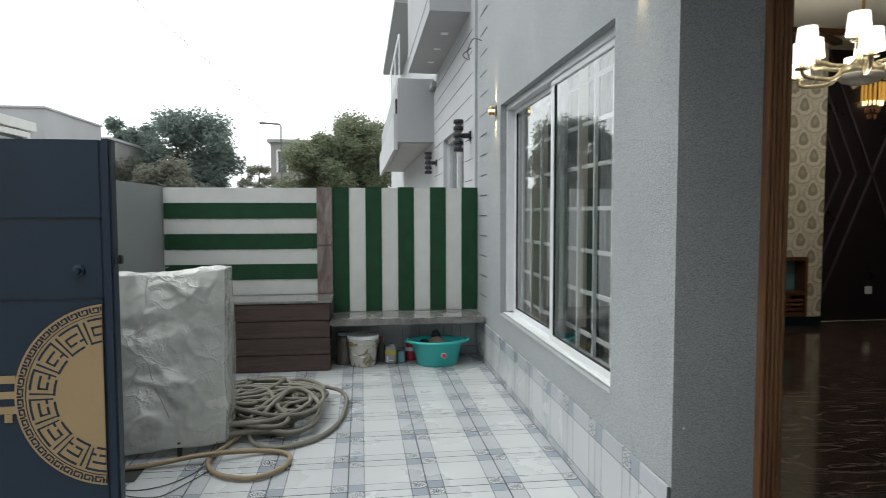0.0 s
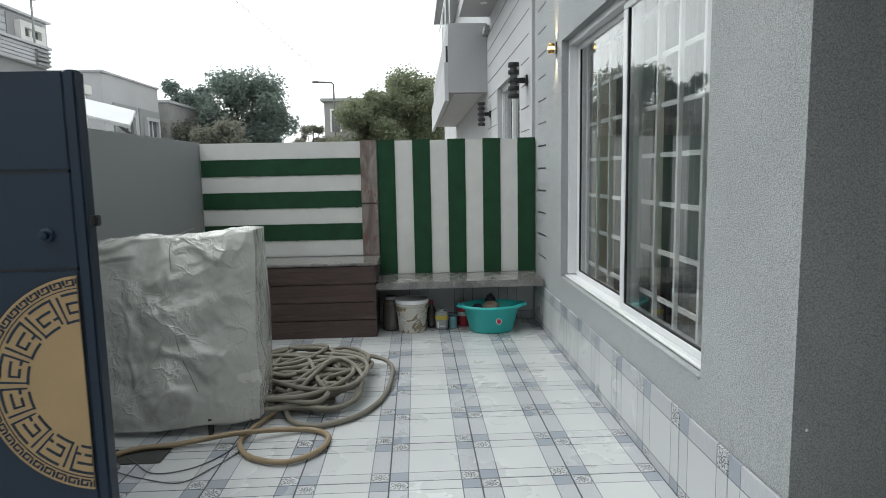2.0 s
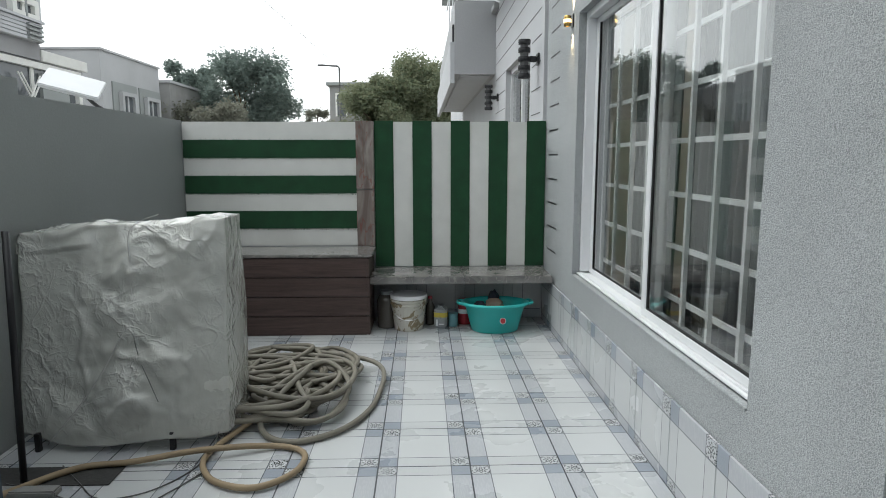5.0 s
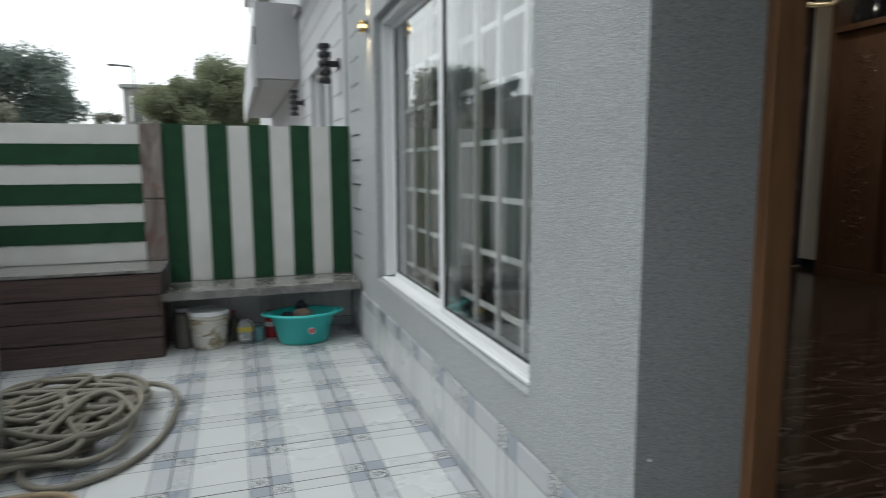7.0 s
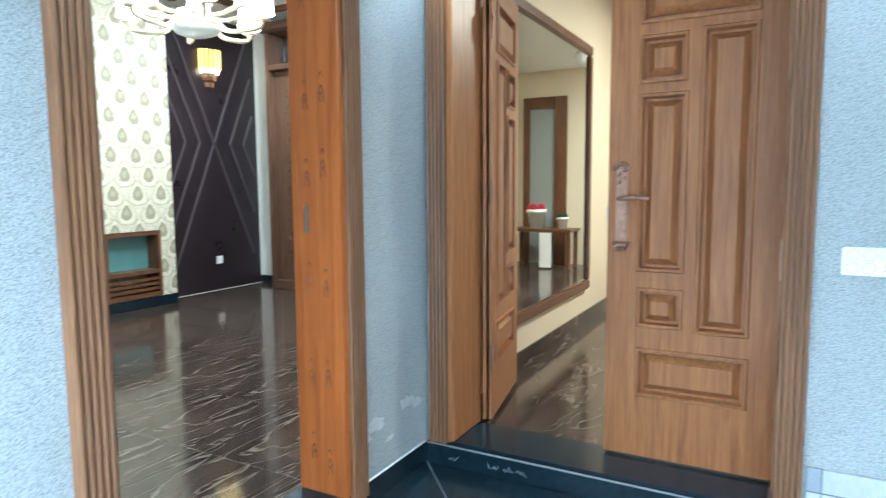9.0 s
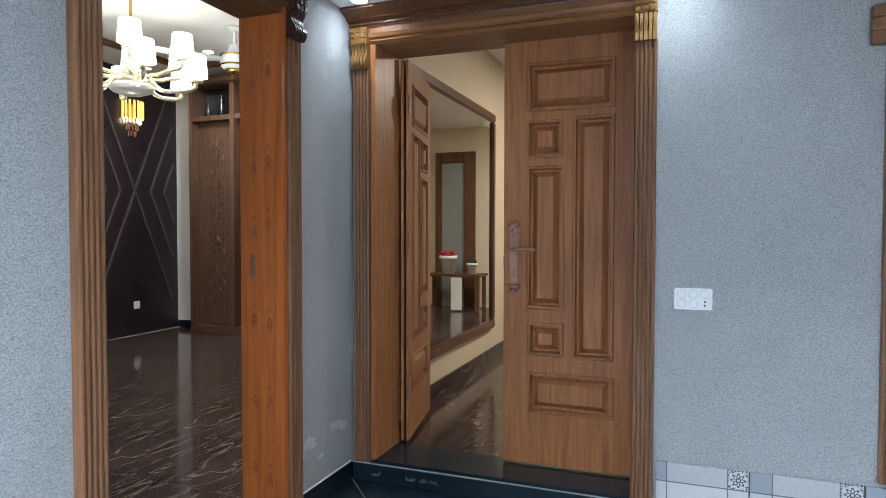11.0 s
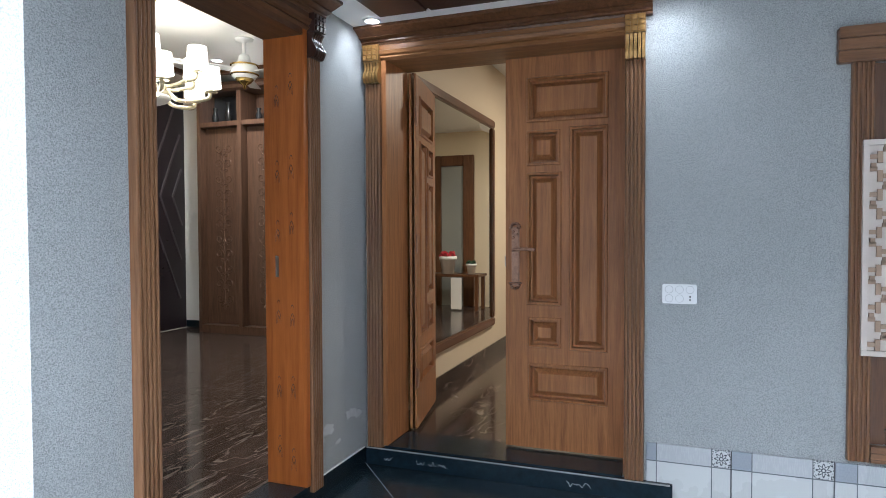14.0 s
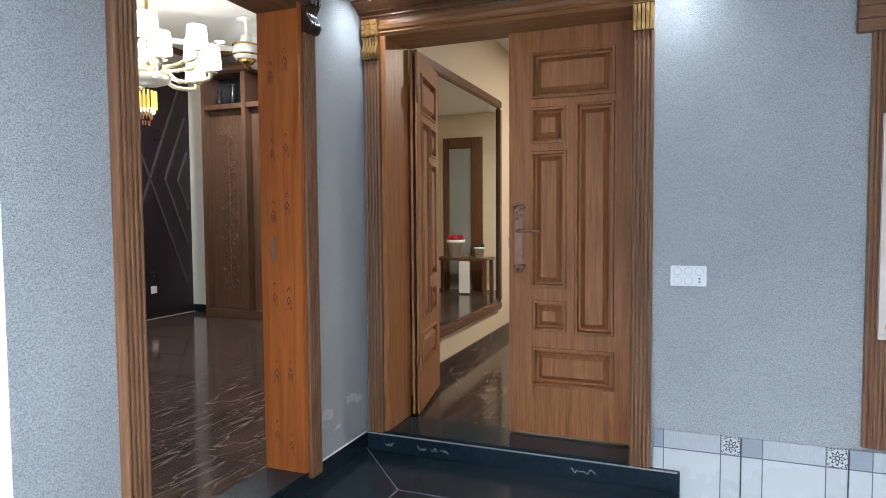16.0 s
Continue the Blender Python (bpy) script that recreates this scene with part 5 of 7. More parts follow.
rod = bmesh.new()
tube(rod, [(-1.165, 3.87, 1.07), (-1.19, 3.87, 0.0)], 0.014, 10)
tagged(finish("iron_rod", rod, M["black"], True), "black painted iron rod leaning beside the covered unit", "rod")

# ---- the covered unit ----
M["machine"] = surface("grey_machine_casing", (0.07, 0.075, 0.07), 0.6, scale=4, vary=0.3)
cover = thing("covered_generator", "boxy unit wrapped in crumpled translucent plastic sheeting", "covered unit")
bm = bmesh.new()
nx, nz, ny = 90, 90, 30
TX0, TX1, TY0, TY1, TZ0, TZ1 = -1.41, -0.475, 4.40, 4.66, 0.045, 1.03


def sheet_at(f, u, v):
    """A point of the draped sheet. f names the side, u and v run 0 to 1."""
    flare = (1 - v) * 0.06
    if f == "front":
        p = Vector((TX0 - 0.02 + (TX1 - TX0 + 0.04 + flare * 0.3) * u, TY0 - 0.03 - flare * (2.2 + 1.7 * math.sin(math.pi * u)), TZ0 + (TZ1 - TZ0) * v))
    elif f == "right":
        p = Vector((TX1 + 0.02 + flare * 0.3, TY0 - 0.03 - flare * 2.2 * (1 - u) + (TY1 - TY0 + 0.03) * u, TZ0 + (TZ1 - TZ0) * v))
    elif f == "left":
        p = Vector((TX0 - 0.02, TY0 - 0.03 - flare * 2.2 * (1 - u) + (TY1 - TY0 + 0.03) * u, TZ0 + (TZ1 - TZ0) * v))
    else:
        p = Vector((TX0 - 0.02 + (TX1 - TX0 + 0.04) * u, TY0 - 0.03 + (TY1 - TY0 + 0.03) * v, TZ1))
    n1 = noise.noise_vector(p * 2.6)
    n2 = noise.noise_vector(p * 7.0 + Vector((5, 1, 2)))
    n3 = abs(noise.noise(p * 4.5 + Vector((9, 3, 1))))
    n4 = abs(noise.noise(p * 9.0 + Vector((2, 8, 4))))
    r1, r2 = max(0.0, 1 - n3 * 5) ** 2, max(0.0, 1 - n4 * 4) ** 2
    loose = min(1.0, max(0.0, 0.45 + 1.6 * noise.noise(p * 1.5 + Vector((3, 7, 1)))))
    if f == "top" or v > 0.9:
        loose = 1.0
    q = p + n1 * 0.030 + n2 * 0.005 * loose + Vector((0.004 * r2, -0.012 * r1 - 0.004 * r2, 0.006 * r1)) * loose
    for size, deep in ((3.2, 0.050), (7.5, 0.018), (15.0, 0.007)):   # sharp folds between taut facets
        near, _ = noise.voronoi(p * size + Vector((4.1, 1.3, 7.7)))
        rim = min(u, 1 - u, v, 1 - v) if f == "top" else min(1 - v, u if f != "left" else 1 - u, 1 - u if f == "front" else 1.0)
        cell = (near[1] - near[0]) * deep * loose * min(1.0, 9 * rim)
        q += Vector((0.25 * cell if f == "right" else 0.0, -cell if f != "top" else 0.0, cell * (0.7 if f == "top" else 0.0)))
    q.z += 0.012 * noise.noise(p * 6.0) * (1 - v if f != "top" else 0) + (0.03 * max(0.0, u - 0.6) if f in ("front", "top") else 0.012 if f == "right" else 0) * (v if f != "top" else 1.0)
    q.z += 0.05 * (u - 0.5) * (v if f != "top" else 1.0) if f in ("front", "top") else (0.025 * v if f == "right" else -0.025 * v)
    q.x = max(q.x, XL + 0.004)
    q.z = max(q.z, 0.012)
    return q


seen = {}


def sv(p):
    k = (round(p.x, 4), round(p.y, 4), round(p.z, 4))
    if k not in seen:
        seen[k] = bm.verts.new(p)
    return seen[k]


for f, nu, nv in (("front", nx, nz), ("right", ny, nz), ("left", ny, nz), ("top", nx, ny)):
    g = [[sv(sheet_at(f, i / nu, j / nv)) for i in range(nu + 1)] for j in range(nv + 1)]
    for j in range(nv):
        for i in range(nu):
            vs = list(dict.fromkeys((g[j][i], g[j][i + 1], g[j + 1][i + 1], g[j + 1][i])))
            if len(vs) > 2:
                try:
                    bm.faces.new(vs)
                except ValueError:
                    pass
bmesh.ops.remove_doubles(bm, verts=bm.verts, dist=0.006)
sheet = part("plastic_sheet", bm, M["sheet"], cover, "crumpled translucent plastic sheet", smooth=True)
sol = sheet.modifiers.new("thick", "SOLIDIFY")
sol.thickness = 0.002
part("machine_body", boxes([(TX0 + 0.06, TX1 - 0.06, TY0 + 0.1, TY1 - 0.04, 0.14, 0.96)], 0.03), M["machine"], cover)
for x in (TX0 + 0.12, TX1 - 0.12):
    for y in (TY0 + 0.13, TY1 - 0.07):
        part("leg", boxes([(x - 0.02, x + 0.02, y - 0.02, y + 0.02, 0.0, 0.14)]), M["black"], cover)
for x in (-1.30, -0.68):
    part("foot", boxes([(x - 0.012, x + 0.012, 4.15, 4.175, 0.0, 0.09)], 0.003), M["black"], cover)
part("base_board", boxes([(TX0 + 0.02, TX1 - 0.25, TY0 - 0.04, TY0 + 0.06, 0.0, 0.05)], 0.004), M["concrete"], cover)
# cables tied round it
def cable(name, label, pts, r=0.003, mat=None, steps=8):
    b_ = bmesh.new()
    tube(b_, spline(pts, steps), r, 6)
    return tagged(finish(name, b_, mat or M["wire"], True), label, "cable")


cable("cable", "thin grey cable tied over the plastic cover", [(-0.80, 4.46, 1.085), (-0.87, 4.30, 1.03), (-0.89, 4.31, 0.85), (-0.88, 4.27, 0.66), (-0.93, 4.22, 0.50), (-1.05, 4.16, 0.28), (-1.22, 4.10, 0.06)], 0.0022, M["wire_pale"])
cable("cable", "thin dark cable hanging down the plastic cover", [(-0.83, 4.29, 0.72), (-0.88, 4.27, 0.62), (-0.84, 4.22, 0.45), (-0.77, 4.17, 0.32), (-0.73, 4.15, 0.24)], 0.0022)
cable("cable", "thin grey cable trailing over the tiles", [(-1.1, 4.0, 0.008), (-0.95, 3.85, 0.006), (-0.8, 3.72, 0.006), (-0.62, 3.78, 0.006), (-0.5, 4.0, 0.008), (-0.48, 4.2, 0.06), (-0.52, 4.3, 0.12)])
cable("cable", "thin grey cable trailing over the tiles", [(-1.25, 3.85, 0.007), (-1.05, 3.78, 0.006), (-0.85, 3.68, 0.006), (-0.65, 3.62, 0.006), (-0.55, 3.75, 0.006), (-0.45, 3.95, 0.006)])

# thin dark strip laid over the tiles in front of the cover
structure("dark_floor_strip", boxes([(XL + 0.003, -0.822, 3.835, 4.0, 0.001, 0.0045)], 0.0015), M["blackish"], "dark flat strip on the tiles before the covered unit", "drain")
tagged(finish("stone_offcut", boxes([(-1.36, -0.99, 3.74, 3.80, 0.0, 0.028)], 0.006), M["concrete"]), "grey stone offcut lying on the tiles", "stone")

# ---- the hose ----
rnd = random.Random(11)
pts = []
R0 = 0.0150
loops = 24
for lp in range(loops):
    cx, cy = -0.32 + 0.16 * math.sin(lp * 2.4) + rnd.uniform(-0.06, 0.06), 4.86 + 0.28 * math.cos(lp * 1.9 + 0.5) + rnd.uniform(-0.05, 0.05)
    ra, rb, tilt = rnd.uniform(0.14, 0.42), rnd.uniform(0.16, 0.42), rnd.uniform(0, 3.1)
    for k in range(9):
        a = 2 * math.pi * k / 9 + 0.4
        ex, ey = ra * math.cos(a) * rnd.uniform(0.88, 1.1), rb * math.sin(a) * rnd.uniform(0.88, 1.1)
        x, y = cx + ex * math.cos(tilt) - ey * math.sin(tilt), cy + ex * math.sin(tilt) + ey * math.cos(tilt)
        pts.append((min(max(x, -0.95), 0.22), min(max(y, 4.32), 5.6), R0 + 0.004 + 0.0045 * lp + 0.024 * (0.5 + 0.5 * math.sin(a * 2.5 + lp))))
hose = thing("garden_hose", "long dusty grey hose lying in a tangled coil", "hose")
bm = bmesh.new()
tube(bm, spline(pts, 5), R0, 9)
part("coil", bm, M["hose"], hose, smooth=True)
bm = bmesh.new()
wide = [(pts[-1][0], pts[-1][1], pts[-1][2]), (0.18, 5.25, 0.06), (0.24, 4.75, 0.02), (0.12, 4.35, 0.02), (-0.12, 4.18, 0.02), (-0.30, 4.30, 0.03), (-0.33, 4.6, 0.10), (-0.1, 4.95, 0.16), (0.08, 4.75, 0.10), (0.02, 4.45, 0.04), (-0.15, 4.38, 0.03), (-0.27, 4.5, 0.1), (-0.15, 4.85, 0.17)]
tube(bm, spline(wide, 8), R0, 9)
part("outer_loop", bm, M["hose"], hose, smooth=True)
bm = bmesh.new()
tan = [(-0.38, 4.40, 0.03), (-0.47, 4.15, 0.021), (-0.48, 3.98, 0.02), (-0.38, 3.82, 0.02), (-0.20, 3.76, 0.02), (-0.06, 3.88, 0.02), (-0.05, 4.06, 0.02), (-0.2, 4.14, 0.021), (-0.5, 4.05, 0.050), (-0.8, 4.0, 0.022), (-1.0, 3.96, 0.02), (-1.15, 3.80, 0.02), (-1.3, 3.55, 0.02), (-1.32, 3.2, 0.02)]
tube(bm, spline(tan, 9), R0 - 0.001, 9)
part("tail", bm, M["hose_tan"], hose, "sandy tan length of hose", smooth=True)


# ---- wall fittings ----
def wall_washer(at):
    t = thing("wall_sconce", "small brass up-and-down wall lamp, lit", "wall lamp", "wall washers", at=at)
    part("back_plate", boxes([(-0.008, -0.001, -0.03, 0.03, -0.045, 0.045)], 0.003), M["black"], t)
    part("body", lathe(bmesh.new(), [(0.010, -0.036), (0.022, -0.035), (0.024, -0.026), (0.024, 0.026), (0.022, 0.035), (0.010, 0.036)], (-0.04, 0, 0), 20), M["brass"], t, smooth=True)
    part("bulb", lathe(bmesh.new(), [(0, -0.020), (0.018, -0.018), (0.027, -0.009), (0.027, 0.009), (0.018, 0.018), (0, 0.020)], (-0.04, 0, 0), 16), M["warm_bulb"], t, "glowing warm lens")
    return t


wall_washer((XW, 5.74, 2.28))
wall_washer((XW, 2.92, 2.42))


def carriage_lamp(at):
    t = thing("outdoor_wall_lamp", "black cylindrical outdoor wall lamp with banded shade, unlit", "wall lamp", "outdoor wall lamps", at=at)
    part("bracket", boxes([(-0.02, -0.001, -0.05, 0.05, -0.05, 0.05), (-0.09, -0.021, -0.02, 0.02, -0.025, 0.025)], 0.006), M["black"], t)
    for z in (-0.145, -0.075, 0.0, 0.075, 0.145):
        part("band", lathe(bmesh.new(), [(0, z - 0.02), (0.052, z - 0.02), (0.055, z), (0.052, z + 0.02), (0, z + 0.02)], (-0.13, 0, 0), 20), M["black"], t)
    part("diffuser", lathe(bmesh.new(), [(0, -0.16), (0.036, -0.16), (0.036, 0.16), (0, 0.16)], (-0.13, 0, 0), 16), M["wire"], t, "grey diffuser")
    return t


a = carriage_lamp((XW, 7.0, 2.22))
copy_thing(a, pose(XW, 9.97, 2.17))

M["dial"] = surface("grey_dial_line", (0.5, 0.51, 0.52), 0.5)
sw = thing("switch_plate", "white plastic switch plate with round dials on the porch wall", "switch plate", at=(XM, 0.965, 1.095))
part("plate", boxes([(-0.010, -0.001, -0.076, 0.076, -0.046, 0.046)], 0.004), M["plastic_white"], sw)
for i in range(3):
    for j in range(2):
        if i == 0 and j == 0:
            continue
        bm = bmesh.new()
        pr = [(0.0165, 0), (0.0185, 0), (0.0185, 0.001), (0.0165, 0.001), (0.0165, 0)]
        lathe(bm, pr, sides=20)
        bmesh.ops.transform(bm, matrix=pose(-0.0102, -0.046 + i * 0.046, -0.021 + j * 0.042, 0, -90, 0), verts=bm.verts)
        part("dial", bm, M["dial"], sw)
part("indicator", boxes([(-0.0115, -0.0101, -0.05, -0.043, -0.03, -0.023), (-0.0115, -0.0101, -0.05, -0.043, -0.015, -0.008)]), M["black"], sw)

# porch downlights
for y in (2.47, 1.02):
    d = thing("porch_downlight", "round recessed ceiling downlight, lit", "downlight", "porch downlights", at=(3.3, y, ZC))
    part("rim", lathe(bmesh.new(), [(0.036, -0.001), (0.05, -0.001), (0.05, -0.006), (0.036, -0.008)]), M["plastic_white"], d)
    part("lens", lathe(bmesh.new(), [(0, -0.004), (0.036, -0.004), (0.036, -0.001), (0, -0.001)]), M["led"], d)


# ---- drawing room ----
def damask(name):
    """Wallpaper: rows of ogee medallions on cream, laid in the wall's own x and z."""
    m, n, l, b = material(name)
    b.inputs["Roughness"].default_value = 0.5
    co = n.new("ShaderNodeTexCoord")
    sp = n.new("ShaderNodeSeparateXYZ")
    l.new(co.outputs["Object"], sp.inputs["Vector"])
    w, h = 0.26, 0.37

    def motif(ou, ov):
        u = maths(n, l, "MULTIPLY", maths(n, l, "SUBTRACT", maths(n, l, "FRACT", maths(n, l, "ADD", maths(n, l, "DIVIDE", sp.outputs["X"], w), ou)), 0.5), w)
        v = maths(n, l, "MULTIPLY", maths(n, l, "SUBTRACT", maths(n, l, "FRACT", maths(n, l, "ADD", maths(n, l, "DIVIDE", sp.outputs["Z"], h), ov)), 0.5), h)
        # drop shape: narrower above
        vn = maths(n, l, "DIVIDE", v, 0.080)
        width = maths(n, l, "MULTIPLY", maths(n, l, "SUBTRACT", 1.0, maths(n, l, "MULTIPLY", vn, 0.40)), 0.058)
        return maths(n, l, "SQRT", maths(n, l, "ADD", maths(n, l, "POWER", maths(n, l, "DIVIDE", u, width), 2.0), maths(n, l, "MULTIPLY", vn, vn)))

    d = maths(n, l, "MINIMUM", motif(0.0, 0.0), motif(0.5, 0.5))
    rp = n.new("ShaderNodeValToRGB")
    rp.color_ramp.interpolation = "CONSTANT"
    els = rp.color_ramp.elements
    els[0].position, els[0].color = 0.0, (0.45, 0.41, 0.31, 1)
    els[1].position, els[1].color = 0.13, (0.34, 0.30, 0.215, 1)
    for at, c in ((0.31, (0.70, 0.665, 0.565)), (0.47, (0.46, 0.42, 0.325)), (0.53, (0.66, 0.62, 0.52)), (0.60, (0.53, 0.49, 0.39)), (0.63, (0.68, 0.645, 0.545))):
        els.new(at).color = (*c, 1)
    speck = n.new("ShaderNodeTexNoise")
    speck.inputs["Scale"].default_value, speck.inputs["Detail"].default_value = 55, 2
    l.new(co.outputs["Object"], speck.inputs["Vector"])
    d = maths(n, l, "ADD", d, maths(n, l, "MULTIPLY", maths(n, l, "SUBTRACT", speck.outputs["Fac"], 0.5), 0.7))
    l.new(maths(n, l, "DIVIDE", d, 3.0), rp.inputs["Fac"])
    l.new(rp.outputs["Color"], b.inputs["Base Color"])
    return m


M["damask"] = damask("damask_wallpaper")
structure("wallpaper_column", boxes([(4.2, 4.68, 6.80, RY - 0.001, 0.05, RZ), (5.30, 5.47, 6.80, RY - 0.001, 0.05, RZ), (4.681, 5.299, 6.80, RY - 0.001, 0.92, RZ), (4.681, 5.299, 6.80, RY - 0.001, 0.05, 0.25), (4.681, 5.299, 7.02, RY - 0.001, 0.251, 0.919)]),
          M["damask"], "chimney breast papered in cream and gold damask", "wall")
nic = thing("display_niche", "small oak niche with a glass front in the papered wall", "niche")
part("frame", boxes([(4.685, 4.72, 6.785, 7.0, 0.255, 0.915), (5.26, 5.295, 6.785, 7.0, 0.255, 0.915), (4.721, 5.259, 6.785, 7.0, 0.875, 0.915), (4.721, 5.259, 6.785, 7.0, 0.255, 0.30), (4.721, 5.259, 6.785, 7.0, 0.49, 0.53)], 0.003), M["oak_dark"], nic)
part("back", boxes([(4.721, 5.259, 6.96, 6.99, 0.531, 0.874)]), M["teal"], nic)
for z in (0.32, 0.37, 0.42):
    part("slat", boxes([(4.721, 5.259, 6.80, 6.83, z, z + 0.03)]), M["oak_dark"], nic)

dark = thing("wall_panel", "dark plum wall panelling with raised crossing ribs", "wall panel")
part("backing", boxes([(5.472, RX - 0.002, RY - 0.03, RY - 0.001, FL, RZ - 0.02)]), M["panel_dark"], dark)


def rib(x0, z0, x1, z1):
    d = math.hypot(x1 - x0, z1 - z0)
    bm = bmesh.new()
    m = Matrix.Translation(((x0 + x1) / 2, RY - 0.038, (z0 + z1) / 2)) @ Matrix.Rotation(-math.atan2(z1 - z0, x1 - x0), 4, "Y")
    bmesh.ops.create_cube(bm, size=1, matrix=m @ Matrix.Diagonal((d, 0.02, 0.022, 1)))
    part("rib", bm, M["rib"], dark)


M["rib"] = surface("plum_rib", (0.075, 0.06, 0.068), 0.35, vary=0.15)
zc = 1.85
for xc in (6.257,):
    for s in (-1, 1):
        for off in (0.0, 0.205, 0.40) if s < 0 else (0.0, 0.24, 0.45):
            x = xc + s * off
            reach = 0.66 - off * 0.9 if s < 0 else 0.56 - off * 0.9
            slope = 2.35
            if reach > 0.05:
                rib(x, zc, x + s * reach, zc + slope * reach)
                rib(x, zc, x + s * reach, zc - slope * reach)
sock = thing("wall_socket", "white square wall socket on the dark panelling", "socket", at=(6.27, RY - 0.03, 0.50))
part("plate", boxes([(-0.045, 0.045, -0.010, -0.001, -0.045, 0.045)], 0.003), M["plastic_white"], sock)
part("rocker", boxes([(-0.02, 0.02, -0.013, -0.0101, -0.02, 0.02)], 0.002), M["plastic_white"], sock)
cr = thing("crystal_sconce", "gold and crystal wall sconce, lit amber", "wall lamp", at=(6.22, RY - 0.03, 2.66))
part("back_plate", boxes([(-0.06, 0.06, -0.012, -0.001, 0.0, 0.20)], 0.004), M["brass"], cr)
for i in range(9):
    a_ = math.pi * i / 8
    x, y = 0.13 * math.cos(a_), -0.02 - 0.10 * math.sin(a_)
    bm = bmesh.new()
    tube(bm, [(x, y, 0.02), (x, y, 0.23)], 0.013, 6)
    part("gold_rod", bm, M["amber"], cr)
for z, r, nn in ((-0.03, 0.11, 9), (-0.11, 0.075, 7), (-0.18, 0.045, 5)):
    for i in range(nn):
        a_ = math.pi * i / (nn - 1)
        bm = bmesh.new()
        tube(bm, [(r * math.cos(a_), -0.015 - r * 0.8 * math.sin(a_), z), (r * math.cos(a_), -0.015 - r * 0.8 * math.sin(a_), z + 0.055)], [0.006, 0.010], 6)
        part("crystal", bm, M["amber_hot"] if z > -0.05 else M["copper"], cr)

# cabinet wall
cab = thing("display_cabinet", "dark wooden wall cabinet with carved doors and open shelves", "cabinet")
cx0, cy0, cy1 = RX - 0.33, 4.3, 6.55
for nm, b_ in (("back_board", (RX - 0.03, RX - 0.002, cy0, cy1, FL, 3.15)), ("side", (cx0, RX - 0.031, cy1 - 0.05, cy1, FL, 3.10)), ("side", (cx0, RX - 0.031, cy0, cy0 + 0.05, FL, 3.10)),
               ("plinth", (cx0, RX - 0.031, cy0 + 0.051, cy1 - 0.051, FL, FL + 0.10)), ("shelf", (cx0, RX - 0.031, cy0 + 0.051, 5.879, 2.68, 2.74)), ("shelf", (cx0, RX - 0.031, 5.941, cy1 - 0.051, 2.68, 2.74)), ("divider", (cx0 - 0.012, RX - 0.031, 5.88, 5.94, FL + 0.101, 3.10))):
    part(nm, boxes([b_], 0.004), M["cabinet"], cab)
part("cornice", extruded(bmesh.new(), [(cx0, 3.101), (cx0 - 0.05, 3.12), (cx0 - 0.05, 3.16), (cx0 - 0.08, 3.19), (RX - 0.031, 3.19), (RX - 0.031, 3.101)], "y", cy0, cy1 + 0.05), M["cabinet"], cab)
part("glass_back", boxes([(RX - 0.06, RX - 0.04, 5.941, cy1 - 0.051, 2.741, 3.099)]), M["smoked"], cab)
for y0, y1 in ((5.941, cy1 - 0.051), (5.3, 5.879), (4.62, 5.29)):
    dr = part("door", boxes([(cx0 + 0.10, cx0 + 0.125, y0 + 0.004, y1 - 0.004, FL + 0.105, 2.675)], 0.004), M["cabinet"], cab)
    part("inset", boxes([(cx0 + 0.092, cx0 + 0.0995, y0 + 0.12, y1 - 0.12, FL + 0.25, 2.55)], 0.003), M["cabinet"], dr)
    orn = bmesh.new()
    yc, xo = (y0 + y1) / 2, cx0 + 0.089
    for i in range(11):                 # mirrored scrolls climbing a stem
        z = FL + 0.42 + i * 0.185
        for s in (-1, 1):
            curl = []
            for k in range(15):
                a_, r_ = 0.55 * k, 0.062 - 0.0036 * k
                curl.append((xo, yc + s * (0.072 + r_ * math.cos(a_ + math.pi)), z + r_ * math.sin(a_) * (1 if i % 2 else -1)))
            tube(orn, curl, 0.006, 5)
            tube(orn, spline([(xo, yc, z - 0.08), (xo, yc + s * 0.035, z - 0.06), (xo, yc + s * 0.055, z - 0.085), (xo, yc + s * 0.03, z - 0.10)], 3), 0.007, 5)
    tube(orn, [(xo, yc, FL + 0.30), (xo, yc, 2.50)], 0.006, 5)
    part("carved_ornament", orn, M["carved"], dr, "carved scrolling ornament")
for y, h in ((6.2, 0.26), (6.4, 0.2), (5.6, 0.22), (5.75, 0.16)):
    v = thing("vase", "small dark vase on the cabinet's upper shelf", "vase", "vases", at=(RX - 0.16, y, 2.741))
    part("body", lathe(bmesh.new(), [(0, 0), (0.03, 0), (0.045, h * 0.4), (0.02, h * 0.75), (0.03, h)], sides=16), M["smoked"], v, smooth=True)

# ceiling trim and downlights
ct = thing("ceiling_trim", "dark timber batten framing the white ceiling", "trim", "", "structure", (0, 0, RZ))
for b_ in ((2.3, 6.4, 6.35, 6.43, -0.05, -0.001), (2.3, 6.4, 3.4, 3.48, -0.05, -0.001), (6.32, 6.40, 3.481, 6.349, -0.05, -0.001), (2.3, 2.38, 3.481, 6.349, -0.05, -0.001)):
    part("batten", boxes([b_], 0.006), M["oak_dark"], ct)
for x in (4.3, 4.75, 5.2):
    bm = bmesh.new()
    block(bm, -0.42, 0.42, -0.04, 0.04, -0.05, -0.001)
    bmesh.ops.transform(bm, matrix=pose(x, 6.55, 0, 0, 0, 32), verts=bm.verts)
    part("batten", bm, M["oak_dark"], ct)
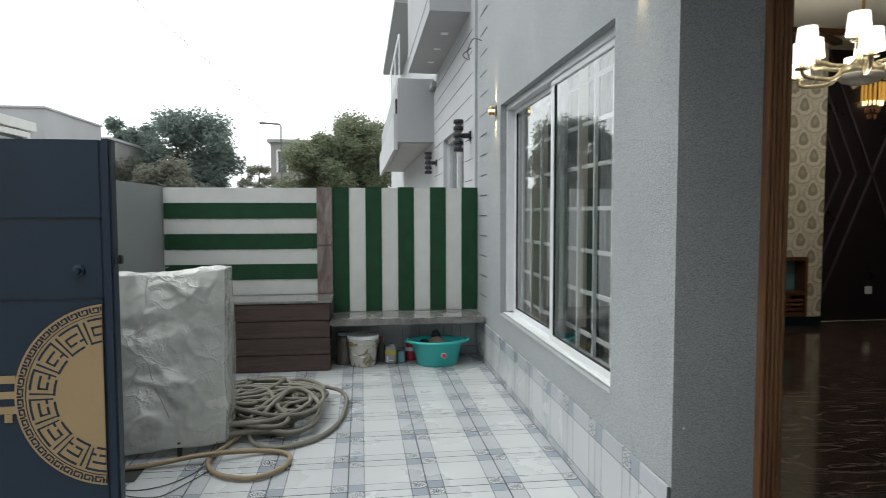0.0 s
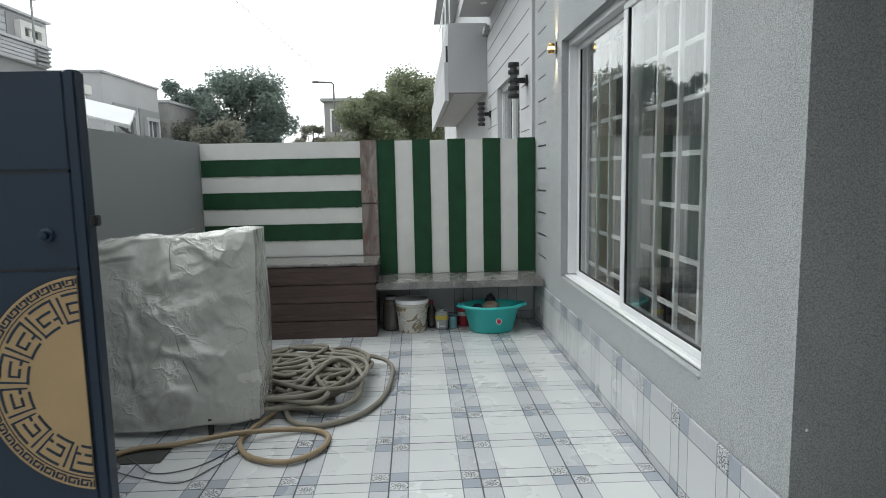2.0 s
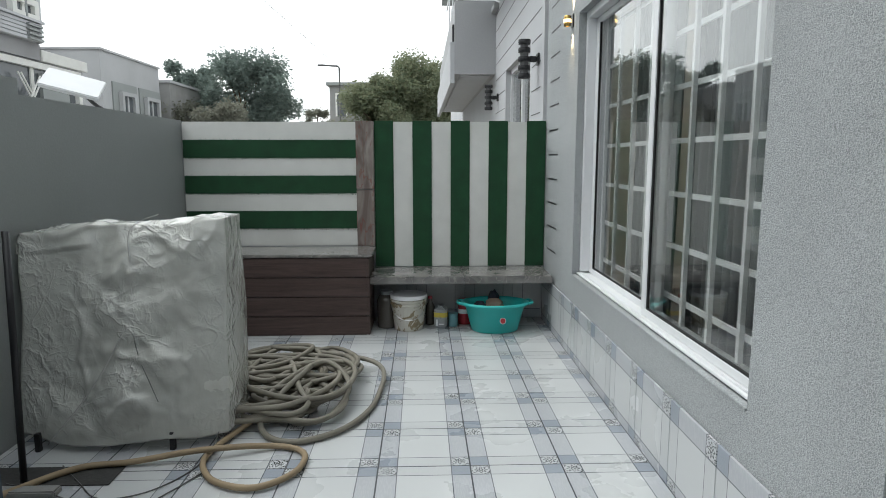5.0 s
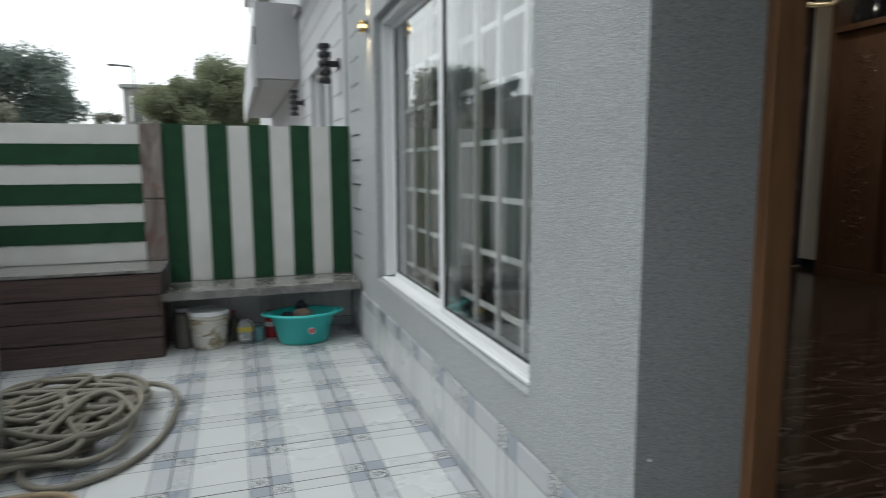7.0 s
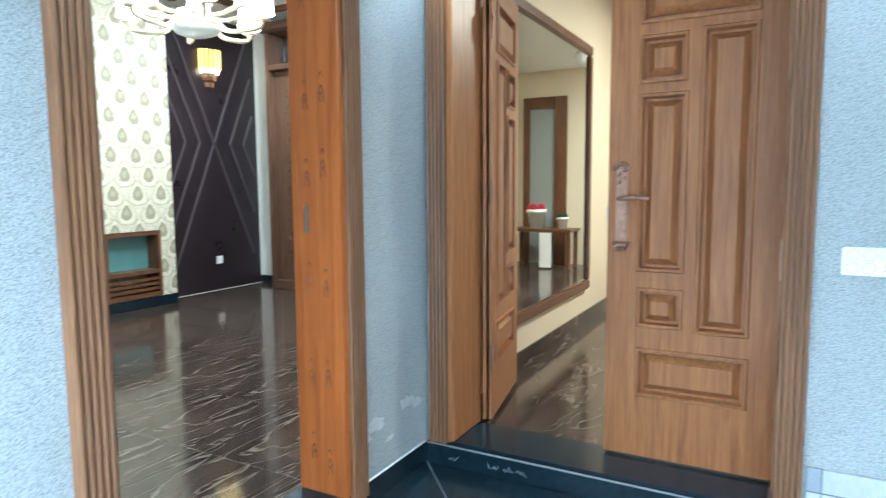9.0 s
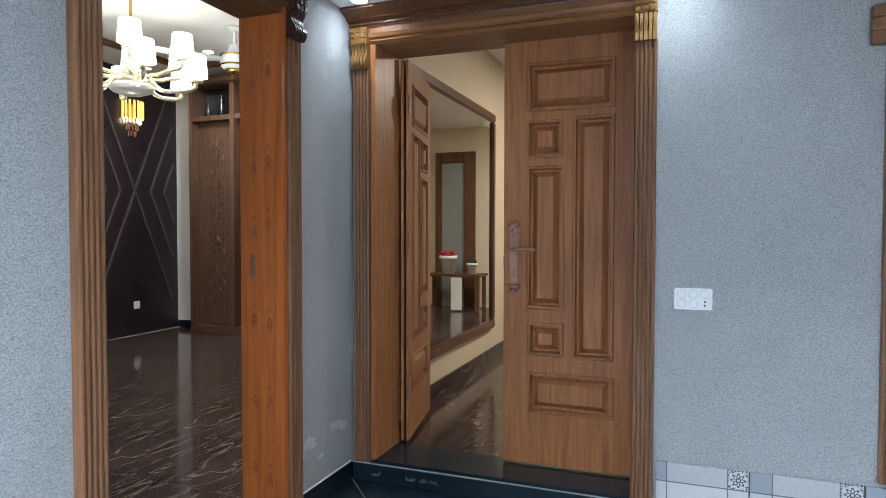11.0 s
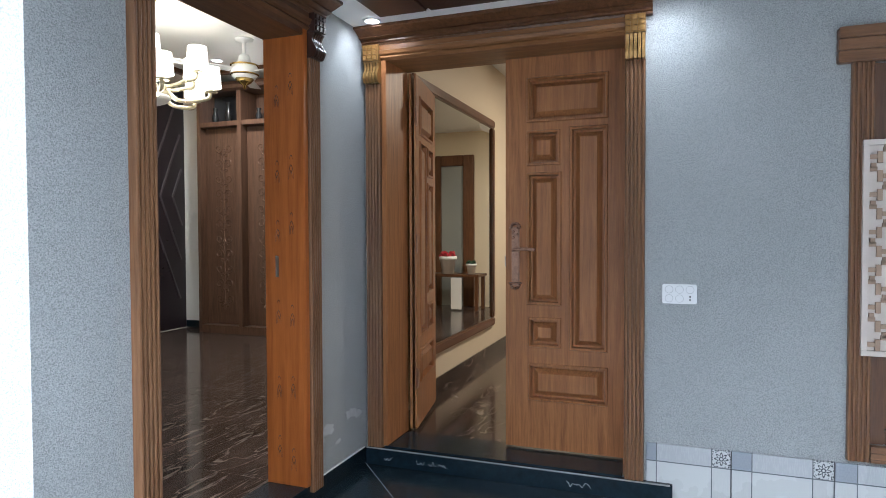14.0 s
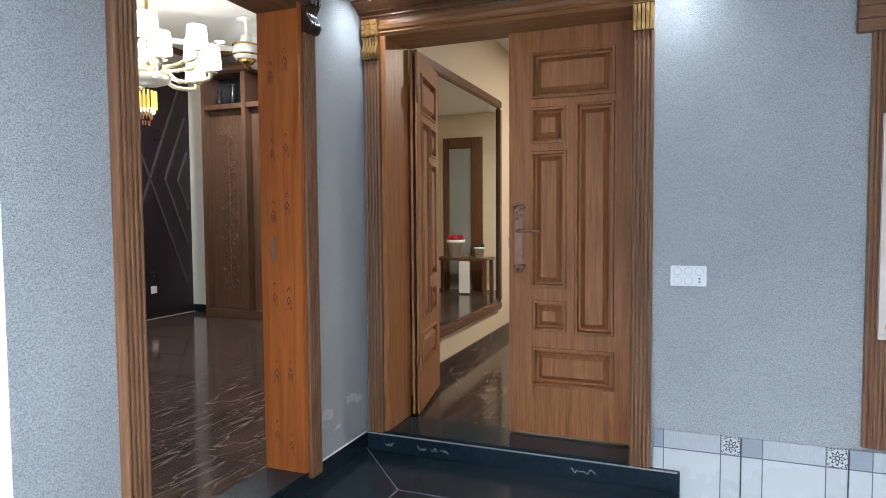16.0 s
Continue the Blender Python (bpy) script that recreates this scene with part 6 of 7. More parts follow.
for x, y in ((6.0, 5.72), (3.0, 4.0), (5.9, 3.6), (3.0, 6.0)):
    d = thing("ceiling_downlight", "round recessed ceiling downlight, lit", "downlight", "drawing-room downlights", at=(x, y, RZ))
    part("rim", lathe(bmesh.new(), [(0.05, -0.001), (0.065, -0.001), (0.065, -0.006), (0.05, -0.009)]), M["plastic_white"], d)
    part("lens", lathe(bmesh.new(), [(0, -0.004), (0.05, -0.004), (0.05, -0.001), (0, -0.001)]), M["led"], d)

# chandelier
M["arm"] = surface("ivory_gilt_metal", (0.72, 0.65, 0.48), 0.25, 0.6, scale=20, vary=0.1)
CHX, CHY, CHZ = 4.31, 4.99, 2.42
ch = thing("chandelier", "brass and glass chandelier with lit white fabric shades", "chandelier", at=(CHX, CHY, CHZ))
part("bowl", lathe(bmesh.new(), [(0, 0), (0.08, 0.008), (0.14, 0.03), (0.17, 0.065), (0.165, 0.08), (0, 0.08)]), M["plastic_white"], ch, "frosted glass bowl", smooth=True)
part("collar", lathe(bmesh.new(), [(0.15, 0.081), (0.160, 0.09), (0.155, 0.14), (0.10, 0.15), (0.05, 0.20), (0.03, 0.26), (0.05, 0.30), (0.035, 0.36), (0.07, 0.42), (0.06, 0.47), (0.02, 0.52), (0, 0.52)]), M["arm"], ch, smooth=True)
bm = bmesh.new()
tube(bm, [(0, 0, 0.52), (0, 0, RZ - CHZ - 0.03)], 0.012, 8)
part("chain", bm, M["brass"], ch)
part("canopy", lathe(bmesh.new(), [(0, RZ - CHZ - 0.05), (0.05, RZ - CHZ - 0.045), (0.07, RZ - CHZ - 0.001), (0, RZ - CHZ - 0.001)]), M["brass"], ch)
for k in range(12):
    low = k % 2 == 0
    a_ = math.radians(-70 + 60 * (k // 2) + (6 if low else -4))
    r_, zt = (0.485, 0.155) if low else (0.41, 0.30)
    c, s = math.cos(a_), math.sin(a_)
    bm = bmesh.new()
    path = [(0.12, 0.15), (0.22, 0.05 if low else 0.16), (r_ * 0.75, zt - 0.11), (r_ * 0.96, zt - 0.09), (r_, zt - 0.045)]
    tube(bm, spline([(c * p, s * p, z) for p, z in path], 6), 0.017, 8)
    arm = part("arm", bm, M["arm"], ch, smooth=True)
    bm = bmesh.new()
    lathe(bm, [(0.0, zt - 0.05), (0.05, zt - 0.045), (0.055, zt - 0.035), (0.02, zt - 0.025), (0.02, zt + 0.02), (0, zt + 0.02)], (c * r_, s * r_, 0), 16)
    part("candle_cup", bm, M["arm"], arm)
    bm = bmesh.new()
    lathe(bm, [(0.083, zt), (0.086, zt - 0.003), (0.072, zt + 0.16), (0.068, zt + 0.16), (0.083, zt)], (c * r_, s * r_, 0), 24)
    part("shade", bm, M["shade"], arm, "white fabric shade, lit", smooth=True)

fan = thing("ceiling_fan", "white and gold ceiling fan with narrow blades", "fan", at=(5.47, 4.95, RZ))
part("canopy", lathe(bmesh.new(), [(0, -0.001), (0.09, -0.001), (0.085, -0.02), (0.03, -0.035), (0.018, -0.04), (0.018, -0.16), (0, -0.16)]), M["plastic_white"], fan, smooth=True)
part("motor", lathe(bmesh.new(), [(0, -0.161), (0.05, -0.165), (0.06, -0.22), (0.11, -0.25), (0.13, -0.29), (0.13, -0.35), (0.10, -0.39), (0, -0.39)]), M["plastic_white"], fan, smooth=True)
for z in (-0.27, -0.36):
    part("gold_band", lathe(bmesh.new(), [(0.128, z), (0.136, z + 0.004), (0.136, z + 0.014), (0.128, z + 0.018)]), M["brass"], fan)
part("finial", lathe(bmesh.new(), [(0, -0.391), (0.09, -0.391), (0.06, -0.43), (0.02, -0.45), (0.012, -0.48), (0, -0.49)]), M["brass"], fan, smooth=True)
for k in range(3):
    bm = boxes([(0.14, 0.72, -0.06, 0.06, -0.325, -0.317)], 0.002)
    bmesh.ops.transform(bm, matrix=Matrix.Rotation(2 * math.pi * k / 3 + 0.45, 4, "Z") @ Matrix.Rotation(0.12, 4, "X"), verts=bm.verts)
    part("blade", bm, M["plastic_white"], fan)

# ---- hall ----
gl = thing("globe_lamp", "round white glass ceiling lamp in the hall, lit", "ceiling lamp", at=(8.6, 1.9, 2.98))
part("mount", lathe(bmesh.new(), [(0, 0.019), (0.06, 0.019), (0.06, -0.02), (0.03, -0.03), (0, -0.03)]), M["brass"], gl)
part("globe", lathe(bmesh.new(), [(0.03, -0.031), (0.10, -0.07), (0.13, -0.14), (0.10, -0.21), (0.0, -0.25)]), M["plastic_white"], gl, smooth=True)
mir = thing("framed_mirror", "large wall mirror in a moulded oak frame in the hall", "mirror")
mx0, mx1, mz0, mz1 = 4.22, 6.21, 0.49, 2.45
for b_ in ((mx0, mx1, 2.62, 2.655, mz0, mz0 + 0.075), (mx0, mx1, 2.62, 2.655, mz1 - 0.075, mz1), (mx0, mx0 + 0.075, 2.62, 2.655, mz0 + 0.076, mz1 - 0.076), (mx1 - 0.075, mx1, 2.62, 2.655, mz0 + 0.076, mz1 - 0.076)):
    part("frame", boxes([b_], 0.010), M["oak_dark"], mir)
part("mirror_glass", boxes([(mx0 + 0.07, mx1 - 0.07, 2.641, 2.654, mz0 + 0.07, mz1 - 0.07)]), M["mirror"], mir, "clear mirror glass")
fd = thing("door_1", "oak door frame at the far end of the hall", "door", "", "structure")
part("frame", boxes([(9.94, 9.995, 0.60, 0.70, HF, 2.62), (9.94, 9.995, 1.08, 1.26, HF, 2.62), (9.94, 9.995, 0.701, 1.079, 2.45, 2.62)], 0.01), M["oak_dark"], fd)
# flat dark board standing in for the unlit opening
part("panel", boxes([(9.97, 9.996, 0.701, 1.079, HF, 2.449)]), M["wall_dark"], fd)
shelf = thing("hall_console", "low oak console at the far end of the hall", "console")
part("top", boxes([(9.35, 9.80, 0.62, 1.52, 0.70, 0.74)], 0.006), M["oak_dark"], shelf)
for y in (0.64, 1.45):
    part("leg", boxes([(9.38, 9.44, y, y + 0.05, HF, 0.699)], 0.004), M["oak_dark"], shelf)
    part("leg", boxes([(9.71, 9.77, y, y + 0.05, HF, 0.699)], 0.004), M["oak_dark"], shelf)
part("front_panel", boxes([(9.345, 9.36, 1.08, 1.25, HF + 0.02, 0.69)], 0.004), M["plastic_white"], shelf)
for y, sc in ((0.98, 1.0), (1.36, 0.6)):
    pot = thing("flower_pot", "white pot with red and white flowers on the console", "plant pot", "potted flowers", at=(9.5, y, 0.741))
    part("pot", lathe(bmesh.new(), [(0, 0), (0.09 * sc, 0), (0.12 * sc, 0.22 * sc), (0.14 * sc, 0.22 * sc), (0.14 * sc, 0.27 * sc), (0.12 * sc, 0.27 * sc), (0, 0.24 * sc)]), M["plastic_white"], pot, smooth=True)
    bm = bmesh.new()
    r9 = random.Random(4)
    for i in range(40):
        bmesh.ops.create_icosphere(bm, subdivisions=1, radius=0.028 * sc, matrix=Matrix.Translation((r9.uniform(-.1, .1) * sc, r9.uniform(-.1, .1) * sc, (0.27 + r9.uniform(0, 0.06)) * sc)))
    part("blooms", bm, M["red"] if sc == 1.0 else M["turf"], pot)


# ---- the house next door, in line with the window wall ----
nb = thing("neighbour_house", "grey rendered house in line beyond the yard, with balconies", "house")
NY0, NY1 = YB + 0.16, 24.0
nwy0, nwy1, nwz0, nwz1 = 7.45, 9.2, 0.9, 2.42
part("wall", boxes([(XW, XW + 0.3, NY0, nwy0, -0.06, TOP), (XW, XW + 0.3, nwy1, NY1, -0.06, TOP), (XW, XW + 0.3, nwy0, nwy1, -0.06, nwz0), (XW, XW + 0.3, nwy0, nwy1, nwz1, TOP), (XW + 0.301, 6.0, NY0 + 0.6, NY1, -0.06, TOP)]), M["render_pale"], nb)
wd = part("window", boxes([(XW + 0.06, XW + 0.14, nwy0, nwy0 + 0.06, nwz0, nwz1), (XW + 0.06, XW + 0.14, nwy1 - 0.06, nwy1, nwz0, nwz1), (XW + 0.06, XW + 0.14, 8.28, 8.36, nwz0, nwz1), (XW + 0.06, XW + 0.14, nwy0, nwy1, nwz1 - 0.06, nwz1)]), M["alu"], nb, "white framed window")
part("pane", boxes([(XW + 0.09, XW + 0.10, nwy0 + 0.061, nwy1 - 0.061, nwz0, nwz1 - 0.061)]), M["glass"], wd)
for i in range(16):                      # grooves in the render, their shade drawn as flat black strips
    z = 1.75 + i * 0.22
    if nwz0 < z < nwz1 + 0.05:
        spans = ((6.9, nwy0 - 0.1), (nwy1 + 0.1, 10.25))
    else:
        spans = ((6.9, 10.25),)
    for y0, y1 in spans:
        if z < 3.4:
            part("groove", boxes([(XW - 0.0025, XW + 0.002, y0, y1, z, z + 0.010)]), M["black"], nb)
lowb = part("balcony", boxes([(0.96, XW - 0.001, 10.32, 17.5, 2.52, 3.5)]), M["render_far"], nb, "projecting grey balcony")
part("soffit_panel", boxes([(1.04, XW - 0.06, 10.42, 17.3, 2.508, 2.518)]), M["render_pale"], lowb)
part("side_fin", boxes([(0.90, 0.958, 10.32, 17.5, 2.40, 2.95)]), M["render_pale"], lowb)
part("bracket", boxes([(0.93, 0.957, 10.4, 10.5, 2.97, 3.2)]), M["black"], lowb)
upb = part("balcony", boxes([(1.10, XW - 0.001, 7.0, 9.95, 3.50, 4.6)]), M["render_far"], nb, "projecting grey upper balcony")
# black strip for the shade in the balcony's groove
part("groove", boxes([(1.096, 1.099, 7.0, 9.95, 3.66, 3.675)]), M["black"], upb)
for y in (7.8, 8.5, 9.2):
    part("downlight", lathe(bmesh.new(), [(0, 0), (0.045, 0), (0.05, 0.008), (0, 0.008)], (1.36, y, 3.4905), 16), M["plastic_white"], upb)
part("gutter", boxes([(XW - 0.07, XW - 0.001, 9.96, 12.5, 3.32, 3.40)], 0.01), M["render_far"], nb)
part("overhang", boxes([(1.02, XW - 0.001, 12.0, 18.0, 5.2, 5.3)]), M["wall_dark"], nb, "dark roof overhang")
for i in range(3):
    rb = boxes([(0.985, 1.005, 10.4 + i * 1.2, 10.43 + i * 1.2, 3.501, 4.2)])
    block(rb, 0.985, 1.005, 10.431 + i * 1.2, 11.59 + i * 1.2, 4.16, 4.2)
    part("rail_panel", rb, M["alu"], lowb)
# short slots in our own wall's end, black strips in place of shaded recesses
for i in range(22):
    z = 0.62 + i * 0.19
    bm = boxes([(XW - 0.003, XW + 0.002, 6.13, 6.45, z, z + 0.012)])
    structure("slot_shade_strip", bm, M["black"], "black strip standing for a shaded groove in the house wall", "groove")
w_ = bmesh.new()
tube(w_, spline([(XW - 0.02, 6.3, 3.02), (XW - 0.08, 6.4, 3.06), (XW - 0.1, 6.6, 3.0), (XW - 0.06, 6.75, 2.95), (XW - 0.1, 6.9, 3.03), (XW - 0.03, 6.8, 3.08)], 6), 0.006, 6)
tagged(finish("loose_cable", w_, M["wire"], True), "loose grey cable looped on the house wall", "cable")


# ---- across the street ----
def far_window(parent, face, y0, y1, z0, z1, frame_mat):
    w = part("window", boxes([(face, face + 0.12, y0, y1, z0, z0 + 0.12), (face, face + 0.12, y0, y1, z1 - 0.12, z1), (face, face + 0.12, y0, y0 + 0.14, z0 + 0.121, z1 - 0.121), (face, face + 0.12, y1 - 0.14, y1, z0 + 0.121, z1 - 0.121), (face + 0.01, face + 0.06, (y0 + y1) / 2 - 0.05, (y0 + y1) / 2 + 0.05, z0 + 0.121, z1 - 0.121)]), frame_mat, parent, "framed window")
    part("pane", boxes([(face + 0.002, face + 0.03, y0 + 0.141, y1 - 0.141, z0 + 0.121, z1 - 0.121)]), M["pane_far"], w)


M["pane_far"] = surface("far_window_glass", (0.10, 0.11, 0.12), 0.08, vary=0.1)
ha = thing("street_house", "pale grey clapboard house across the street with white window frames", "house")
part("wall", boxes([(-14, -7.2, -3, 16.3, -0.06, 3.3)]), M["render_far"], ha)
part("parapet_band", boxes([(-14, -7.1, 14.62, 16.35, 3.301, 3.52)], 0.01), M["stripe_white"], ha)
part("fascia", boxes([(-14, -7.12, -3, 14.6, 3.301, 3.62)]), M["render_dim"], ha)
part("upper_storey", boxes([(-14, -7.05, -3, 14.55, 3.621, 3.99)]), M["render_far"], ha)
part("upper_storey", boxes([(-14, -7.7, 13.7, 15.75, 3.991, 4.78)]), M["render_far"], ha)
part("upper_storey", boxes([(-14, -7.45, -3, 13.69, 3.991, 6.4)]), M["render_pale"], ha)
part("dark_slot", boxes([(-7.449, -7.43, 12.3, 13.3, 4.15, 4.42)]), M["pane_far"], ha)
part("roof_edge", boxes([(-14, -7.62, 13.7, 15.82, 4.781, 4.83)]), M["render_pale"], ha)
for i in range(5):
    part("clapboard", boxes([(-7.049, -7.02, -3, 14.55, 3.63 + i * 0.072, 3.63 + i * 0.072 + 0.060)], 0.004), M["render_pale"], ha)
    part("clapboard", boxes([(-7.699, -7.68, 13.72, 15.74, 4.05 + i * 0.145, 4.05 + i * 0.145 + 0.125)], 0.004), M["render_pale"], ha)
part("coping", boxes([(-14, -6.98, -3, 14.6, 3.992, 4.04)]), M["render_pale"], ha)
part("window_surround", boxes([(-7.679, -7.66, 14.3, 15.55, 4.10, 4.72)]), M["render_dim"], ha)
far_window(ha, -7.659, 14.55, 15.42, 4.20, 4.62, M["stripe_white"])
far_window(ha, -7.449, 8.0, 10.6, 4.2, 5.6, M["stripe_white"])
far_window(ha, -7.199, 12.6, 16.0, 1.9, 3.25, M["stripe_white"])
part("blind", boxes([(-7.17, -7.10, 14.55, 15.5, 1.9, 3.05)]), M["wall_dark"], ha, "dark grey slatted blind")
for y0, y1 in ((13.75, 14.45), (14.45, 13.75)):
    for o in (-0.05, 0.05):
        bm = bmesh.new()
        tube(bm, [(-7.05, y0 + o, 2.1), (-7.05, y1 + o, 2.98)], 0.018, 6)
        part("cross_bar", bm, M["stripe_white"], ha)
for i in range(4):
    part("vent_slat", boxes([(-7.02, -6.96, 14.05, 14.5, 3.64 + i * 0.085, 3.68 + i * 0.085)]), M["wall_dark"], ha)
bm = bmesh.new()
tube(bm, [(-7.4, 14.75, 4.0), (-7.4, 14.75, 5.05)], 0.022, 8)
part("vent_pipe", bm, M["wall_dark"], ha)
part("pipe_cap", lathe(bmesh.new(), [(0.0, 5.05), (0.12, 5.06), (0.07, 5.09), (0, 5.10)], (-7.4, 14.75, 0), 12), M["wall_dark"], ha)
hb = thing("street_house", "plain grey flat-roofed house across the street with dark windows", "house")
part("wall", boxes([(-15, -9.0, 20.85, 25.05, -0.06, 4.56)]), M["render_far"], hb)
part("coping", boxes([(-15.05, -8.95, 20.8, 25.1, 4.561, 4.62)]), M["render_far"], hb)
for y0, y1 in ((21.45, 23.1), (23.3, 25.0)):
    part("window_surround", boxes([(-8.999, -8.96, y0, y1, 1.3, 3.72)]), M["wall_dark"], hb, "dark grey window surround")
far_window(hb, -8.955, 21.8, 22.8, 1.6, 3.45, M["render_far"])
far_window(hb, -8.955, 23.6, 24.7, 1.6, 3.45, M["render_far"])
hc = thing("street_house", "low brown-grey house further down the street", "house")
part("wall", boxes([(-15, -9.0, 26.0, 30.0, -0.06, 4.2)]), M["concrete"], hc)
part("coping", boxes([(-15.05, -8.95, 25.95, 30.05, 4.201, 4.3)]), M["render_far"], hc)
hd = thing("distant_house", "distant grey house with a tall window between the trees", "house")
part("wall", boxes([(-5.9, -3.2, 46.5, 52, -0.06, 6.4)]), M["concrete"], hd)
part("roof_slab", boxes([(-6.1, -3.1, 46.2, 52.2, 6.401, 6.6)]), M["wall_dark"], hd)
w = part("window", boxes([(-5.5, -5.38, 46.42, 46.498, 4.3, 5.9), (-4.8, -4.68, 46.42, 46.498, 4.3, 5.9), (-5.379, -4.801, 46.42, 46.498, 5.78, 5.9)]), M["stripe_white"], hd)
part("pane", boxes([(-5.379, -4.801, 46.45, 46.497, 4.3, 5.779)]), M["pane_far"], w)
# houses that only the window reflects
he = thing("street_house", "dark grey flat-roofed house on the far side of the street", "house")
part("wall", boxes([(-18, -12.0, -24, -4.0, -0.06, 4.4)]), M["render_far"], he)
part("roof_room", boxes([(-17, -12.4, -16, -6, 4.401, 6.2)]), M["render_far"], he)


# ---- trees ----
def leaf_material(name, a, b_):
    m, n, l, p = material(name)
    p.inputs["Roughness"].default_value = 0.6
    g = n.new("ShaderNodeNewGeometry")
    rp = n.new("ShaderNodeValToRGB")
    rp.color_ramp.elements[0].color, rp.color_ramp.elements[1].color = (*a, 1), (*b_, 1)
    l.new(g.outputs["Random Per Island"], rp.inputs["Fac"])
    l.new(rp.outputs["Color"], p.inputs["Base Color"])
    thin = n.new("ShaderNodeBsdfTranslucent")
    both = n.new("ShaderNodeMixShader")
    both.inputs["Fac"].default_value = 0.45
    thin.inputs["Color"].default_value = (*b_, 1)
    l.new(p.outputs["BSDF"], both.inputs[1])
    l.new(thin.outputs["BSDF"], both.inputs[2])
    l.new(both.outputs["Shader"], n["Material Output"].inputs["Surface"])
    return m


# leaf colours are lifted and greyed to include the haze of distance
M["leaf_dark"] = leaf_material("hazed_dark_leaves", (0.12, 0.16, 0.145), (0.20, 0.245, 0.215))
M["leaf_olive"] = leaf_material("hazed_olive_leaves", (0.085, 0.13, 0.08), (0.235, 0.25, 0.155))
M["leaf_dry"] = leaf_material("hazed_dry_leaves", (0.14, 0.15, 0.12), (0.25, 0.25, 0.20))


def tree(label, at, height, radius, seed, leaf, clumps=26, leaves=230, leaf_size=0.20, low=0.25):
    r = random.Random(seed)
    t = thing("tree", label, "tree", at=at)
    bm = bmesh.new()
    tr = 0.035 * height
    tube(bm, spline([(0, 0, 0), (0.1, 0.05, height * 0.25), (-0.1, 0.1, height * 0.5), (0.05, 0, height * 0.8)], 5), [tr * (1 - 0.8 * i / 15) for i in range(16)], 8)
    cents = []
    for k in range(clumps):
        a = r.uniform(0, 2 * math.pi)
        h = low + (1 - low) * r.random() ** 0.8
        rad = radius * math.sqrt(max(0.05, 1 - ((h - 0.55) / 0.52) ** 2)) * r.uniform(0.35, 0.95)
        c = Vector((rad * math.cos(a), rad * math.sin(a), h * height * 0.93))
        cents.append((c, r.uniform(0.16, 0.30) * radius))
        if k < 12:
            s = Vector((0, 0, height * r.uniform(0.25, 0.6)))
            tube(bm, spline([s, s.lerp(c, 0.5) + Vector((0, 0, -0.1)), c], 4), [tr * 0.35 * (1 - 0.8 * i / 8) for i in range(9)], 6)
    part("trunk", bm, M["bark"], t)
    vs, fs = [], []
    for c, cr in cents:
        for i in range(leaves):
            d = Vector((r.gauss(0, 1), r.gauss(0, 1), r.gauss(0, 0.8)))
            d = d.normalized() * cr * (r.random() ** 0.4) * r.uniform(0.8, 1.3)
            p = c + d
            s = leaf_size * r.uniform(0.6, 1.3)
            u = Vector((r.gauss(0, 1), r.gauss(0, 1), r.gauss(0, 0.6))).normalized() * s
            w = u.cross(Vector((r.gauss(0, 1), r.gauss(0, 1), r.gauss(0, 1)))).normalized() * s * 0.45
            b0 = len(vs)
            vs += [p - u, p + w, p + u, p - w]
            fs.append((b0, b0 + 1, b0 + 2, b0 + 3))
    me = bpy.data.meshes.new("crown")
    me.from_pydata([tuple(v) for v in vs], [], fs)
    me.materials.append(leaf)
    cn = new("crown", me)
    cn.parent = t
    tagged(cn, kind="stuff")
    return t


tree("tall dark green tree beyond the boundary wall", (-7.1, 29.5, -0.06), 5.9, 2.3, 3, M["leaf_dark"], 54, 620, 0.085, 0.25)
tree("tall dark green tree beyond the boundary wall", (-9.7, 30.2, -0.06), 5.7, 1.8, 7, M["leaf_dark"], 40, 620, 0.085, 0.25)
tree("dusty olive tree in front of the taller ones", (-9.4, 26.8, -0.06), 3.7, 2.0, 9, M["leaf_dry"], 36, 560, 0.075, 0.25)
tree("dusty olive tree in front of the taller ones", (-6.9, 26.5, -0.06), 3.5, 1.9, 10, M["leaf_dry"], 36, 560, 0.075, 0.25)
tree("broad green tree overhanging the neighbour's yard", (-1.4, 33.5, -0.06), 5.5, 2.7, 5, M["leaf_olive"], 64, 620, 0.085, 0.15)
tree("broad green tree overhanging the neighbour's yard", (0.5, 34.5, -0.06), 6.7, 2.8, 6, M["leaf_olive"], 64, 620, 0.085, 0.15)
tree("sparse young tree in the distance", (-5.3, 37.0, -0.06), 4.3, 1.1, 8, M["leaf_dry"], 46, 260, 0.06, 0.12)

# flood lamp on the street wall
fl = thing("solar_flood_lamp", "white solar flood lamp on an arm above the boundary wall", "flood lamp", at=(-1.74, 5.55, 1.83))
bm = boxes([(-0.17, 0.17, -0.13, 0.13, -0.014, 0.014)], 0.006)
bmesh.ops.transform(bm, matrix=pose(0, 0, 0, 30, 14, 20), verts=bm.verts)
part("panel", bm, M["alu"], fl, "bright white panel")
bm = bmesh.new()
tube(bm, spline([(0.02, 0.02, -0.02), (0.10, 0.05, -0.12), (0.20, 0.05, -0.18), (0.25, 0.05, -0.215)], 5), 0.012, 8)
part("arm", bm, M["wire"], fl)

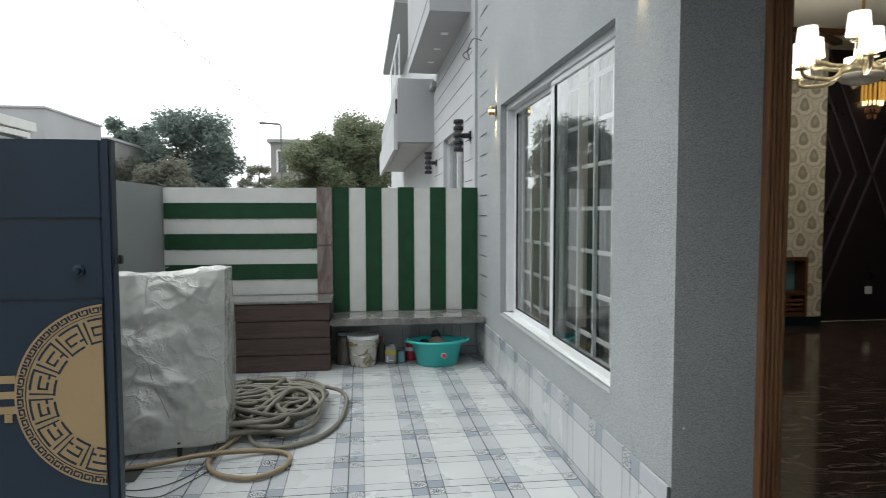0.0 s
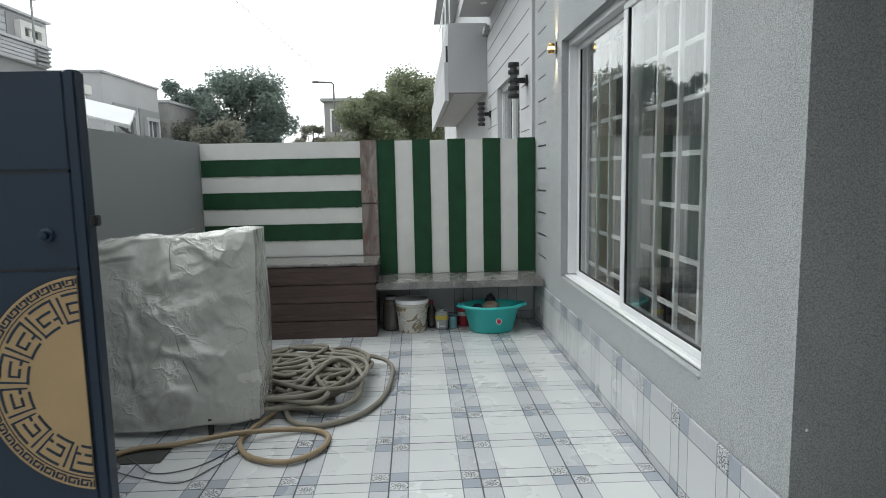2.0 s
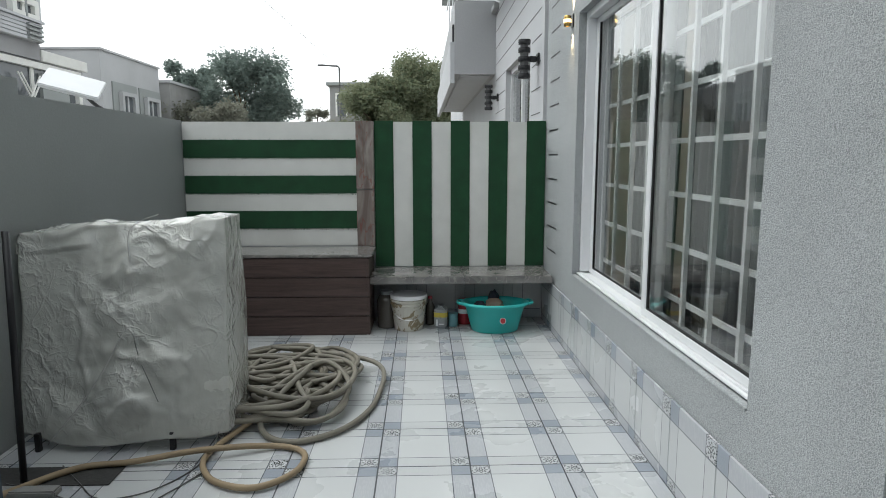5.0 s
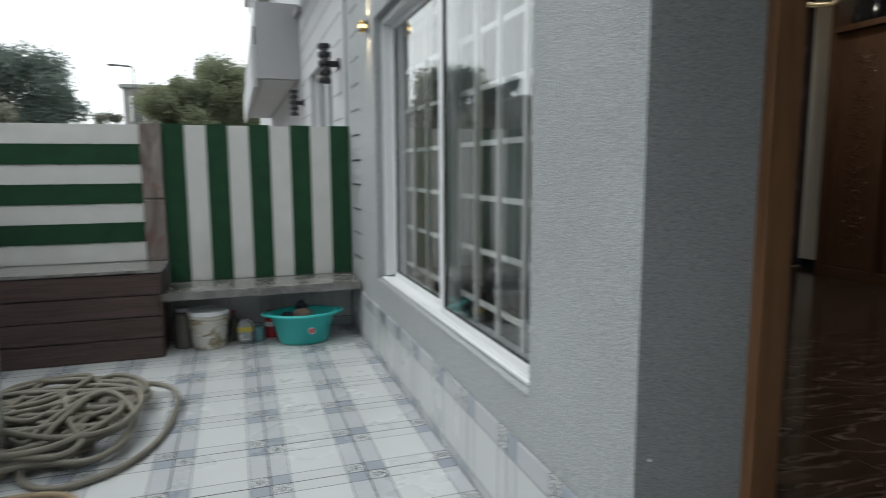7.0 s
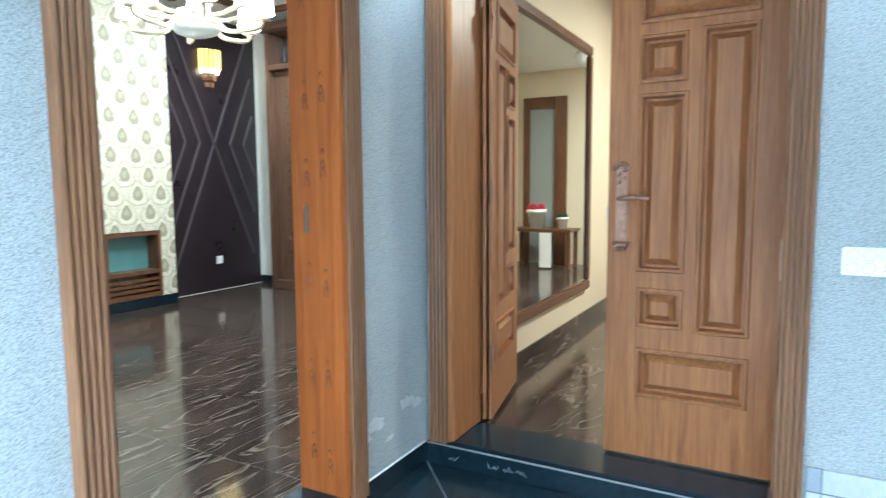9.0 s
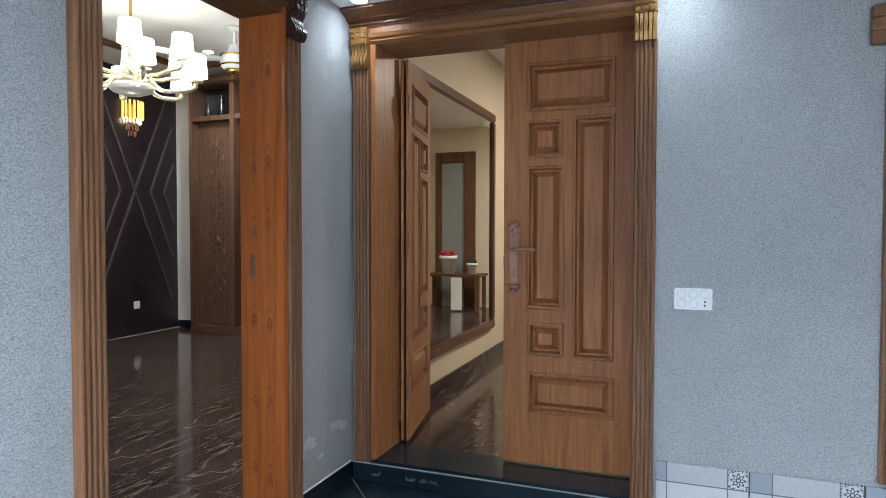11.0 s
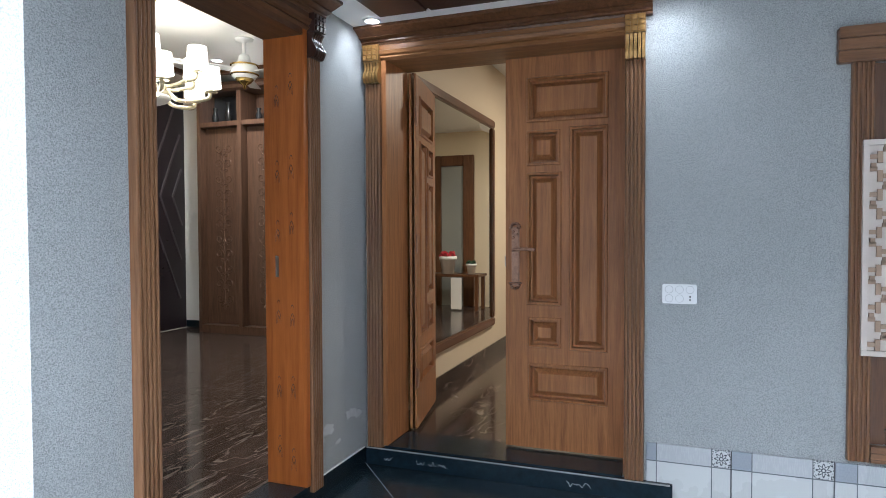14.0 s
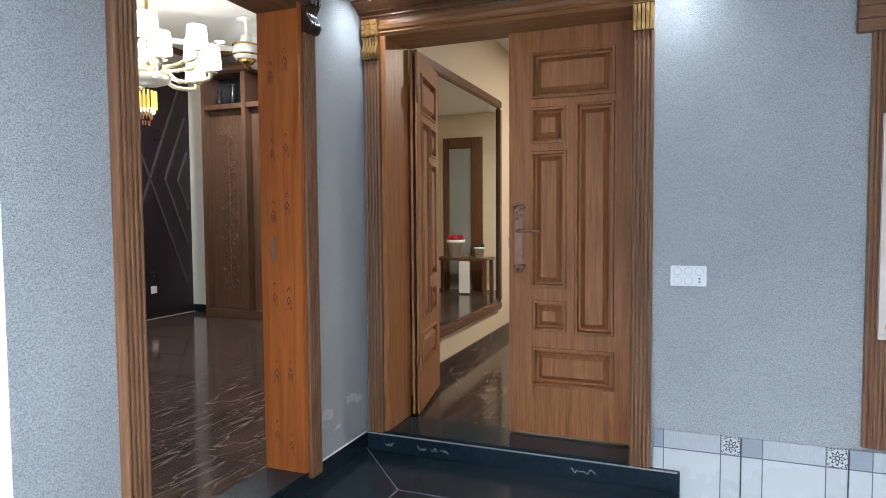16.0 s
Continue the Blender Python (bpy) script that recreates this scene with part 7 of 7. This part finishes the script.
# street light and overhead wires
sl = thing("street_lamp", "thin grey street lamp beyond the wall", "street lamp", at=(-4.5, 41, -0.06))
bm = bmesh.new()
tube(bm, [(0, 0, 0), (0, 0, 6.9), (-0.1, 0, 7.0), (-0.9, 0, 7.05)], 0.05, 8)
part("pole", bm, M["wire"], sl)
part("head", boxes([(-1.3, -0.9, -0.09, 0.09, 7.0, 7.1)], 0.02), M["wire"], sl)
for k, (x, z) in enumerate(((-5.0, 6.2), (-5.3, 6.5))):
    cable("overhead_wire", "thin overhead power cable over the street", [(x - 1.0, -6, z + 0.5), (x, 8, z), (x + 0.3, 22, z + 0.3), (x + 0.6, 45, z + 0.6)], 0.005, M["wire"], 6)


# ---- laid pieces: marble floor, wall tiles, floor tiles ----
def tile_mesh(name, w, h, thick, mat, u0=0.0, u1=1.0, v0=0.0, v1=1.0):
    """A tile lying in x and y, its print on all faces by place."""
    bm = boxes([(0, w, 0, h, -thick, 0)])
    bmesh.ops.bevel(bm, geom=[e for e in bm.edges if all(v.co.z > -1e-6 for v in e.verts)], offset=0.0012, segments=1, affect="EDGES")
    lay = bm.loops.layers.uv.new("print")
    for f in bm.faces:
        for lp in f.loops:
            lp[lay].uv = (u0 + (u1 - u0) * lp.vert.co.x / w, v0 + (v1 - v0) * lp.vert.co.y / h)
    me = bpy.data.meshes.new(name)
    bm.to_mesh(me)
    bm.free()
    me.materials.append(mat)
    return me


def lay(mesh, name, parent, m):
    ob = new(name, mesh)
    ob.parent = parent
    ob.matrix_basis = m
    return ob


TW, TH, JT = 0.409, 0.394, 0.006
GX, GYO = 0.705, 4.352                 # a crossing of the joints
yard = structure("floor_yard", boxes([(XL, XW, -4.2, YB, -0.055, -0.0008), (XW, XM, -4.2, YD, -0.055, -0.0008)]), M["grout"], "yard floor laid with printed square tiles", "floor")
full = tile_mesh("floor_tile", TW - JT, TH - JT, 0.012, M["tile_floor"])
for i in range(-6, 7):
    for j in range(-12, 6):
        x, y = GX + i * TW + JT / 2, GYO + j * TH + JT / 2
        x0, x1, y0, y1 = max(x, XL + 0.002), min(x + TW - JT, (XW if y > YD - 0.3 else XM) - 0.018), y, min(y + TH - JT, YB - 0.002)
        if x1 - x0 < 0.02 or y1 - y0 < 0.02:
            continue
        w, h = x1 - x0, y1 - y0
        me = full if abs(w - TW + JT) < 1e-4 and abs(h - TH + JT) < 1e-4 else tile_mesh("floor_tile", w, h, 0.012, M["tile_floor"], (x0 - x) / (TW - JT), (x1 - x) / (TW - JT), (y0 - y) / (TH - JT), (y1 - y) / (TH - JT))
        lay(me, "tile", yard, pose(x0, y0, 0.0) @ pose(0, 0, random.uniform(-0.0006, 0.0006)))
# out of view; dark concrete keeps bounced light off the pier
bed = structure("floor_rest", boxes([(XL, XM, -4.199, GYO - 12 * TH, -0.003, 0.0)]), M["concrete"], "plain porch floor behind the tiles", "floor")

# dado of the same tile, its lowest border cut off by the floor
cutv = 0.08
dado = structure("tile_dado_west", boxes([(XW - 0.006, XW - 0.001, YD, YB - 0.03, 0.0, 0.372)]), M["grout"], "printed tile dado under the window", "tile dado")
zs = 0.375
for j in range(-3, 8):
    y1 = 3.345 + (j + 1) * 0.4105
    y0 = y1 - 0.4105 + JT
    ya, yb = max(y0, YD + 0.001), min(y1, YB - 0.03)
    if yb - ya < 0.02:
        continue
    me = tile_mesh("dado_tile", yb - ya, zs, 0.010, M["tile_wall"], (y1 - yb) / 0.407, (y1 - ya) / 0.407, cutv, 1.0)
    # local x runs to smaller y, local y up, the face looks along -x
    lay(me, "tile", dado, Matrix(((0, 0, -1, XW - 0.016), (-1, 0, 0, yb), (0, 1, 0, 0.001), (0, 0, 0, 1))))
dado = structure("tile_dado_east", boxes([(XM - 0.006, XM - 0.001, -4.2, 1.10, 0.0, 0.377)]), M["grout"], "printed tile dado along the porch wall", "tile dado")
for j in range(-6, 3):
    y1 = 0.735 + j * 0.4105
    y0 = y1 - 0.4105 + JT
    ya, yb = max(y0, -4.1), min(y1, 1.108)
    if yb - ya < 0.02:
        continue
    z0 = 0.0
    me = tile_mesh("dado_tile", yb - ya, 0.38, 0.010, M["tile_wall"], (y1 - yb) / 0.407, (y1 - ya) / 0.407, cutv, 1.0)
    lay(me, "tile", dado, Matrix(((0, 0, -1, XM - 0.016), (-1, 0, 0, yb), (0, 1, 0, 0.001), (0, 0, 0, 1))))
# under the bench
dado = structure("tile_dado_back", boxes([(0.14, XW - 0.02, YB - 0.006, YB - 0.001, 0.0, 0.388)]), M["grout"], "printed tile dado under the bench", "tile dado")
for j in range(4):
    x0 = 0.14 + j * 0.4105 - 0.1
    xa, xb = max(x0, 0.141), min(x0 + 0.407, XW - 0.022)
    me = tile_mesh("dado_tile", xb - xa, 0.388, 0.010, M["tile_wall"], (xa - x0) / 0.407, (xb - x0) / 0.407, 0.0, 1.0)
    lay(me, "tile", dado, Matrix(((1, 0, 0, xa), (0, 0, -1, YB - 0.016), (0, 1, 0, 0.001), (0, 0, 0, 1))))

# marble slabs indoors
slab = boxes([(0, 0.596, 0, 0.596, -0.02, 0)])
sme = bpy.data.meshes.new("marble_slab")
slab.to_mesh(sme)
slab.free()
sme.materials.append(M["floor_brown"])
for i in range(9):
    for j in range(7):
        x, y = XI + i * 0.6, YI + j * 0.6
        if x + 0.597 < RX + 0.3 and y + 0.597 < RY + 0.4:
            lay(sme, "slab", floor_in, pose(x, y, FL))
